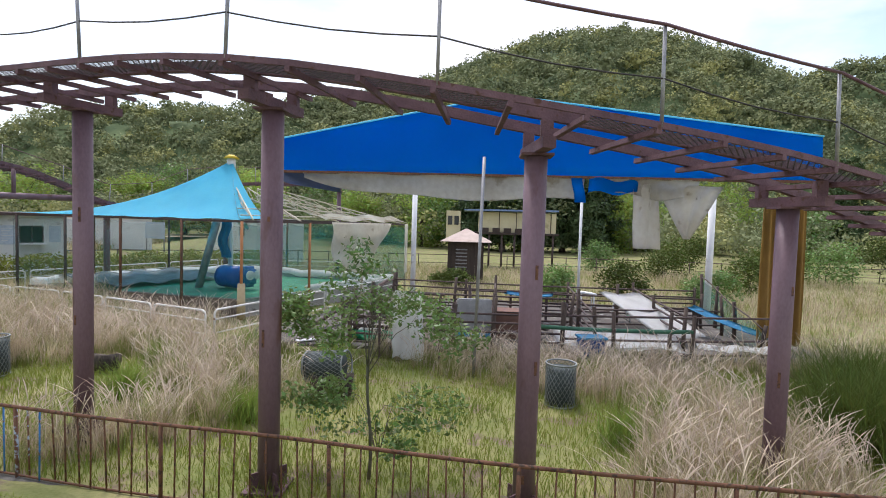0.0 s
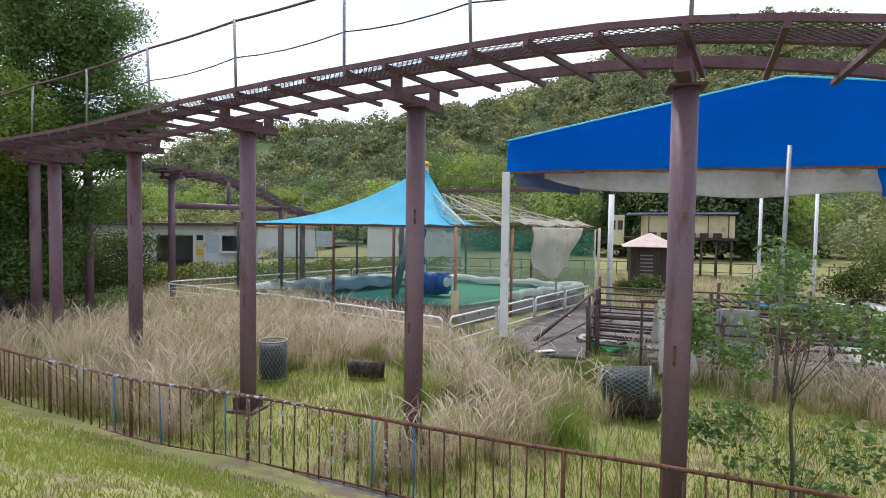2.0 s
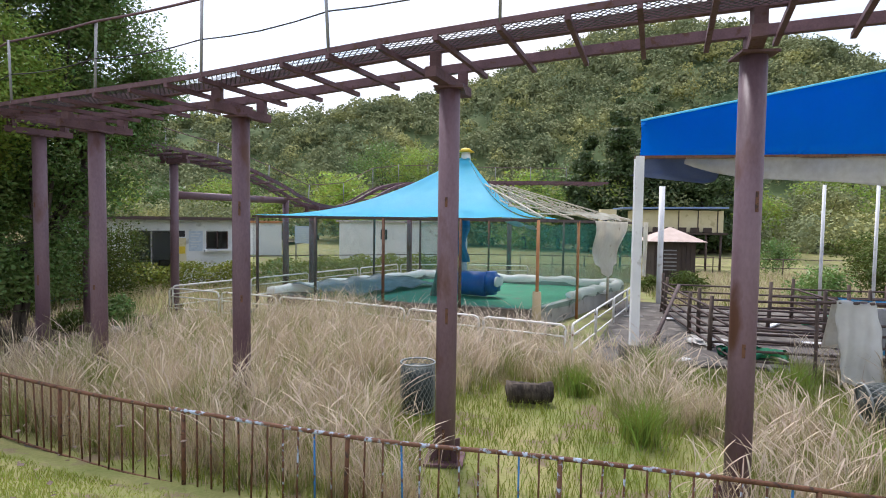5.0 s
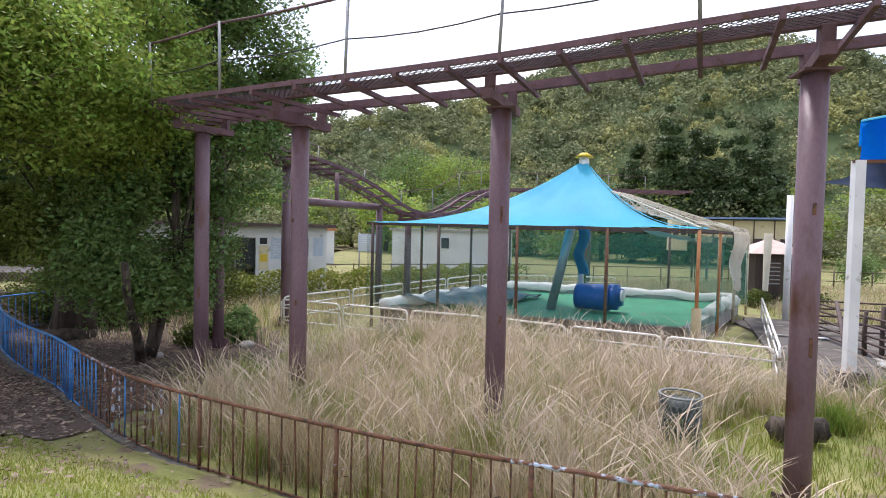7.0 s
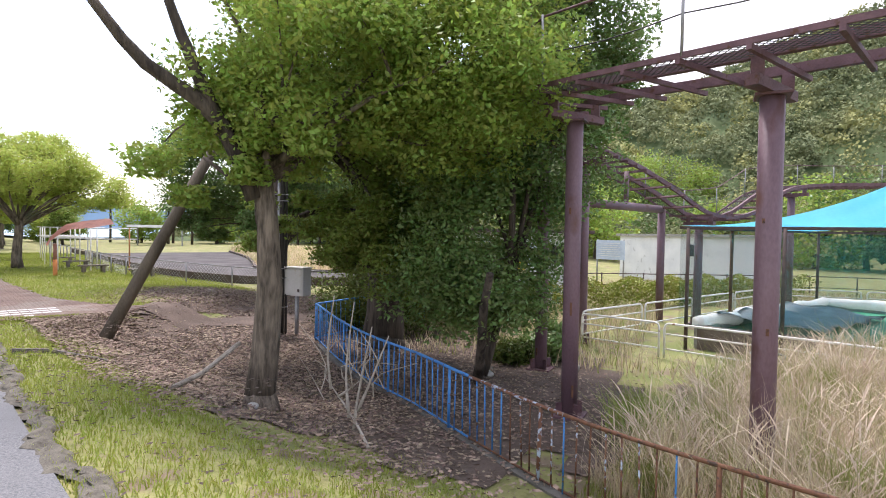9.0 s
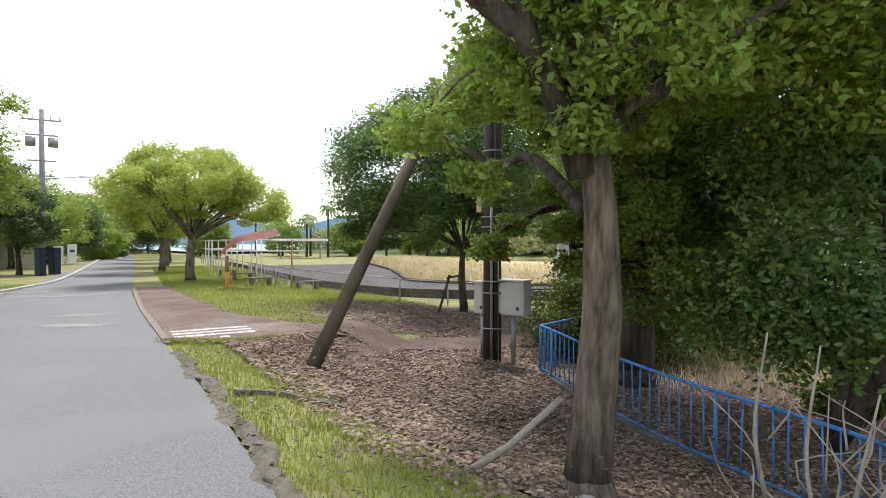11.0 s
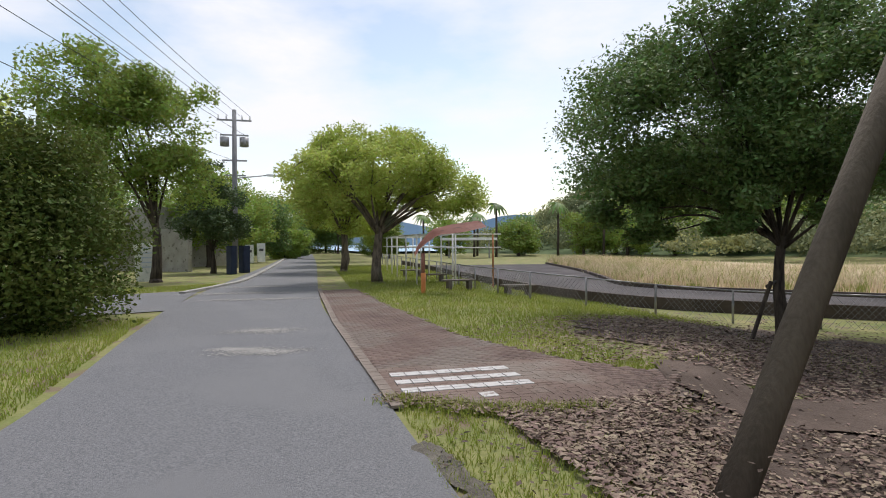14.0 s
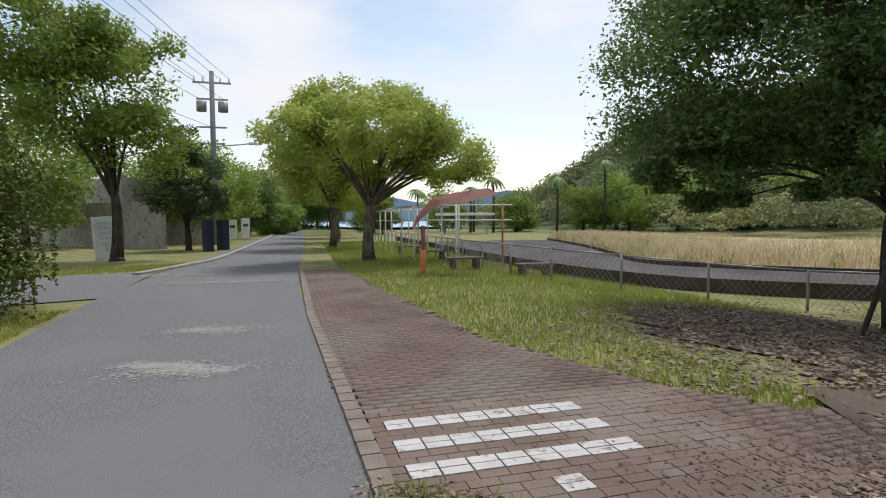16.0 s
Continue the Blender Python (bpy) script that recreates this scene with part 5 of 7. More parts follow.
for k in range(6):
    box(bm, (-0.45, 27.42, 0.9 - 0.17 * k), (0.55, 0.03, 0.05))
part("vent_slats", bm, M_steel_grey, hut)

# ---- cream platform building far behind ----
far = thing("platform_building", (2.2, 38.5, -0.8), "cream raised station building with blue sheet roof", "building")
bm = B()
box(bm, (2.95, 39.5, 2.25), (5.2, 2.6, 1.35))
part("wall", bm, M_cream_wall, far)
bm = B()
box(bm, (2.5, 39.3, 3.06), (6.2, 3.6, 0.10), ry=-0.6)
part("roof", bm, M_blue_roof, far)
bm = B()
box(bm, (-1.35, 38.6, 2.0), (0.95, 1.0, 1.9))
part("booth", bm, M_cream_wall, far)
for dx in (-0.22, 0.22):
    bm = B()
    box(bm, (-1.35 + dx, 38.08, 2.3), (0.3, 0.05, 0.6))
    part("booth_window", bm, M_glass, far)
bm = B()
box(bm, (2.4, 38.6, 1.5), (6.6, 1.6, 0.12))
part("deck", bm, M_hut, far)
for k in range(8):
    bm = B()
    tube(bm, [(-0.6 + 0.85 * k, 38.0, -0.85), (-0.6 + 0.85 * k, 38.0, 1.5)], 0.07, 8)
    part("stilt", bm, M_dark_pipe, far, smooth=True)
    if k < 6:
        bm = B()
        box(bm, (0.8 + 0.75 * k, 37.95, 1.72), (0.5, 0.06, 0.3))
        part("planter_box", bm, M_hut, far)
for k in range(5):
    bm = B()
    box(bm, (0.6 + 1.15 * k, 38.18, 2.25), (0.05, 0.04, 1.35))
    part("batten", bm, M_hut, far)

# ---- ticket office ----
W0, W1 = Vector((-24.4, 20.1, 0)), Vector((-19.05, 25.45, 0))
wd = (W1 - W0).normalized()
wn_ = Vector((wd.y, -wd.x, 0))
off = thing("ticket_office", (W0.x, W0.y, -0.82), "white panel ticket office with dark openings and brown eave", "building")
L = (W1 - W0).length


def wall_box(u0, u1, z0, z1, depth, out, name, m, parent):
    bm = B()
    p, q = W0 + wd * u0, W0 + wd * u1
    c = (p + q) / 2 + wn_ * (out - depth / 2)
    box(bm, (c.x, c.y, (z0 + z1) / 2), (u1 - u0, depth, z1 - z0), rz=math.degrees(math.atan2(wd.y, wd.x)))
    return part(name, bm, m, parent)


OPEN = [(3.0, 4.55, -0.75, 1.5), (5.85, 6.75, 0.72, 1.48)]
u = 0.0
for a, b, z0, z1 in OPEN:
    wall_box(u, a, -0.85, 1.95, 0.12, 0, "wall", M_bld, off)
    wall_box(a, b, z1, 1.95, 0.12, 0, "wall_over_opening", M_bld, off)
    if z0 > -0.5:
        wall_box(a, b, -0.85, z0, 0.12, 0, "wall_under_window", M_bld, off)
    u = b
wall_box(u, L, -0.85, 1.95, 0.12, 0, "wall", M_bld, off)
wall_box(0, L, -0.85, 1.95, 0.12, -3.2, "back_wall", M_bld, off)
for u in (0.0, L - 0.12):
    wall_box(u, u + 0.12, -0.85, 1.95, 3.08, -0.12, "side_wall", M_bld, off)
wall_box(-0.3, L + 0.25, 1.95, 2.08, 3.8, 0.35, "roof", M_bld_roof, off)
# near-black floor: the room's shade is put into its colour
wall_box(0.2, L - 0.2, -0.85, -0.78, 3.0, -0.13, "floor", M_dark, off)
wall_box(5.75, 6.85, 0.62, 0.70, 0.3, 0.22, "counter", M_bld, off)
for a in (5.85, 6.3, 6.71):
    wall_box(a, a + 0.04, 0.72, 1.48, 0.06, -0.03, "window_mullion", M_dark_pipe, off)
wall_box(3.72, 3.78, -0.75, 1.5, 0.05, -0.03, "door_frame", M_steel_grey, off)
wall_box(3.8, 4.5, 0.3, 1.45, 0.02, -0.05, "sliding_pane", M_glass, off)
wall_box(2.2, 2.24, -0.8, 1.6, 0.03, 0.01, "panel_joint", M_steel_grey, off)
wall_box(1.6, 1.64, -0.8, 1.6, 0.03, 0.01, "panel_joint", M_steel_grey, off)
wall_box(5.15, 5.7, 0.65, 1.5, 0.02, 0.012, "notice", M_poster, off)
wall_box(6.95, 7.4, 0.75, 1.5, 0.02, 0.012, "notice", M_poster, off)
for k in range(6):
    wall_box(5.22, 5.62 - 0.08 * (k % 3), 1.36 - 0.11 * k, 1.39 - 0.11 * k, 0.006, 0.02, "notice_line", M_bld, off)
for a, b, z0, z1, m in ((4.66, 5.05, 0.2, 1.2, M_cream_wall), (4.7, 5.0, 0.55, 0.85, M_yellow), (4.7, 5.0, 1.25, 1.5, M_dark)):
    wall_box(a, b, z0, z1, 0.012, 0.01 if m is not M_yellow else 0.018, "door_poster", m, off)

# second white shed
sh = thing("white_shed", (-15.75, 39.72, -0.8), "plain white shed with one small window", "shed")
bm = B()
box(bm, (-15.75, 39.72, 0.55), (9.36, 3.2, 2.7), rz=-47.3)
part("wall", bm, M_bld, sh)
bm = B()
box(bm, (-15.75, 39.72, 1.97), (9.76, 3.6, 0.14), rz=-47.3)
part("roof", bm, M_concrete, sh)
bm = B()
box(bm, (-15.54, 37.11, 1.15), (0.75, 0.1, 0.65), rz=-47.3)
part("window", bm, M_glass, sh)
ib = thing("notice_board", (-15.2, 27.5, -0.8), "pale blue notice board on two posts", "notice board")
bm = B()
box(bm, (-19.3, 33.2, 1.15), (1.6, 0.06, 1.0), rz=-20)
part("panel", bm, M_poster, ib)
for k in range(7):
    bm = B()
    box(bm, (-19.3 - 0.1 * (k % 2), 33.16, 1.5 - 0.11 * k), (1.1, 0.02, 0.035), rz=-20)
    part("line", bm, M_sign, ib)
for dx in (-0.75, 0.75):
    bm = B()
    tube(bm, [(-19.3 + dx * 0.94, 33.24 - dx * 0.34, -0.85), (-19.3 + dx * 0.94, 33.24 - dx * 0.34, 1.7)], 0.04, 8)
    part("post", bm, M_steel_grey, ib, smooth=True)
fl = thing("back_railing", (-14, 30, -0.8), "dark steel railing beyond the pool", "fence", kind="structure")
for p, q in (((-19.0, 29.2), (-10.5, 33.5)), ((-10.5, 33.5), (4.0, 35.2)), ((4.0, 35.2), (24, 34)), ((-27, 21.0), (-19.0, 29.2))):
    p, q = Vector((*p, -0.82)), Vector((*q, -0.82))
    bm = B()
    tube(bm, [p + Vector((0, 0, 1.0)), q + Vector((0, 0, 1.0))], 0.025, 6)
    part("rail", bm, M_dark_pipe, fl, smooth=True)
    bm = B()
    tube(bm, [p + Vector((0, 0, 0.5)), q + Vector((0, 0, 0.5))], 0.018, 6)
    part("rail", bm, M_dark_pipe, fl, smooth=True)
    n = int((q - p).length / 1.8)
    for i in range(n + 1):
        bm = B()
        a = p.lerp(q, i / n)
        tube(bm, [a, a + Vector((0, 0, 1.05))], 0.03, 6)
        part("post", bm, M_dark_pipe, fl, smooth=True)

# hedge before the office
rng = np.random.default_rng(21)
hl = curve([(-24.0, 18.3, 0), (-21.2, 20.9, 0), (-18.0, 23.9, 0), (-15.0, 28.3, 0), (-11.0, 31.4, 0)], 200)
hp = np.array([[p.x, p.y, 0] for p in hl])[rng.integers(200, size=14000)]
hp = hp + rng.normal(size=hp.shape) * np.array([0.32, 0.32, 0])
hp[:, 2] = -0.8 + 1.05 * rng.uniform(0.0, 1.0, len(hp)) ** 0.6 + 0.12 * np.sin(hp[:, 0] * 5)
v, f = leaves(rng, hp, 0.12, 0.6, 0)
raw("hedge", v, f, M_hedge, "clipped yellow-green hedge before the office", "hedge")

# ---- trees and shrubs ----
tree("camphor_tree", "old broadleaf tree with rough grey-brown trunk beside the railing", (-19.8, 8.95), 3.4, 0.195,
     [(0.4, 0.6, 4.9, 1.6, 1.9, 1.2), (1.5, 2.2, 5.1, 1.9, 2.0, 1.7), (-0.9, -0.35, 3.35, 0.85, 0.8, 0.75), (-1.3, -0.2, 2.75, 0.6, 0.6, 0.4), (-0.4, 0.3, 4.0, 1.0, 1.0, 0.8), (0.55, 0.1, 3.4, 0.8, 0.8, 0.5), (-0.4, 1.2, 6.4, 1.6, 1.8, 1.0), (-2.5, 1.2, 3.6, 0.75, 0.9, 0.5), (-1.5, 1.6, 4.5, 1.0, 1.1, 0.6), (1.6, 0.6, 3.9, 0.8, 0.8, 0.5)], 125000, 0.088, M_leaf_mid, M_bark, 11, 14, 175, 0.33)
tree("camphor_tree", "thick dark-trunked broadleaf tree inside the railing corner", (-21.5, 14.6), 3.3, 0.47,
     [(0.3, -0.3, 5.4, 2.0, 2.0, 1.4), (1.5, -0.6, 3.8, 1.5, 1.4, 1.2), (-0.5, -2.2, 4.7, 1.0, 1.5, 0.6), (-0.6, -1.7, 3.35, 0.75, 0.8, 0.45), (0.9, -1.6, 3.0, 0.9, 0.9, 0.8), (-0.9, -2.6, 2.95, 0.9, 0.8, 0.5), (0.2, -2.0, 2.6, 0.9, 0.8, 0.6), (1.1, -0.8, 2.1, 1.0, 0.9, 0.8), (1.7, -2.0, 2.3, 0.9, 0.8, 0.8)], 90000, 0.095, M_leaf_mid, M_bark_dk, 12, 10, 160, 0.4)
tree("evergreen_tree", "dense dark evergreen tree spreading over the track", (-18.5, 13.0), 2.2, 0.16,
     [(0.0, 0.1, 2.6, 1.4, 1.5, 1.75), (-1.5, 0.5, 2.5, 0.9, 0.9, 1.2), (0.7, 1.0, 4.6, 1.5, 1.7, 1.7), (1.3, 1.6, 6.6, 1.3, 1.6, 1.5), (0.3, 0.5, 8.0, 1.4, 1.5, 1.3), (0.6, 0.9, 9.2, 1.7, 1.8, 1.4)], 140000, 0.10, M_leaf_dark, M_bark_dk, 13, 10, 170, 0.45, stems=3)
# mid-green tree: the darker leaf material puts its backlit shade into the colour
tree("broadleaf_tree", "young broadleaf tree with round green crown and stake", (-28.2, 18.8), 2.2, 0.13,
     [(-1.5, -0.9, 4.6, 2.8, 2.4, 1.9), (0.8, 0.6, 4.7, 2.4, 2.3, 1.9), (-0.3, -0.2, 6.7, 1.6, 1.6, 1.2), (-1.6, -1.0, 6.1, 0.9, 0.9, 0.7), (-2.3, -1.5, 2.8, 1.2, 1.1, 0.6), (0.6, -1.0, 2.9, 1.6, 1.4, 0.7), (1.6, -1.3, 2.6, 1.2, 1.2, 0.5), (-1.4, -1.6, 2.5, 1.1, 1.0, 0.4)], 130000, 0.10, M_leaf_dark, M_bark_dk, 14, 18, 170, 0.32)
tree("roadside_tree", "spreading yellow-green tree on the grass verge", (-42.5, 17.5), 2.3, 0.22,
     [(0.2, 0.2, 4.6, 2.6, 3.1, 1.1), (0.3, -2.1, 4.1, 1.9, 1.9, 0.95), (0.6, 2.7, 3.8, 1.9, 1.9, 0.95), (-0.8, 0.2, 5.6, 2.0, 2.5, 0.75), (0.4, 1.6, 3.0, 1.6, 1.8, 0.5)], 50000, 0.125, M_leaf_yel, M_bark, 15, 18, 230, 0.42)
for k, (x, y, s_) in enumerate(((-51.5, 20.5, 1.1), (-59.5, 24.6, 1.15), (-68, 29.0, 1.2), (-78, 34.0, 1.25), (-88, 38.6, 1.3), (-99, 44, 1.4), (-112, 49.5, 1.6))):
    tree("roadside_tree", "yellow-green street tree along the lane", (x, y), 2.2 * s_, 0.2,
         [(0, 0, 4.4 * s_, 2.6 * s_, 2.7 * s_, 1.5 * s_), (0.4, -1.4, 3.7 * s_, 2.0 * s_, 1.9 * s_, 1.2 * s_), (0.2, 1.0, 3.0 * s_, 1.8 * s_, 1.9 * s_, 0.9 * s_)], 12000, 0.23, M_leaf_yel if k < 3 else M_leaf_mid, M_bark, 30 + k, 8, 60, 0.45, twig=False)
tree("shrub", "dense overgrown shrub at the lane's corner", (-36.1, 6.2), 1.2, 0.1,
     [(0, 0, 1.3, 1.6, 2.0, 1.3), (0.1, -0.2, 2.7, 1.5, 1.7, 1.2), (0.0, -1.4, 3.1, 1.0, 1.2, 0.8), (0.2, -2.6, 2.5, 1.7, 1.8, 1.9)], 105000, 0.10, M_leaf_shade, M_bark_dk, 41, 8, 200, 0.5, category="shrub", stems=3)
tree("broadleaf_tree", "yellow-green broadleaf tree rising behind the dark shrub", (-38.6, 4.6), 2.4, 0.14,
     [(0, 0, 3.9, 1.8, 1.7, 1.0), (0.4, -1.2, 4.6, 1.6, 1.5, 0.9), (-0.2, 0.9, 3.3, 1.3, 1.2, 0.7)], 30000, 0.12, M_leaf_yel, M_bark_dk, 44, 9, 90, 0.36)
tree("broadleaf_tree", "tall broadleaf tree beside a white sign board", (-48.9, 10.6), 2.6, 0.22,
     [(0.2, -0.9, 6.0, 2.3, 2.5, 2.0), (0.3, 0.7, 4.5, 1.8, 1.7, 1.4), (0.1, -2.4, 7.6, 2.2, 2.2, 1.7), (0, 0.2, 8.0, 1.7, 1.8, 1.2)], 32000, 0.17, M_leaf_mid, M_bark_dk, 42, 10, 110, 0.4)
tree("conifer", "small dark conifer on the lane's grass verge", (-55.0, 14.4), 1.3, 0.16,
     [(0, 0, 2.6, 1.9, 2.0, 0.9), (0, 0, 3.9, 1.6, 1.7, 1.0), (0, 0, 5.2, 1.0, 1.0, 0.9)], 14000, 0.16, M_leaf_fir, M_bark_dk, 43, 8, 80, 0.4, twig=False)
for k, (x, y, s_, m) in enumerate(((-64.5, 16.5, 1.15, M_leaf_mid), (-72, 21.0, 1.1, M_leaf_mid), (-80, 25.5, 1.1, M_leaf_dark), (-90, 30, 1.2, M_leaf_mid), (-104, 35.5, 1.4, M_leaf_mid), (-112, 41, 1.5, M_leaf_dark), (-119, 45.5, 1.7, M_leaf_mid), (-122, 49.0, 1.7, M_leaf_dark), (-90, 46.5, 0.85, M_leaf_mid), (-97, 49.5, 0.95, M_leaf_yel), (-105, 52.5, 1.1, M_leaf_mid), (-54, 4.0, 1.2, M_leaf_mid), (-62, 8, 1.2, M_leaf_mid), (-46.5, 1.0, 1.1, M_leaf_yel), (-118, 50, 1.6, M_leaf_mid), (-74, 13, 1.2, M_leaf_dark))):
    tree("lane_tree", "leafy green tree lining the far lane", (x, y), 2.0 * s_, 0.2,
         [(0, 0, 3.9 * s_, 2.3 * s_, 2.4 * s_, 2.0 * s_), (0.3, 0.5, 2.2 * s_, 2.0 * s_, 2.0 * s_, 1.3 * s_)], 9000, 0.26, m, M_bark_dk, 50 + k, 7, 60, 0.5, twig=False)
for k, (x, y, s_) in enumerate(((-113, 39, 1.5), (-116, 43, 1.7), (-117, 46.5, 1.8), (-114, 50, 1.6), (-110, 34, 1.5), (-106, 30, 1.4), (-98, 27.5, 1.3), (-88, 24, 1.3), (-110, 55, 1.5), (-76, 19.5, 1.2), (-83, 29.0, 0.9), (-94, 34.2, 1.0), (-103, 38.0, 1.1))):
    tree("lane_thicket", "low dense green thicket closing the lane", (x, y), 0.8 * s_, 0.12,
         [(0, 0, 1.1 * s_, 1.9 * s_, 2.0 * s_, 1.1 * s_), (0.3, 0.8, 2.3 * s_, 1.7 * s_, 1.8 * s_, 1.2 * s_)], 7000, 0.27, (M_leaf_mid, M_leaf_dark)[k % 2], M_bark_dk, 400 + k, 5, 50, 0.5, category="thicket", twig=False)
rng = np.random.default_rng(5)
for k in range(16):
    x, y = -96 + 5.2 * k + rng.normal() * 1.5, 66 + 2.2 * k + rng.normal() * 3
    s_ = rng.uniform(0.8, 1.25) * (1.0 + 0.03 * k)
    tree("far_tree", "rounded green tree beyond the field", (x, y), 2.2 * s_, 0.25,
         [(0, 0, 4.2 * s_, 3.2 * s_, 3.2 * s_, 2.6 * s_), (0.5, 0.5, 2.0 * s_, 3.0 * s_, 3.0 * s_, 1.6 * s_)], 4200, 0.45, (M_leaf_mid, M_leaf_dark, M_leaf_mid)[k % 3], M_bark_dk, 80 + k, 5, 40, 0.55, twig=False)
for k in range(22):
    x, y = -34 + 4.6 * k + rng.normal() * 1.6, 64 + rng.normal() * 4 + 0.12 * abs(k - 6) ** 1.5
    s_ = rng.uniform(0.9, 1.6)
    tree("far_tree", "rounded green tree before the wooded hill", (x, y), 2.0 * s_, 0.25,
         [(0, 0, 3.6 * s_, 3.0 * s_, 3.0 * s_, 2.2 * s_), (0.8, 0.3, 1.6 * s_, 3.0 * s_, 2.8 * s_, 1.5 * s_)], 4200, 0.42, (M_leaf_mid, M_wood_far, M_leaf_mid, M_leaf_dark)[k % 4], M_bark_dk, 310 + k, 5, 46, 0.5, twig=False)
for k, (x, y, h) in enumerate(((3.0, 59, 15.5), (6.4, 60, 16.5), (9.6, 61.5, 14.5), (0.2, 60.5, 12.5), (13.0, 62, 14.0), (11.2, 59.5, 13.0), (42, 66, 12), (38, 62, 11))):
    tree("fir_tree", "tall dark conifer before the wooded hill", (x, y), h * 0.5, 0.3,
         [(0, 0, h * q, 3.1 * (1.12 - q), 3.1 * (1.12 - q), h * 0.12) for q in (0.18, 0.34, 0.5, 0.65, 0.8, 0.92)], 22000, 0.36, M_leaf_fir, M_bark_dk, 110 + k, 5, 70, 0.5, twig=False, droop=0.5)
# shrubs and saplings in the enclosure
tree("sapling", "thin-stemmed young tree with bright green leaves in weeds", (-0.95, 6.85), 1.5, 0.022,
     [(-0.08, 0, 2.45, 0.36, 0.32, 0.36), (-0.05, 0, 2.8, 0.22, 0.2, 0.18), (-0.72, 0.05, 2.05, 0.4, 0.35, 0.26), (0.82, 0, 2.0, 0.42, 0.35, 0.27), (0.3, 0.1, 2.2, 0.3, 0.25, 0.2), (-0.35, 0, 1.75, 0.3, 0.3, 0.15)], 3300, 0.068, M_leaf_dark, M_bark, 201, 9, 44, 0.45, category="sapling")
tree("sapling", "low leafy sapling sprawling in the grass", (-0.85, 6.95), 0.35, 0.018,
     [(-0.75, 0.1, 1.05, 0.45, 0.35, 0.22), (0.62, 0.1, 0.9, 0.45, 0.4, 0.2), (-0.5, 0.2, 0.72, 0.4, 0.3, 0.18), (0.2, 0.1, 0.55, 0.3, 0.3, 0.15)], 1500, 0.075, M_leaf_dark, M_bark, 202, 6, 24, 0.5, category="sapling")
for k, (x, y, s_) in enumerate(((-17.7, 15.2, 0.75), (-18.3, 14.6, 0.5), (8.6, 9.6, 1.0), (3.4, 23, 1.4), (6.5, 24.5, 1.5), (-0.6, 24.5, 1.0), (9.5, 22.5, 1.4), (-22.0, 16.9, 2.1), (-23.2, 18.8, 2.0), (-21.0, 18.6, 2.4), (13, 27, 2.0), (-1.5, 26.3, 0.7), (-23.4, 16.5, 1.7), (-22.7, 15.9, 1.8), (16, 31, 2.2), (20, 33, 2.4), (11, 33, 1.8), (25, 36, 2.6), (8, 37, 2.0), (14, 38.5, 2.6))):
    tree("bush", "leafy green bush among weeds", (x, y), 0.3 * s_, 0.03,
         [(0, 0, 0.55 * s_, 0.6 * s_, 0.6 * s_, 0.45 * s_), (0.2 * s_, 0.1, 0.8 * s_, 0.4 * s_, 0.4 * s_, 0.3 * s_)], 2600 if x > -20 else 9000, 0.09 + 0.03 * s_ if x > -20 else 0.095, (M_leaf_shade if x < -20 else (M_leaf_dark, M_leaf_shade, M_leaf_shade)[k % 3]), M_bark_dk, 220 + k, 5, 30, 0.6, category="bush")
for k, (x, y) in enumerate(((-90, 62), (-94, 66), (-86, 63), (-99, 64), (-104, 62), (-80, 70), (-74, 73))):
    z = land_at(x, y)
    h = 6.0 + (k % 3) if k < 5 else 8 + 2 * (k - 5)
    th = thing("palm_tree", (x, y, z), "slim palm tree with drooping fronds near the water", "palm")
    bm = B()
    tube(bm, [(x, y, z), (x + 0.1, y, z + h * 0.5), (x, y, z + h)], 0.2, 8, 0.14)
    part("trunk", bm, M_bark_dk, th, smooth=True)
    bm = B()
    for a in np.linspace(0, 6.28, 16)[:-1]:
        d = Vector((math.cos(a), math.sin(a), 0))
        s_ = Vector((-d.y, d.x, 0))
        up = 0.6 if int(a * 10) % 2 else 0.1
        sheet(bm, lambda u, v: Vector((x, y, z + h)) + d * 1.9 * u + s_ * 0.5 * (v - 0.5) * math.sin(math.pi * (0.15 + 0.8 * u)) + Vector((0, 0, up * u * 2 - 1.9 * u * u - 0.15 * abs(v - 0.5))), 6, 2)
    part("fronds", bm, M_leaf_dark, th)

# heavy bare limbs of the roadside tree
bm = B()
for line, r in (([(-19.85, 8.85, 2.3), (-20.1, 8.42, 3.3), (-20.52, 7.72, 3.85), (-20.85, 7.2, 4.6)], 0.13), ([(-20.05, 8.5, 3.1), (-20.3, 8.1, 4.2), (-20.5, 7.8, 5.2)], 0.10), ([(-19.9, 9.0, 2.0), (-20.9, 9.9, 2.68), (-21.6, 10.2, 2.7), (-22.3, 10.15, 3.1)], 0.075)):
    tube(bm, curve(line, 10), r, 9, r * 0.4, jitter=0.05)
for o_ in list(bpy.data.objects):
    if o_.name == "camphor_tree":
        part("limb", bm, M_bark_dk, o_, smooth=True)

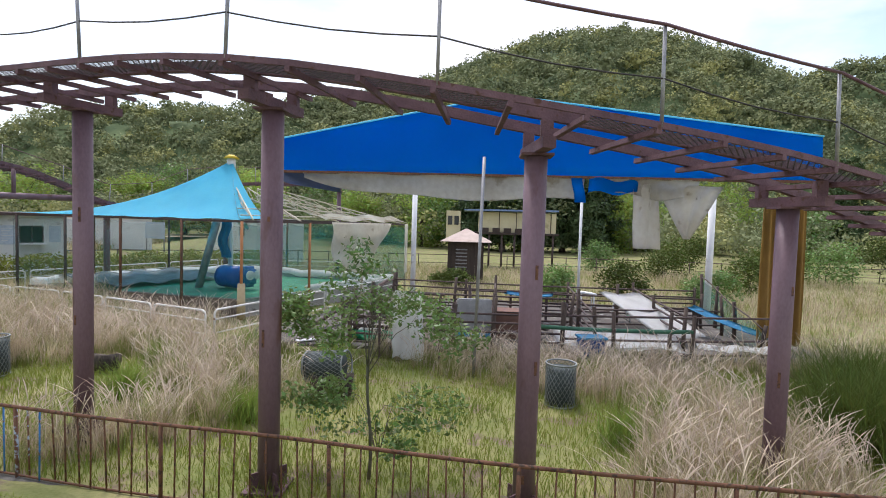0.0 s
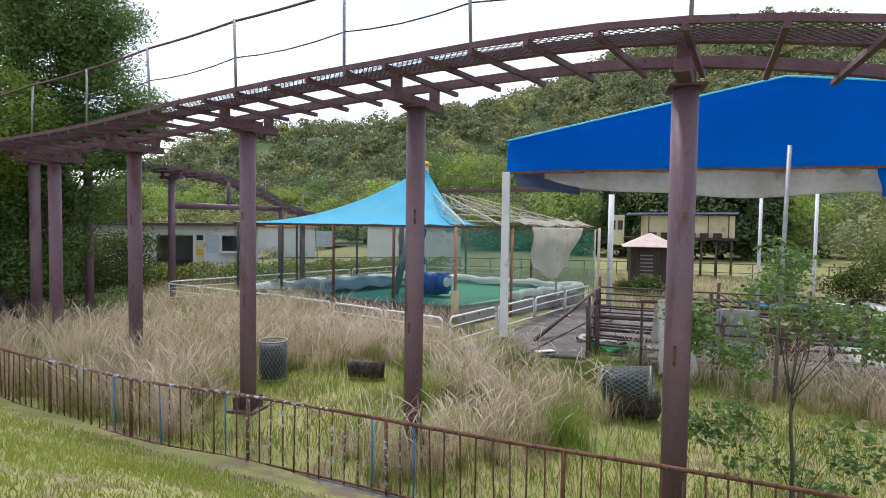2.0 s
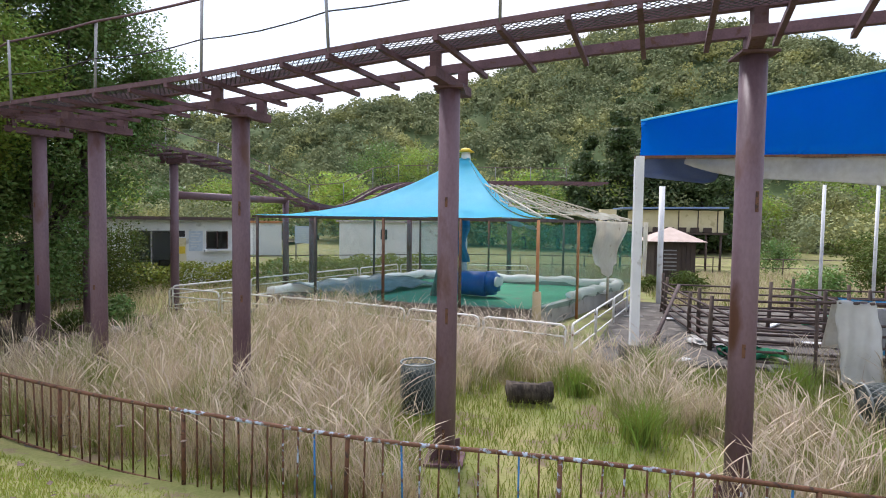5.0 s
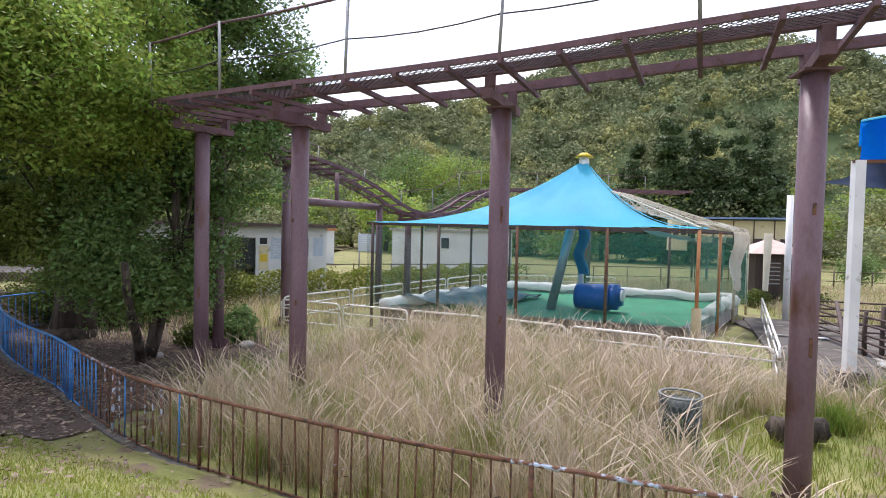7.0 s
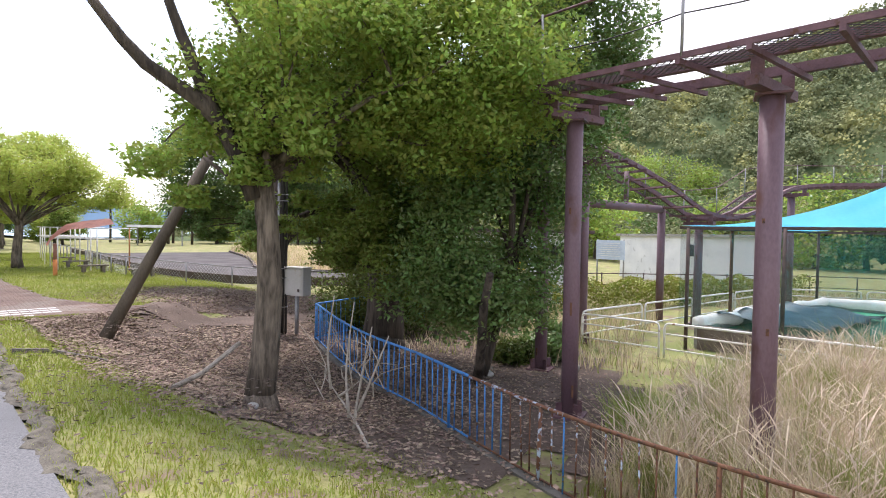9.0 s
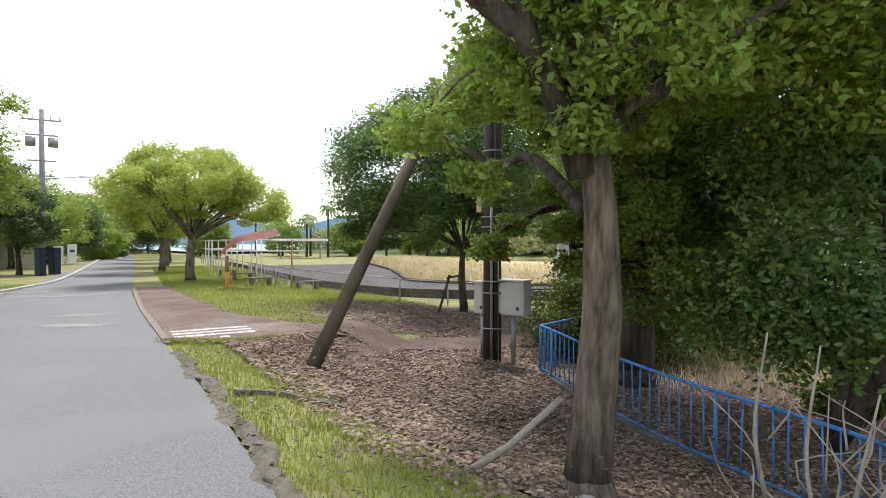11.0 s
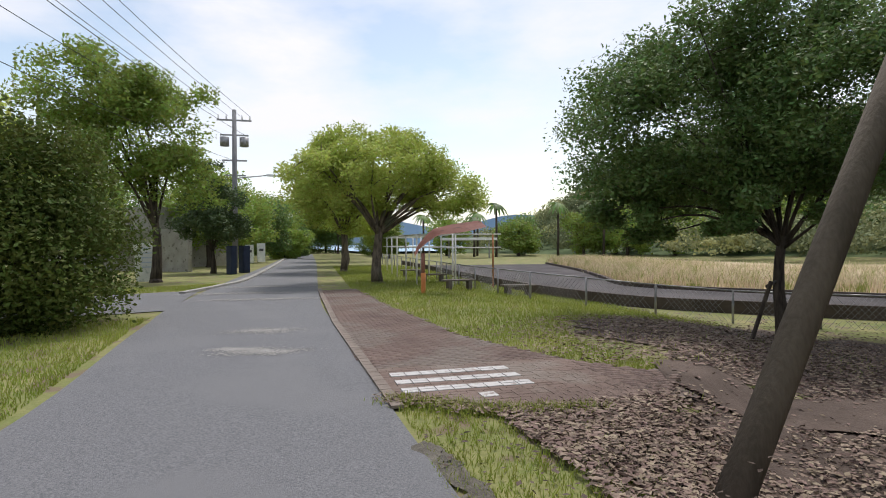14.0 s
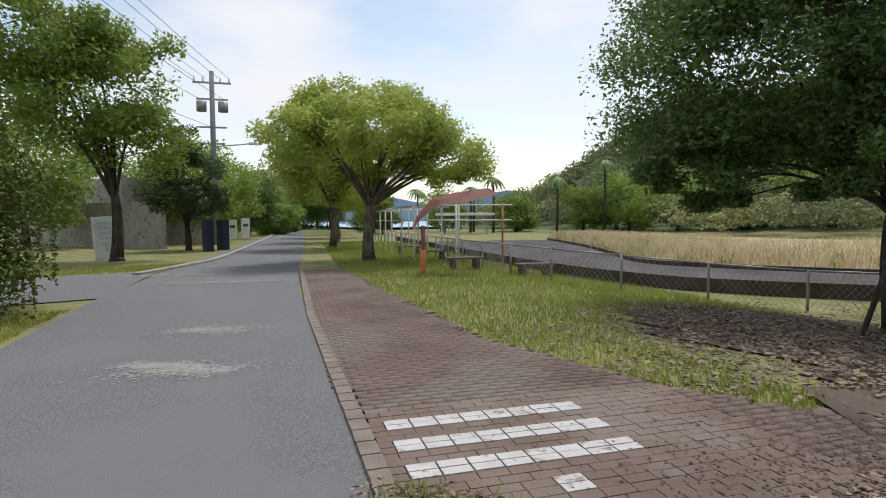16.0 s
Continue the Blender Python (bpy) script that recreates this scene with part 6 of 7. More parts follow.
# bleached dead shrub and a pale fallen branch by the railing
bm = B()
random.seed(9)
o = Vector((-18.03, 8.5, -0.42))
for a, b, c in (((0.3, -0.15, 0), (-0.05, 0.05, 0.22), (-0.55, 0.22, 0.55)), ((0, 0, 0.1), (0.02, 0.06, 0.5), (0.15, 0.12, 1.25)), ((-0.1, 0.05, 0.2), (-0.22, 0.16, 0.75), (-0.15, 0.2, 1.5)), ((-0.45, 0.18, 0.45), (-0.52, 0.2, 0.9), (-0.45, 0.22, 1.55)), ((0.02, 0.05, 0.3), (0.2, 0.1, 0.75), (0.32, 0.2, 1.15)), ((-0.3, 0.12, 0.4), (-0.15, 0.1, 0.5), (0.0, 0.1, 0.62))):
    tube(bm, curve([o + Vector(a), o + Vector(b), o + Vector(c)], 9), 0.019, 6, 0.006, jitter=0.2)
for k in range(16):
    p = o + Vector((random.uniform(-0.55, 0.3), random.uniform(0, 0.25), random.uniform(0.3, 0.95)))
    tube(bm, curve([p, p + Vector((random.gauss(0, 0.09), random.gauss(0, 0.06), 0.22)), p + Vector((random.gauss(0, 0.22), random.gauss(0, 0.1), random.uniform(0.3, 0.6)))], 6), 0.008, 5, 0.003, jitter=0.15)
solid("dead_shrub", bm, M_deadwood, "bleached leafless shrub stems by the railing", "shrub", smooth=True)
bm = B()
tube(bm, [(-20.5, 8.0, -0.12), (-20.3, 8.4, 0.05), (-20.0, 8.75, 0.42)], 0.035, 7, 0.028)
solid("fallen_branch", bm, M_deadwood, "pale branch leaning on the tree trunk", "branch", smooth=True)
for x, y, r in ((-19.75, 8.72, 0.07), (-18.3, 13.22, 0.12), (-17.0, 14.55, 0.15)):
    bm = B()
    bmesh.ops.create_icosphere(bm, subdivisions=2, radius=r, matrix=Matrix.Translation((x, y, land_at(x, y) + r * 0.5)) @ Matrix.Diagonal((1.3, 1, 0.7, 1)))
    for w in bm.verts:
        w.co += Vector((random.gauss(0, r * 0.07), random.gauss(0, r * 0.07), random.gauss(0, r * 0.05)))
    solid("stone", bm, M_concrete, "pale stone lying in leaf litter", "stone", smooth=True)

# ---- utility pole, strut and cabinets ----
px, py = -23.97, 13.8
pz = land_at(px, py)
up_ = thing("utility_pole", (px, py, pz), "dark tarred utility pole with conduits and steel bands", "utility pole")
bm = B()
tube(bm, [(px, py, pz - 0.1), (px, py, 7.4)], 0.14, 16, 0.115)
part("shaft", bm, M_pole, up_, smooth=True)
for dx, dy, r, m, z1 in ((0.17, -0.05, 0.045, M_cable, 7.1), (0.12, -0.13, 0.03, M_steel_grey, 3.4), (0.22, 0.02, 0.03, M_cable, 7.1)):
    bm = B()
    tube(bm, [(px + dx, py + dy, pz), (px + dx, py + dy, z1)], r, 8)
    part("conduit", bm, m, up_, smooth=True)
for z in (0.05, 0.75, 0.98, 2.05, 2.25, 2.6, 2.75, 3.1, 3.55):
    bm = B()
    tube(bm, [(px + 0.05 + 0.215 * math.cos(a), py - 0.02 + 0.17 * math.sin(a), z) for a in np.linspace(0, 6.283, 21)], 0.012, 5)
    part("band", bm, M_steel_grey, up_, smooth=True)
bm = B()
box(bm, (px - 0.2, py - 0.05, 2.5), (0.1, 0.12, 0.3))
part("tag_box", bm, M_tan, up_)
bm = B()
tube(bm, [(-25.02, 10.1, -0.4), (-24.6, 11.5, 2.3), (-24.1, 13.25, 5.6)], 0.125, 14, 0.10, jitter=0.02)
solid("strut_log", bm, M_logpole, "weathered log strut leaning against the utility pole", "strut", smooth=True)
for nm, c, sz in (("meter_cabinet", (-23.52, 13.95, 0.66), (0.62, 0.3, 0.66)), ("meter_cabinet", (-24.24, 13.95, 0.62), (0.22, 0.3, 0.62))):
    cb = thing(nm, (c[0], c[1], pz), "grey steel meter cabinet mounted on a post", "cabinet")
    bm = B()
    box(bm, c, sz)
    bmesh.ops.bevel(bm, geom=bm.edges[:], offset=0.012, segments=2, affect="EDGES")
    part("body", bm, M_cabinet, cb)
    bm = B()
    box(bm, (c[0], c[1] - 0.02, c[2] + sz[2] / 2 + 0.015), (sz[0] + 0.06, sz[1] + 0.06, 0.03))
    part("cap", bm, M_cabinet, cb)
    bm = B()
    box(bm, (c[0] - sz[0] * 0.02, c[1] - sz[1] / 2 - 0.006, c[2]), (sz[0] * 0.86, 0.012, sz[2] * 0.9))
    d_ = part("door", bm, M_cabinet, cb)
    bm = B()
    box(bm, (c[0] + sz[0] * 0.3, c[1] - sz[1] / 2 - 0.02, c[2] - sz[2] * 0.3), (0.05, 0.02, 0.07))
    part("latch", bm, M_dark_pipe, d_)
    bm = B()
    tube(bm, [(c[0], c[1], pz - 0.05), (c[0], c[1], c[2] - sz[2] / 2)], 0.05, 10)
    part("post", bm, M_steel_grey, cb, smooth=True)

# ---- far power pole and its wires ----
qx, qy = -61.57, 17.48
pp = thing("power_pole", (qx, qy, 0), "grey concrete power pole with transformers and crossarms", "utility pole")
bm = B()
tube(bm, [(qx, qy, -0.1), (qx, qy, 10.6)], 0.2, 12, 0.14)
part("shaft", bm, M_cpole, pp, smooth=True)
ax = Vector((0.38, 0.92, 0)).normalized()
c = Vector((qx, qy, 0))
for z, w in ((9.9, 1.1), (8.9, 0.9), (7.2, 0.8), (6.2, 0.7)):
    bm = B()
    beam(bm, c - ax * w + Vector((0, 0, z)), c + ax * w + Vector((0, 0, z)), 0.09, 0.1)
    part("crossarm", bm, M_steel_grey, pp)
for s_ in (-0.62, 0.62):
    bm = B()
    p = c + ax * s_
    tube(bm, [(p.x, p.y, 8.15), (p.x, p.y, 8.75)], 0.3, 12)
    part("transformer", bm, M_steel_grey, pp, smooth=True)
for s_ in (-1, -0.5, 0, 0.5, 1):
    bm = B()
    p = c + ax * s_ * 1.0
    tube(bm, [(p.x, p.y, 9.9), (p.x, p.y, 10.25)], 0.05, 6)
    part("insulator", bm, M_white_paint, pp, smooth=True)
bm = B()
tube(bm, [(qx, qy, 6.0), (qx + 0.8, qy + 1.9, 6.25)], 0.04, 6)
part("lamp_arm", bm, M_steel_grey, pp, smooth=True)
bm = B()
box(bm, (qx + 0.95, qy + 2.2, 6.25), (0.3, 0.7, 0.12))
part("lamp_head", bm, M_white_paint, pp)
for k, (s_, z, dz) in enumerate(((-1.0, 10.2, 0), (-0.4, 10.2, 0.2), (0.4, 10.2, 0.2), (1.0, 10.2, 0), (-0.7, 8.9, -0.4), (0.7, 8.9, -0.4), (0.0, 7.2, -0.6))):
    a = c + ax * s_ + Vector((0, 0, z))
    b = Vector((-12, -9.5, z + dz + 0.2)) + ax * s_
    bm = B()
    tube(bm, [a.lerp(b, t) + Vector((0, 0, -1.1 * math.sin(math.pi * t))) for t in np.linspace(0, 1, 25)], 0.012, 5)
    solid("power_line", bm, M_cable, "black overhead power line above the lane", "cable", "power lines")

# ---- signs and wall beyond the side lane ----
sg = thing("sign_board", (-49.9, 10.3, 0), "leaning white sign board with faded writing beside a tree", "sign")
bm = B()
box(bm, (-49.9, 10.35, 0.75), (0.08, 0.85, 1.75), ry=0, rx=4, rz=20)
part("panel", bm, M_sign, sg)
for k in range(5):
    bm = B()
    box(bm, (-49.84, 10.35 + 0.02 * k, 1.4 - 0.2 * k), (0.03, 0.5, 0.05), rz=20)
    part("text_bar", bm, M_poster, sg)
for x, y, h in ((-66.0, 19.8, 1.4), (-67.5, 21.2, 1.5)):
    s2 = thing("small_sign", (x, y, 0), "small white sign board by the lane", "sign")
    bm = B()
    box(bm, (x, y, h * 0.6), (0.07, 0.75, h), rz=20)
    part("panel", bm, M_sign, s2)
    bm = B()
    box(bm, (x + 0.05, y, h * 0.75), (0.02, 0.4, 0.2), rz=20)
    part("text_bar", bm, M_ink, s2)
M_locker = mat("dark_blue_steel", (0.012, 0.02, 0.05), (0.025, 0.038, 0.08), 3, 0.6)
for x, y, w in ((-53.3, 14.9, 0.5), (-54.4, 15.9, 0.62)):
    lk = thing("steel_locker", (x, y, 0), "tall dark blue steel box standing on the verge", "box", "blue boxes")
    bm = B()
    box(bm, (x, y, 0.74), (0.4, w * 0.75, 1.5), rz=22)
    bmesh.ops.bevel(bm, geom=bm.edges[:], offset=0.02, segments=2, affect="EDGES")
    part("body", bm, M_locker, lk)
    bm = B()
    box(bm, (x + 0.19, y + 0.077, 0.78), (0.03, w * 0.62, 1.3), rz=22)
    part("door", bm, M_locker, lk)
cw = thing("concrete_wall", (-62, 6, 0), "stained grey concrete building with small dark windows", "building", kind="structure")
bm = B()
box(bm, (-63.0, 11.0, 1.2), (0.3, 12.0, 2.6), rz=-62)
part("boundary_wall", bm, M_concrete, cw)
bm = B()
box(bm, (-72.0, 13.0, 2.0), (14.0, 7.0, 4.2), rz=25)
part("house", bm, M_concrete, cw)
for k in range(4):
    bm = B()
    box(bm, (-67.5 - 2.2 * k, 11.6 - 1.0 * k + 0.0, 2.9), (0.6, 0.5, 0.8), rz=25)
    part("window", bm, M_glass, cw)
bm = B()
box(bm, (-44.0, -3.0, 3.0), (6, 9, 6.4), rz=20)
part("pale_house", bm, M_bld, cw)
for k in range(3):
    bm = B()
    box(bm, (-42.2 - 0.6 * k, 1.0, 1.5 + 1.4 * k), (0.8, 0.3, 0.7), rz=20)
    part("window", bm, M_glass, cw)

# ---- shade canopy, white racks and benches on the verge ----
cn = thing("shade_canopy", (-37.5, 16.26, land_at(-37.5, 16.26)), "curved red-brown shade canopy on an orange steel post", "canopy")
bm = B()
tube(bm, [(-37.5, 16.26, -0.35), (-37.5, 16.26, 0.62)], 0.075, 12)
part("post", bm, M_orange, cn, smooth=True)
bm = B()
tube(bm, [(-37.5, 16.26, 0.55), (-37.5, 16.26, 1.25)], 0.06, 12)
part("post", bm, M_canopy, cn, smooth=True)
axw = Vector((0.36, 0.93, 0))
sdw = Vector((-0.93, 0.36, 0))


def wing(u, v):
    w = 0.10 + 0.75 * min(1, u * 1.6) * (1 - 0.45 * u)
    z = 1.2 + 0.62 * min(1.0, u * 3.2) ** 0.6 + 0.38 * u
    return Vector((-37.5, 16.26, z + 0.07 * (1 - abs(2 * v - 1) ** 2) - 0.04)) + axw * (-0.28 + 2.2 * u) + sdw * (v - 0.5) * 2 * w + Vector((0, 0, 0.45 * (v - 0.5) * w))


bm = B()
sheet(bm, wing, 18, 10, 0.12)
part("roof", bm, M_canopy, cn, smooth=True)
for k, (x, y) in enumerate(((-38.9, 18.5), (-40.6, 18.1), (-42.6, 18.9), (-44.9, 19.9), (-47.5, 21.2), (-50.5, 22.7))):
    rk = thing("white_rack", (x, y, land_at(x, y)), "slender white pipe frame standing on the grass", "frame", "white frames")
    z = land_at(x, y) - 0.03
    s_ = Vector((0.45, 1.0, 0)).normalized()
    for q in (0, 1.5):
        bm = B()
        p = Vector((x, y, z)) + s_ * q
        tube(bm, [p, p + Vector((0, 0, 1.95))], 0.032, 8)
        part("upright", bm, M_white_pipe if (k, q) != (0, 1.5) else M_orange_pipe, rk, smooth=True)
    for h in (1.93, 1.45):
        bm = B()
        tube(bm, [Vector((x, y, z + h)) - s_ * 0.2, Vector((x, y, z + h)) + s_ * 1.8], 0.025, 6)
        part("bar", bm, M_white_pipe, rk, smooth=True)
    if k < 5:
        bm = B()
        nx_ = ((-40.6, 18.1), (-42.6, 18.9), (-44.9, 19.9), (-47.5, 21.2), (-50.5, 22.7))[k]
        tube(bm, [(x, y, z + 1.93), (nx_[0], nx_[1], land_at(*nx_) - 0.03 + 1.93)], 0.022, 6)
        part("long_bar", bm, M_white_pipe, rk, smooth=True)
for x, y in ((-37.9, 18.0), (-41.4, 19.4), (-45.0, 20.8), (-36.0, 18.9)):
    z = land_at(x, y)
    bn = thing("bench", (x, y, z), "low weathered grey plank bench on the grass", "bench", "benches")
    for q in (-0.13, 0.0, 0.13):
        bm = B()
        p = Vector((x, y, z + 0.33)) + Vector((0.92, -0.38, 0)) * q
        beam(bm, p - Vector((0.38, 0.92, 0)) * 0.55, p + Vector((0.38, 0.92, 0)) * 0.55, 0.11, 0.05)
        part("plank", bm, M_grey_wood, bn)
    for q in (-0.35, 0.35):
        bm = B()
        p = Vector((x, y, z + 0.14)) + Vector((0.38, 0.92, 0)) * q
        box(bm, p, (0.34, 0.12, 0.34), rz=-22)
        part("leg", bm, M_grey_wood, bn)
# stake of the young tree
bm = B()
tube(bm, [(-28.25, 17.5, -0.55), (-27.95, 17.75, 0.78)], 0.04, 7)
tube(bm, [(-28.0, 17.7, 0.68), (-28.3, 18.85, 0.72)], 0.035, 7)
solid("tree_stake", bm, M_bark_dk, "dark wooden stake propping the young tree", "stake")

# ---- go-kart field behind chain-link ----
CF = [(-66, 31), (-56, 26.6), (-48, 23.0), (-42, 20.4), (-38, 18.9), (-35.0, 18.2), (-33.6, 18.35), (-31.95, 19.2), (-30.3, 19.95), (-28.4, 20.8), (-26.3, 21.9), (-23.5, 23.4)]
cf = thing("chain_link_fence", (-35, 18.2, -0.45), "low grey chain-link fence round the kart track", "fence", kind="structure")
pts = curve([(x, y, 0) for x, y in CF], 400)
tot = sum((b - a).length for a, b in zip(pts, pts[1:]))
n = int(tot / 1.75)
pts = curve([(x, y, 0) for x, y in CF], n + 1)
for p in pts:
    p.z = land_at(p.x, p.y)
for a in pts:
    bm = B()
    tube(bm, [a + Vector((0, 0, -0.05)), a + Vector((0, 0, 0.82))], 0.03, 8)
    part("post", bm, M_steel_grey, cf, smooth=True)
for a, b in zip(pts, pts[1:]):
    bm = B()
    tube(bm, [a + Vector((0, 0, 0.8)), b + Vector((0, 0, 0.8))], 0.02, 6)
    part("top_rail", bm, M_steel_grey, cf, smooth=True)
bm = B()
for a, b in zip(pts, pts[1:]):
    if a.x < -44:
        continue
    for k in range(14):
        for s_ in (0, 1):
            t0, t1 = k / 14, (k + 5) / 14
            if t1 > 1:
                continue
            p, q = a.lerp(b, t0), a.lerp(b, t1)
            za, zb = (0.03, 0.78) if s_ else (0.78, 0.03)
            beam(bm, p + Vector((0, 0, za)), q + Vector((0, 0, zb)), 0.006, 0.006)
ob = part("wire_mesh", bm, M_steel_grey, cf)
ob["kind"] = "stuff"
# track bed, low brown walls and the straw mound
bm = B()
wall_line = curve([(-66, 33.5, 0), (-52, 27.2, 0), (-44, 23.6, 0), (-38.5, 21.2, 0), (-35.5, 20.6, 0), (-32, 21.8, 0), (-28, 23.6, 0), (-22, 26.5, 0)], 60)
for a, b in zip(wall_line, wall_line[1:]):
    za, zb = land_at(a.x, a.y) + 0.15, land_at(b.x, b.y) + 0.15
    beam(bm, (a.x, a.y, za), (b.x, b.y, zb), 0.16, 0.42)
solid("track_wall", bm, M_wall_brown, "low dark brown wall edging the kart track", "wall", kind="structure")
inner_l = curve([(-66, 34.5, 0), (-52, 28.2, 0), (-44, 24.4, 0), (-38.5, 22.0, 0), (-35.5, 21.4, 0), (-32, 22.6, 0), (-26, 26.0, 0)], 60)
outer_l = curve([(-60, 46, 0), (-49.5, 38, 0), (-43.0, 32.2, 0), (-39.0, 28.6, 0), (-35.6, 28.4, 0), (-31.5, 29.6, 0), (-25, 32.0, 0)], 60)
v = np.array([[a.lerp(b, j / 6) for j in range(7)] for a, b in zip(inner_l, outer_l)]).reshape(-1, 3)
v[:, 2] = land(v[:, 0], v[:, 1]) + 0.03
raw("track_bed", v, grid_faces(60, 7), M_track, "grey asphalt kart track curving round the mound", "track", "structure")
bm = B()
for a, b in zip(outer_l, outer_l[1:]):
    beam(bm, (a.x, a.y, land_at(a.x, a.y) + 0.08), (b.x, b.y, land_at(b.x, b.y) + 0.08), 0.2, 0.22)
solid("track_kerb", bm, M_wall_brown, "dark kerb round the grass mound", "kerb", kind="structure")
v = []
for i in range(60):
    a = outer_l[i]
    for j in range(14):
        t = j / 13
        q = Vector((a.x, a.y, 0)) + Vector((-6, 36, 0)) * t * (0.5 + 0.6 * i / 59)
        v.append((q.x, q.y, land_at(q.x, q.y) + 0.05 + 0.45 * math.sin(math.pi * min(1, t * 1.4)) * float(smooth01(t * 6))))
raw("straw_mound", np.array(v), grid_faces(60, 14), M_grass_far, "pale dry grass mound inside the kart track", "mound", "structure")
# low kart building and far hut
kb = thing("kart_building", (-27.3, 39.9, -0.5), "low white building with rust stained roof edge", "building")
bm = B()
box(bm, (-27.3, 39.9, 0.55), (6.0, 3.2, 2.4), rz=42)
part("wall", bm, M_bld, kb)
bm = B()
box(bm, (-27.3, 39.9, 1.82), (6.3, 3.5, 0.16), rz=42)
part("roof", bm, M_orange_pipe, kb)
fr = Vector((0.743, 0.669, 0))
fd = Vector((0.669, -0.743, 0))
fo = Vector((-28.3, 37.4, 0))
for a in (-1.7, 0.0, 1.7):
    bm = B()
    p = fo + fr * a + fd * 0.9
    tube(bm, [(p.x, p.y, -0.5), (p.x, p.y, 1.2)], 0.05, 6)
    part("frame_post", bm, M_white_pipe, kb, smooth=True)
for a in (-1.7, -0.85, 0.0, 0.85, 1.7):
    bm = B()
    beam(bm, fo + fr * a + fd * 0.95 + Vector((0, 0, 1.2)), fo + fr * a - fd * 0.6 + Vector((0, 0, 1.35)), 0.06, 0.05)
    part("frame_bar", bm, M_white_pipe, kb)
for q in (0.9, 0.1, -0.6):
    bm = B()
    beam(bm, fo - fr * 1.8 + fd * q + Vector((0, 0, 1.29 - 0.1 * q)), fo + fr * 1.8 + fd * q + Vector((0, 0, 1.29 - 0.1 * q)), 0.06, 0.05)
    part("frame_bar", bm, M_white_pipe, kb)
hb = thing("white_roof_pavilion", (-84, 55, -0.4), "white roofed pavilion on thin posts", "pavilion")
bm = B()
box(bm, (-84, 56, 2.2), (7, 4, 0.35), rz=25)
part("roof", bm, M_white_paint, hb)
for dx in (-3, 3):
    bm = B()
    tube(bm, [(-84 + dx, 56 + dx * 0.4, -0.5), (-84 + dx, 56 + dx * 0.4, 2.1)], 0.1, 6)
    part("post", bm, M_steel_grey, hb)

# ---- grass ----
def blades(rng, x, y, h, w, lean, bend=0.5):
    """Bent tapered blades rooted at x, y."""
    n = len(x)
    z = land(x, y) - 0.01
    a = rng.uniform(0, 2 * np.pi, n)
    la = rng.uniform(0, 2 * np.pi, n)
    dx, dy = np.cos(la) * lean * h, np.sin(la) * lean * h
    wx, wy = np.cos(a) * w / 2, np.sin(a) * w / 2
    m, t = 0.55, 1.0
    v = np.stack([
        np.stack([x - wx, y - wy, z], -1), np.stack([x + wx, y + wy, z], -1),
        np.stack([x + wx * 0.75 + dx * 0.35, y + wy * 0.75 + dy * 0.35, z + h * m], -1), np.stack([x - wx * 0.75 + dx * 0.35, y - wy * 0.75 + dy * 0.35, z + h * m], -1),
        np.stack([x + dx + wx * 0.12, y + dy + wy * 0.12, z + h * np.sqrt(np.clip(1 - (lean * bend) ** 2, 0.1, 1))], -1), np.stack([x + dx - wx * 0.12, y + dy - wy * 0.12, z + h * np.sqrt(np.clip(1 - (lean * bend) ** 2, 0.1, 1))], -1)], 1).reshape(-1, 3)
    k = np.arange(n)[:, None] * 6
    f = np.concatenate([k + np.array([[0, 1, 2, 3]]), k + np.array([[3, 2, 4, 5]])], 0)
    return v, f


def fence_y(x):
    xs = np.array([p[0] for p in FENCE][::-1])
    ys = np.array([p[1] for p in FENCE][::-1])
    return np.interp(x, xs, ys)


def wave(x, y, s, k):
    return 0.5 + 0.25 * np.sin(x * s + 1.7 * np.sin(y * s * 0.7 + k) + k) + 0.25 * np.sin(y * s * 1.3 + 1.3 * np.sin(x * s * 0.9 - k))


rng = np.random.default_rng(77)
# short green grass inside the railing
n = 150000
x, y = rng.uniform(-17.5, 9.5, n), rng.uniform(5.2, 15.5, n)
dry = wave(x, y, 0.75, 0.3) + 0.35 * smooth01((-7.5 - x) / 3) + 0.15 * smooth01((y - 9.5) / 3) - 0.30 * smooth01((9.0 - y) / 1.5) * smooth01((x + 9) / 2)
keep = (y > fence_y(x) + 0.03) & ((y < 13.2) | (x < -6.3)) & (rng.uniform(size=n) > dry * 0.65) & (x > -15.8 + 0.4 * (y - 9))
x, y = x[keep], y[keep]
h = rng.uniform(0.05, 0.2, len(x)) * (0.7 + 0.9 * wave(x, y, 2.2, 1.0))
v, f = blades(rng, x, y, h, 0.011, rng.uniform(0.1, 0.8, len(x)))
raw("green_grass", v, f, M_grass_green, "short green grass between weeds", "grass")
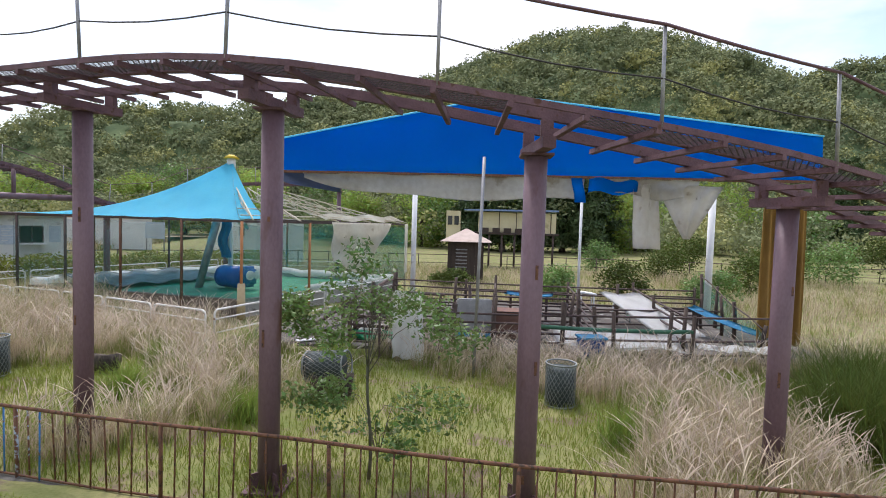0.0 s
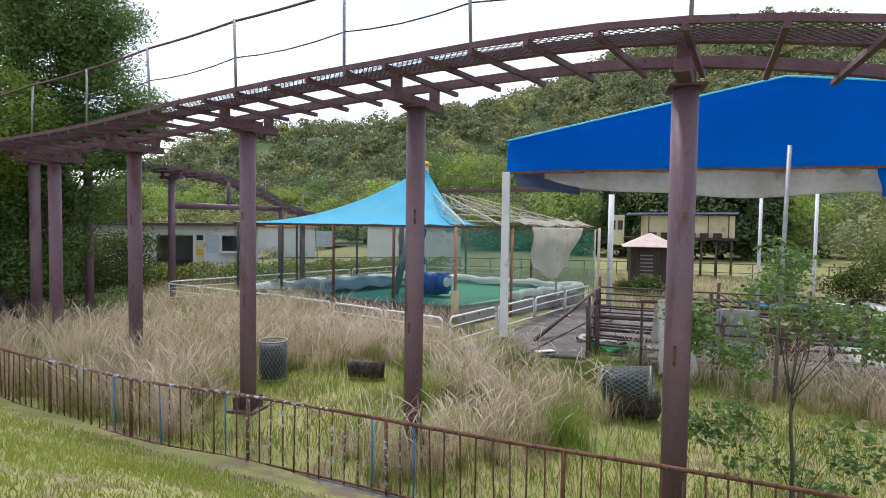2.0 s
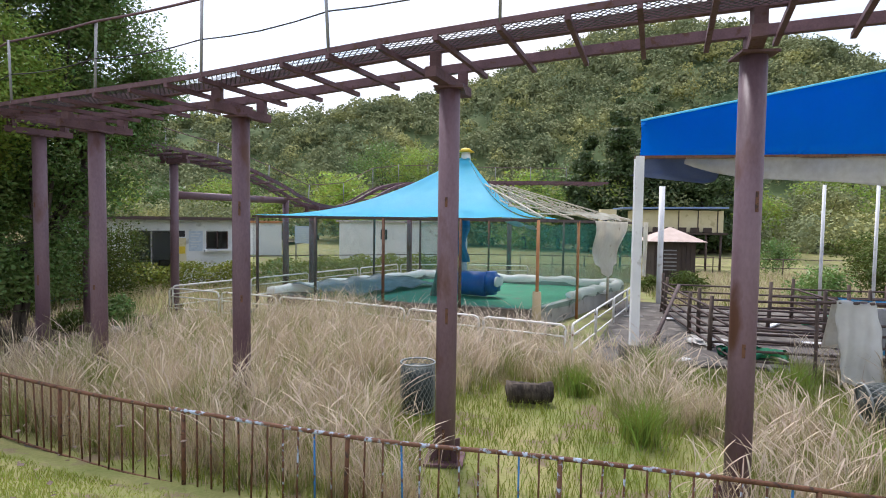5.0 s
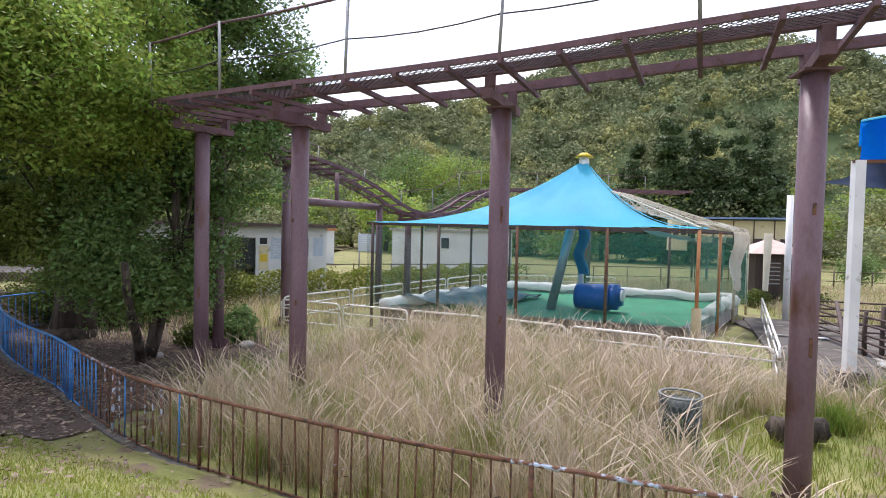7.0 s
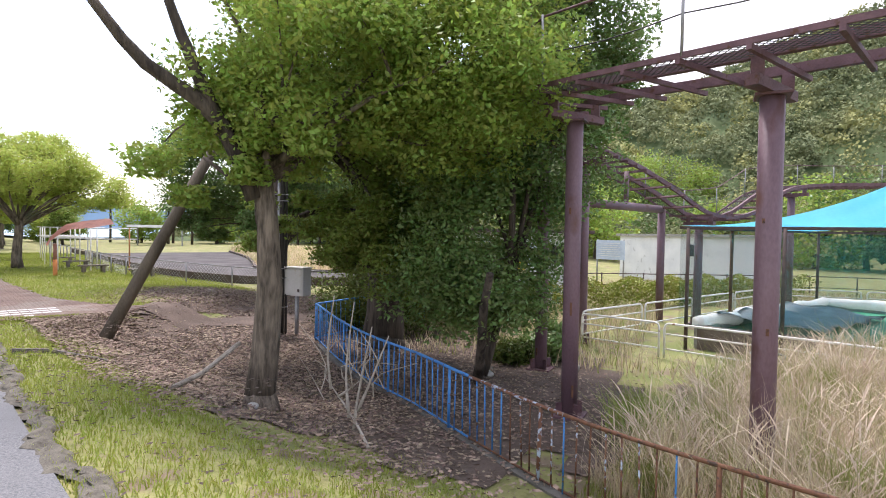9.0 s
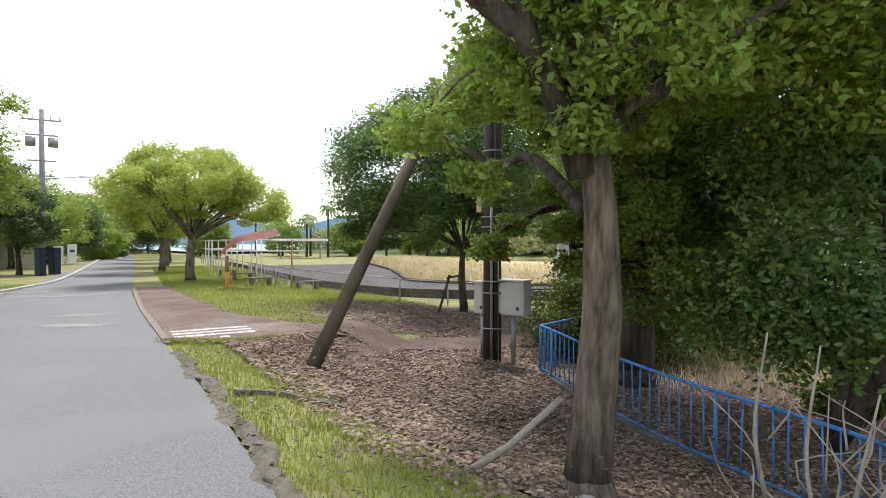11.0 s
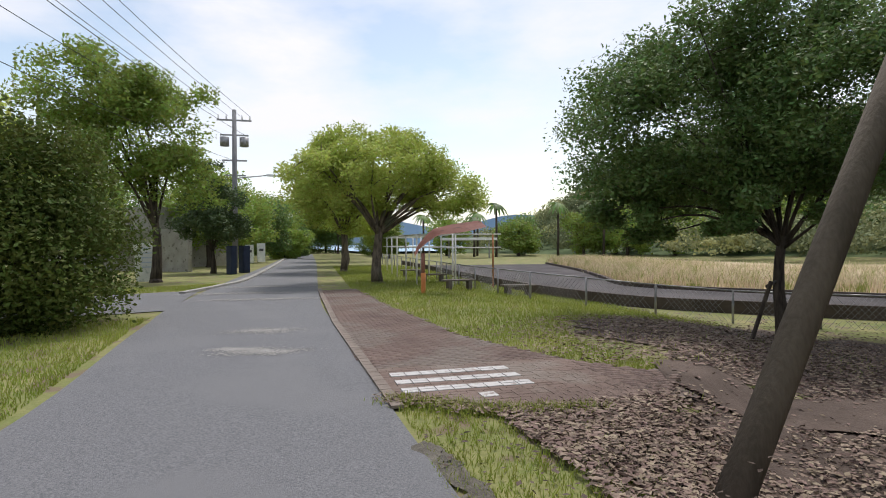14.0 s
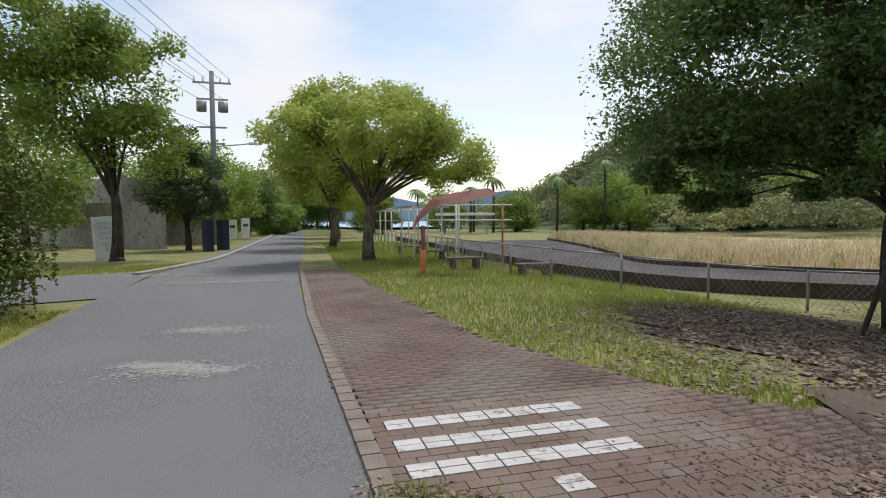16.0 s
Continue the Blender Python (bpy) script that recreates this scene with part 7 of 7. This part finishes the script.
# tall straw in clumps
nc = 4300
cx, cy = rng.uniform(-17, 10, nc), rng.uniform(6.0, 17.5, nc)
dry = wave(cx, cy, 0.75, 0.3) + 0.55 * smooth01((-7.6 - cx) / 2.5) + 0.2 * smooth01((cy - 10) / 3) - 0.5 * smooth01((10.3 - cy) / 1.5) * smooth01((cx + 9.0) / 2) * smooth01((3.6 - cx) / 1.5) + 0.4 * smooth01((cx - 2.6) / 1.2) * smooth01((5.1 - cx) / 0.5) * smooth01((cy - 7.4) / 1) - 0.7 * smooth01((cx - 4.9) / 0.5) * smooth01((10.8 - cy) / 0.6)
keep = (cy > fence_y(cx) + 0.25) & ((cy < 13.1) | (cx < -6.5)) & (dry > 0.42) & (cx > -15.9 + 0.45 * (cy - 9)) & ((cy < 15.5) | (cx < -11)) & (np.hypot(cx + 6.6, cy - 10.6) > 0.9) & (np.hypot(cx + 8.7, cy - 9.7) > 0.55)
cx, cy = cx[keep], cy[keep]
per = 58
k = np.repeat(np.arange(len(cx)), per)
size = rng.uniform(0.45, 1.25, len(cx)) ** 1.25 * (0.78 + 0.3 * smooth01((-8 - cx) / 3))
rad = np.abs(rng.normal(size=len(k))) * 0.15 * size[k]
an = rng.uniform(0, 6.283, len(k))
x, y = cx[k] + np.cos(an) * rad, cy[k] + np.sin(an) * rad
h = size[k] * rng.uniform(0.35, 1.0, len(k)) * (0.86 + 0.22 * smooth01((-8 - cx[k]) / 3))
v, f = blades(rng, x, y, h, 0.010, rng.uniform(0.05, 0.9, len(k)) ** 1.2)
raw("dry_grass", v, f, M_grass_dry, "tall straw-coloured dry grass in dense clumps", "grass")
# tall bent stems that end in feathery plumes
ns = 11000
s_ = rng.integers(len(cx), size=ns)
wind = rng.uniform(-0.6, 3.8, len(cx))[s_] + rng.normal(size=ns) * 0.7
rx, ry = cx[s_] + rng.normal(size=ns) * 0.13, cy[s_] + rng.normal(size=ns) * 0.13
sh_ = (0.55 + 0.55 * rng.uniform(0, 1, ns)) * (0.55 + 0.5 * size[s_])
rz = land(rx, ry)
bend = rng.uniform(0.15, 0.75, ns) * sh_
dx, dy = np.cos(wind), np.sin(wind) * 0.6
steps = np.array([0.0, 0.35, 0.68, 0.8, 0.92, 1.05])
wide = np.array([0.0035, 0.003, 0.003, 0.0075, 0.0075, 0.001])
px_ = rx[:, None] + (dx * bend)[:, None] * steps ** 2.2
py_ = ry[:, None] + (dy * bend)[:, None] * steps ** 2.2
pz_ = rz[:, None] + sh_[:, None] * (steps - 0.22 * np.clip(steps - 0.6, 0, 1) ** 2 * 3)
fa_ = rng.uniform(0, np.pi, ns)
ox, oy = np.cos(fa_)[:, None] * wide, np.sin(fa_)[:, None] * wide
sv = np.stack([np.stack([px_ - ox, py_ - oy, pz_], -1), np.stack([px_ + ox, py_ + oy, pz_], -1)], 2).reshape(-1, 3)
base = (np.arange(ns) * 12)[:, None, None]
sf = (base + np.array([[2 * q, 2 * q + 1, 2 * q + 3, 2 * q + 2] for q in range(5)])[None]).reshape(-1, 4)
raw("plume_grass", sv, sf, mat("seed_plume", (0.46, 0.37, 0.28), (0.72, 0.61, 0.50), 2, 0.9, 0, 0, 20, vary=0.3, sheer=0.4), "pale feathery plumes bent over the dry grass", "grass")
# green rushes
cx = np.array([2.6, 5.2, -6.2, 3.3, -15.4, -15.0, -14.6, -9.4, -5.6, -4.7, -2.6, -3.2, 2.4, 6.8])
cy = np.array([11.6, 10.3, 11.4, 9.6, 11.4, 11.0, 11.7, 8.6, 9.4, 12.6, 11.9, 8.6, 8.4, 10.9])
k = np.repeat(np.arange(len(cx)), 420)
sc = np.where(np.arange(len(cx)) < 4, 0.6, 0.75)[k]
rad = np.abs(rng.normal(size=len(k))) * 0.28 * sc
an = rng.uniform(0, 6.283, len(k))
v, f = blades(rng, cx[k] + np.cos(an) * rad, cy[k] + np.sin(an) * rad, rng.uniform(0.4, 1.0, len(k)) * sc, 0.011, rng.uniform(0.1, 0.9, len(k)))
raw("rushes", v, f, M_leaf_mid, "dark green arching rush clumps", "grass")
cx, cy = np.array([6.1, 6.6, 7.3, 6.7, 8.1, 7.4, 5.7, 6.2]), np.array([9.3, 8.7, 9.4, 10.2, 10.2, 10.9, 8.6, 8.1])
k = np.repeat(np.arange(len(cx)), 1100)
rad = np.abs(rng.normal(size=len(k))) * 0.4
an = rng.uniform(0, 6.283, len(k))
v, f = blades(rng, cx[k] + np.cos(an) * rad, cy[k] + np.sin(an) * rad, rng.uniform(0.5, 1.35, len(k)), 0.013, rng.uniform(0.1, 0.9, len(k)))
raw("tall_rushes", v, f, M_leaf_shade, "large dark green arching rush clump", "grass")
# mown lawn between road and railing
n = 120000
x = rng.uniform(-27.8, 7, n)
y = edge_y(x) - 0.03 + 0.1 * wave(x, x * 0.3, 2.1, 0.4) + rng.uniform(0, 1, n) ** 1.1 * np.clip(fence_y(x) - edge_y(x), 0, 3.6)
bare = smooth01((-15.8 - x) / 3.5) * smooth01((y - edge_y(x) - 1.35) / 0.5)
keep = (rng.uniform(size=n) > bare * 0.93) & ~np.array([inside(APRON, a, b) for a, b in zip(x, y)])
x, y = x[keep], y[keep]
v, f = blades(rng, x, y, rng.uniform(0.03, 0.085, len(x)), 0.009, rng.uniform(0.1, 0.9, len(x)))
raw("lawn_grass", v, f, M_grass_green, "mown green lawn sloping from the lane", "lawn")
# verge beyond the apron and grass left of the lane
n = 110000
x = -26 - 32 * rng.uniform(0, 1, n) ** 1.5
y = edge_y(x) + 0.3 + 9.0 * rng.uniform(0, 1, n)
poly_in = np.array([inside(APRON, a, b) for a, b in zip(x, y)])
shade = np.hypot((x + 27.0) / 3.6, (y - 16.2) / 3.4) < 1
keep = ~poly_in & ((y - edge_y(x)) > 1.2 + 0.8 * smooth01((x + 33) / 4)) & (rng.uniform(size=n) > shade * 0.93) & ~((np.abs(x + 25) < 2.0) & (y < 16))
x, y = x[keep], y[keep]
v, f = blades(rng, x, y, rng.uniform(0.03, 0.11, len(x)) * (1 + 0.02 * (-26 - x)), 0.013, rng.uniform(0.1, 0.9, len(x)))
raw("verge_grass", v, f, M_grass_green, "green grass verge beside the brick apron", "grass")
n = 60000
x = rng.uniform(-46, -24, n)
LX = np.array([p[0] for p in LEFT][::-1])
LY = np.array([p[1] for p in LEFT][::-1])
y = np.interp(x, LX, LY) - 0.15 - 6.5 * rng.uniform(0, 1, n) ** 1.3
keep = ~((x < -34.4) & (x > -43.2) & (y > 8.3 - 14))
keep |= (x > -40.2) & (x < -30) & (y < np.interp(x, LX, LY) - 0.2) & (x > -36.2)
x, y = x[keep], y[keep]
v, f = blades(rng, x, y, rng.uniform(0.03, 0.1, len(x)), 0.013, rng.uniform(0.1, 0.9, len(x)))
raw("verge_grass", v, f, M_grass_green, "short grass on the far side of the lane", "grass")
# straw on the mound
n = 40000
i, t = rng.integers(60, size=n), rng.uniform(0.0, 0.5, n) ** 1.2
ol = np.array([[p.x, p.y] for p in outer_l])
x = ol[i, 0] - 6 * t * (0.5 + 0.6 * i / 59) + rng.normal(size=n) * 0.25
y = ol[i, 1] + 0.4 + 36 * t * (0.5 + 0.6 * i / 59)
v, f = blades(rng, x, y, rng.uniform(0.35, 0.95, n), 0.03, rng.uniform(0.1, 0.6, n))
raw("mound_grass", v, f, M_grass_dry, "waving straw grass on the kart track mound", "grass")
# dry meadow towards the buildings
n = 60000
x, y = rng.uniform(-24, 22, n), rng.uniform(14.5, 36, n)
keep = ~((x > -16) & (x < -2) & (y > 15.5) & (y < 27)) & ~((x > -4.9) & (x < 8.5) & (y < 21.5)) & (x > -22 + 0.0 * y)
x, y = x[keep], y[keep]
v, f = blades(rng, x, y, rng.uniform(0.15, 0.6, len(x)) * (0.5 + wave(x, y, 0.5, 2)), 0.022, rng.uniform(0.1, 0.7, len(x)))
raw("meadow_grass", v, f, M_grass_dry, "patchy dry meadow grass behind the pool", "grass")

# ---- leaf litter under the trees ----
n = 42000
x, y = rng.normal(-21.8, 3.0, n), rng.normal(11.2, 2.3, n)
x2, y2 = np.concatenate([rng.normal(-27.2, 2.2, n // 2), rng.normal(-25.9, 0.8, n // 4)]), np.concatenate([rng.normal(16.2, 1.9, n // 2), rng.normal(10.0, 0.7, n // 4)])
x, y = np.concatenate([x, x2]), np.concatenate([y, y2])
poly_in = np.array([inside(APRON, a, b) for a, b in zip(x, y)])
dp = np.array([[p.x, p.y] for p in DP])
near = np.min(np.hypot(x[:, None] - dp[None, ::3, 0], y[:, None] - dp[None, ::3, 1]), 1) < 0.55
keep = ((y - edge_y(x)) > 0.9 + 0.7 * smooth01((x + 21) / 3)) & ~poly_in & ~(near & (rng.uniform(size=len(x)) < 0.93)) & (x > -31)
x, y = x[keep], y[keep]
z = land(x, y) + 0.03 + 0.035 * rng.uniform(0, 1, len(x))
lv, lf = leaves(rng, np.stack([x, y, z], -1), 0.078, 0.55, 0.0)
mid = np.repeat(np.stack([x, y, z], -1), 4, 0)
lv = mid + (lv - mid) * np.array([1, 1, 0.33])
raw("leaf_litter", lv, lf, M_litter, "brown dead leaves covering the ground under trees", "leaves")
n = 4200
x = rng.uniform(-27, -9, n)
y = edge_y(x) + rng.uniform(0.0, 2.2, n)
keep = (rng.uniform(size=n) < 0.15 + 0.85 * smooth01((-11 - x) / 5) * wave(x, y, 1.6, 0.8)) & ~np.array([inside(APRON, a, b) for a, b in zip(x, y)])
x, y = x[keep], y[keep]
z = np.maximum(land(x, y), road_z(x)) + 0.02 + 0.05 * rng.uniform(0, 1, len(x)) * (y > edge_y(x) + 0.05)
lv, lf = leaves(rng, np.stack([x, y, z], -1), 0.058, 0.55, 0.0)
mid = np.repeat(np.stack([x, y, z], -1), 4, 0)
raw("lawn_litter", mid + (lv - mid) * np.array([1, 1, 0.25]), lf, M_dirt, "brown dead leaves scattered over lawn and lane edge", "leaves")
# leaves and grass creeping over the apron's near edge
rim = np.array([[p.x, p.y] for p in curve([(-27.85, 9.25, 0), (-26.95, 9.85, 0), (-26.4, 10.6, 0), (-26.2, 11.5, 0)], 60)])
q = rim[rng.integers(60, size=1900)] + rng.normal(size=(1900, 2)) * 0.09 + np.array([0.07, -0.05])
z = land(q[:, 0], q[:, 1]) + 0.045 + 0.025 * rng.uniform(0, 1, len(q))
at = np.stack([q[:, 0], q[:, 1], z], -1)
lv, lf = leaves(rng, at, 0.06, 0.55, 0.0)
mid = np.repeat(at, 4, 0)
raw("edge_litter", mid + (lv - mid) * np.array([1, 1, 0.3]), lf, M_litter, "brown dead leaves gathered along the apron edge", "leaves")
q = rim[rng.integers(40, size=2600)] + rng.normal(size=(2600, 2)) * 0.09 + np.array([0.07, -0.05])
v, f = blades(rng, q[:, 0], q[:, 1], rng.uniform(0.06, 0.12, len(q)), 0.011, rng.uniform(0.1, 0.9, len(q)))
raw("edge_grass", v, f, M_grass_green, "short grass creeping over the apron edge", "grass")
# loose earth trodden over the bricks by the path, also painting in tree shade
n = 5200
x, y = rng.normal(-25.9, 0.8, n), rng.normal(11.4, 0.65, n)
keep = np.array([inside(APRON, a, b) for a, b in zip(x, y)])
x, y = x[keep], y[keep]
an, r = rng.uniform(0, 6.28, (len(x), 1)) + np.arange(4) * 1.5708, rng.uniform(0.004, 0.014, (len(x), 1)) * rng.uniform(0.6, 1.3, (len(x), 4))
zz = land(x, y) + 0.047 + 0.003 * rng.uniform(0, 1, len(x))
v = np.stack([x[:, None] + np.cos(an) * r, y[:, None] + np.sin(an) * r, np.repeat(zz[:, None], 4, 1)], -1).reshape(-1, 3)
raw("loose_earth", v, np.arange(len(x) * 4).reshape(-1, 4), M_dirt, "dark loose earth on the brick apron, also painting in tree shade", "soil")
# bare soil under them
v = []
for i in range(36):
    for j in range(25):
        a, b = -31.5 + 17.5 * i / 35, 7.6 + 12.5 * j / 24
        v.append((a, b, land_at(a, b) + 0.022))
v = np.array(v)
f = grid_faces(36, 25)
c = v[f].mean(1)
edge = (c[:, 1] - edge_y(c[:, 0])) > 1.55 + 0.8 * smooth01((c[:, 0] + 20.5) / 3) + 0.3 * np.sin(c[:, 0] * 2.3)
ok = edge & ((np.hypot((c[:, 0] + 20.7) / 6.0, (c[:, 1] - 12.4) / 4.6) < 1 + 0.1 * np.sin(c[:, 0] * 3 + c[:, 1])) | (np.hypot((c[:, 0] + 27.3) / 3.6, (c[:, 1] - 16.6) / 2.9) < 1 + 0.1 * np.sin(c[:, 0] * 3 + c[:, 1]))) & ~np.array([inside(APRON, p[0], p[1]) for p in c])
raw("bare_soil", v, f[ok], M_dirt, "dark bare soil under the trees", "soil", "structure")
# twigs
bm = B()
random.seed(4)
for k in range(260):
    a, b = random.gauss(-22.2, 1.6), random.gauss(11.4, 1.4)
    if b - float(edge_y(a)) < 1.3:
        continue
    q = random.uniform(0, 6.28)
    l_ = random.uniform(0.1, 0.45)
    z = land_at(a, b) + 0.04
    tube(bm, [(a, b, z), (a + l_ * 0.5 * math.cos(q), b + l_ * 0.5 * math.sin(q), z + random.uniform(0, 0.05)), (a + l_ * math.cos(q + 0.2), b + l_ * math.sin(q + 0.2), z)], 0.005, 4, caps=False)
solid("twigs", bm, M_bark, "thin dry twigs scattered over dead leaves", "twigs", kind="stuff")

# ---- brick apron ----
pave = thing("brick_apron", (-28.7, 9.7, 0), "red-brown brick paver apron with three white stripes", "pavement", kind="structure")
e = Vector((-28.19 + 28.71, 11.06 - 9.72, 0)).normalized()
g = Vector((e.y, -e.x, 0))
O = Vector((-28.71, 9.72, 0))
PW, PD = 0.18, 0.09
bm = B()
box(bm, (0, 0, 0), (PW - 0.006, PD - 0.006, 0.03))
d_red = data_of("paver", bm, M_brick)
bm = B()
box(bm, (0, 0, 0), (PW - 0.013, PD - 0.009, 0.032))
d_white = data_of("white_paver", bm, M_white_paver)
ang = math.atan2(e.y, e.x)
rest_v, count = [], 0
white = set()
for s_ in range(3):
    for i in range(8):
        for j in range(2):
            white.add((i, s_ * 4 + j))
white |= {(4, 12), (4, 13)}
random.seed(12)
box_c = np.array([(sx * (PW - 0.006) / 2, sy * (PD - 0.006) / 2, sz * 0.015) for sx in (-1, 1) for sy in (-1, 1) for sz in (-1, 1)])
box_f = np.array([(0, 1, 3, 2), (4, 6, 7, 5), (0, 4, 5, 1), (2, 3, 7, 6), (0, 2, 6, 4), (1, 5, 7, 3)])
R2 = np.array([[math.cos(ang), -math.sin(ang), 0], [math.sin(ang), math.cos(ang), 0], [0, 0, 1]])
for j in range(-150, 36):
    for i in range(-6, 22):
        isw = (i, j) in white
        o_ = 0 if (isw or any((q, j) in white for q in range(8))) else 0.5 * (j % 2)
        c = O + e * (PW * (i + 0.5 + o_)) + g * (PD * (j + 0.5))
        if not inside(APRON, c.x, c.y):
            continue
        z = land_at(c.x, c.y) + 0.025 + random.uniform(0, 0.003)
        if isw:
            shared("white_paver", d_white, pave, Matrix.Translation((c.x, c.y, z + 0.004)) @ pose(0, 0, 0, 0, 0, math.degrees(ang)))
        elif -4 < j < 22 and count < 300 and -2 <= i < 13:
            count += 1
            shared("paver", d_red, pave, Matrix.Translation((c.x, c.y, z)) @ pose(0, 0, 0, random.gauss(0, 0.3), random.gauss(0, 0.3), math.degrees(ang) + random.gauss(0, 0.4)))
        else:
            rest_v.append(box_c @ R2.T + np.array([c.x, c.y, z]))
nb = len(rest_v)
ob = raw("paver_field", np.concatenate(rest_v), (np.arange(nb)[:, None, None] * 8 + box_f[None]).reshape(-1, 4), M_brick, parent=pave)
ob["kind"] = "stuff"
# pale edging bricks along the lane
bm = B()
box(bm, (0, 0, 0), (0.187, 0.12, 0.03))
d_edge = data_of("edging_paver", bm, mat("pale_edging", (0.15, 0.12, 0.10), (0.24, 0.20, 0.17), 4, 0.9, vary=0.12))
for k in range(70):
    x = -27.6 - 0.19 * k
    yy = float(edge_y(x)) + 0.05
    shared("edging_paver", d_edge, pave, Matrix.Translation((x, yy, 0.02)) @ pose(0, 0, 0, 0, 0, -20 + random.gauss(0, 1)))
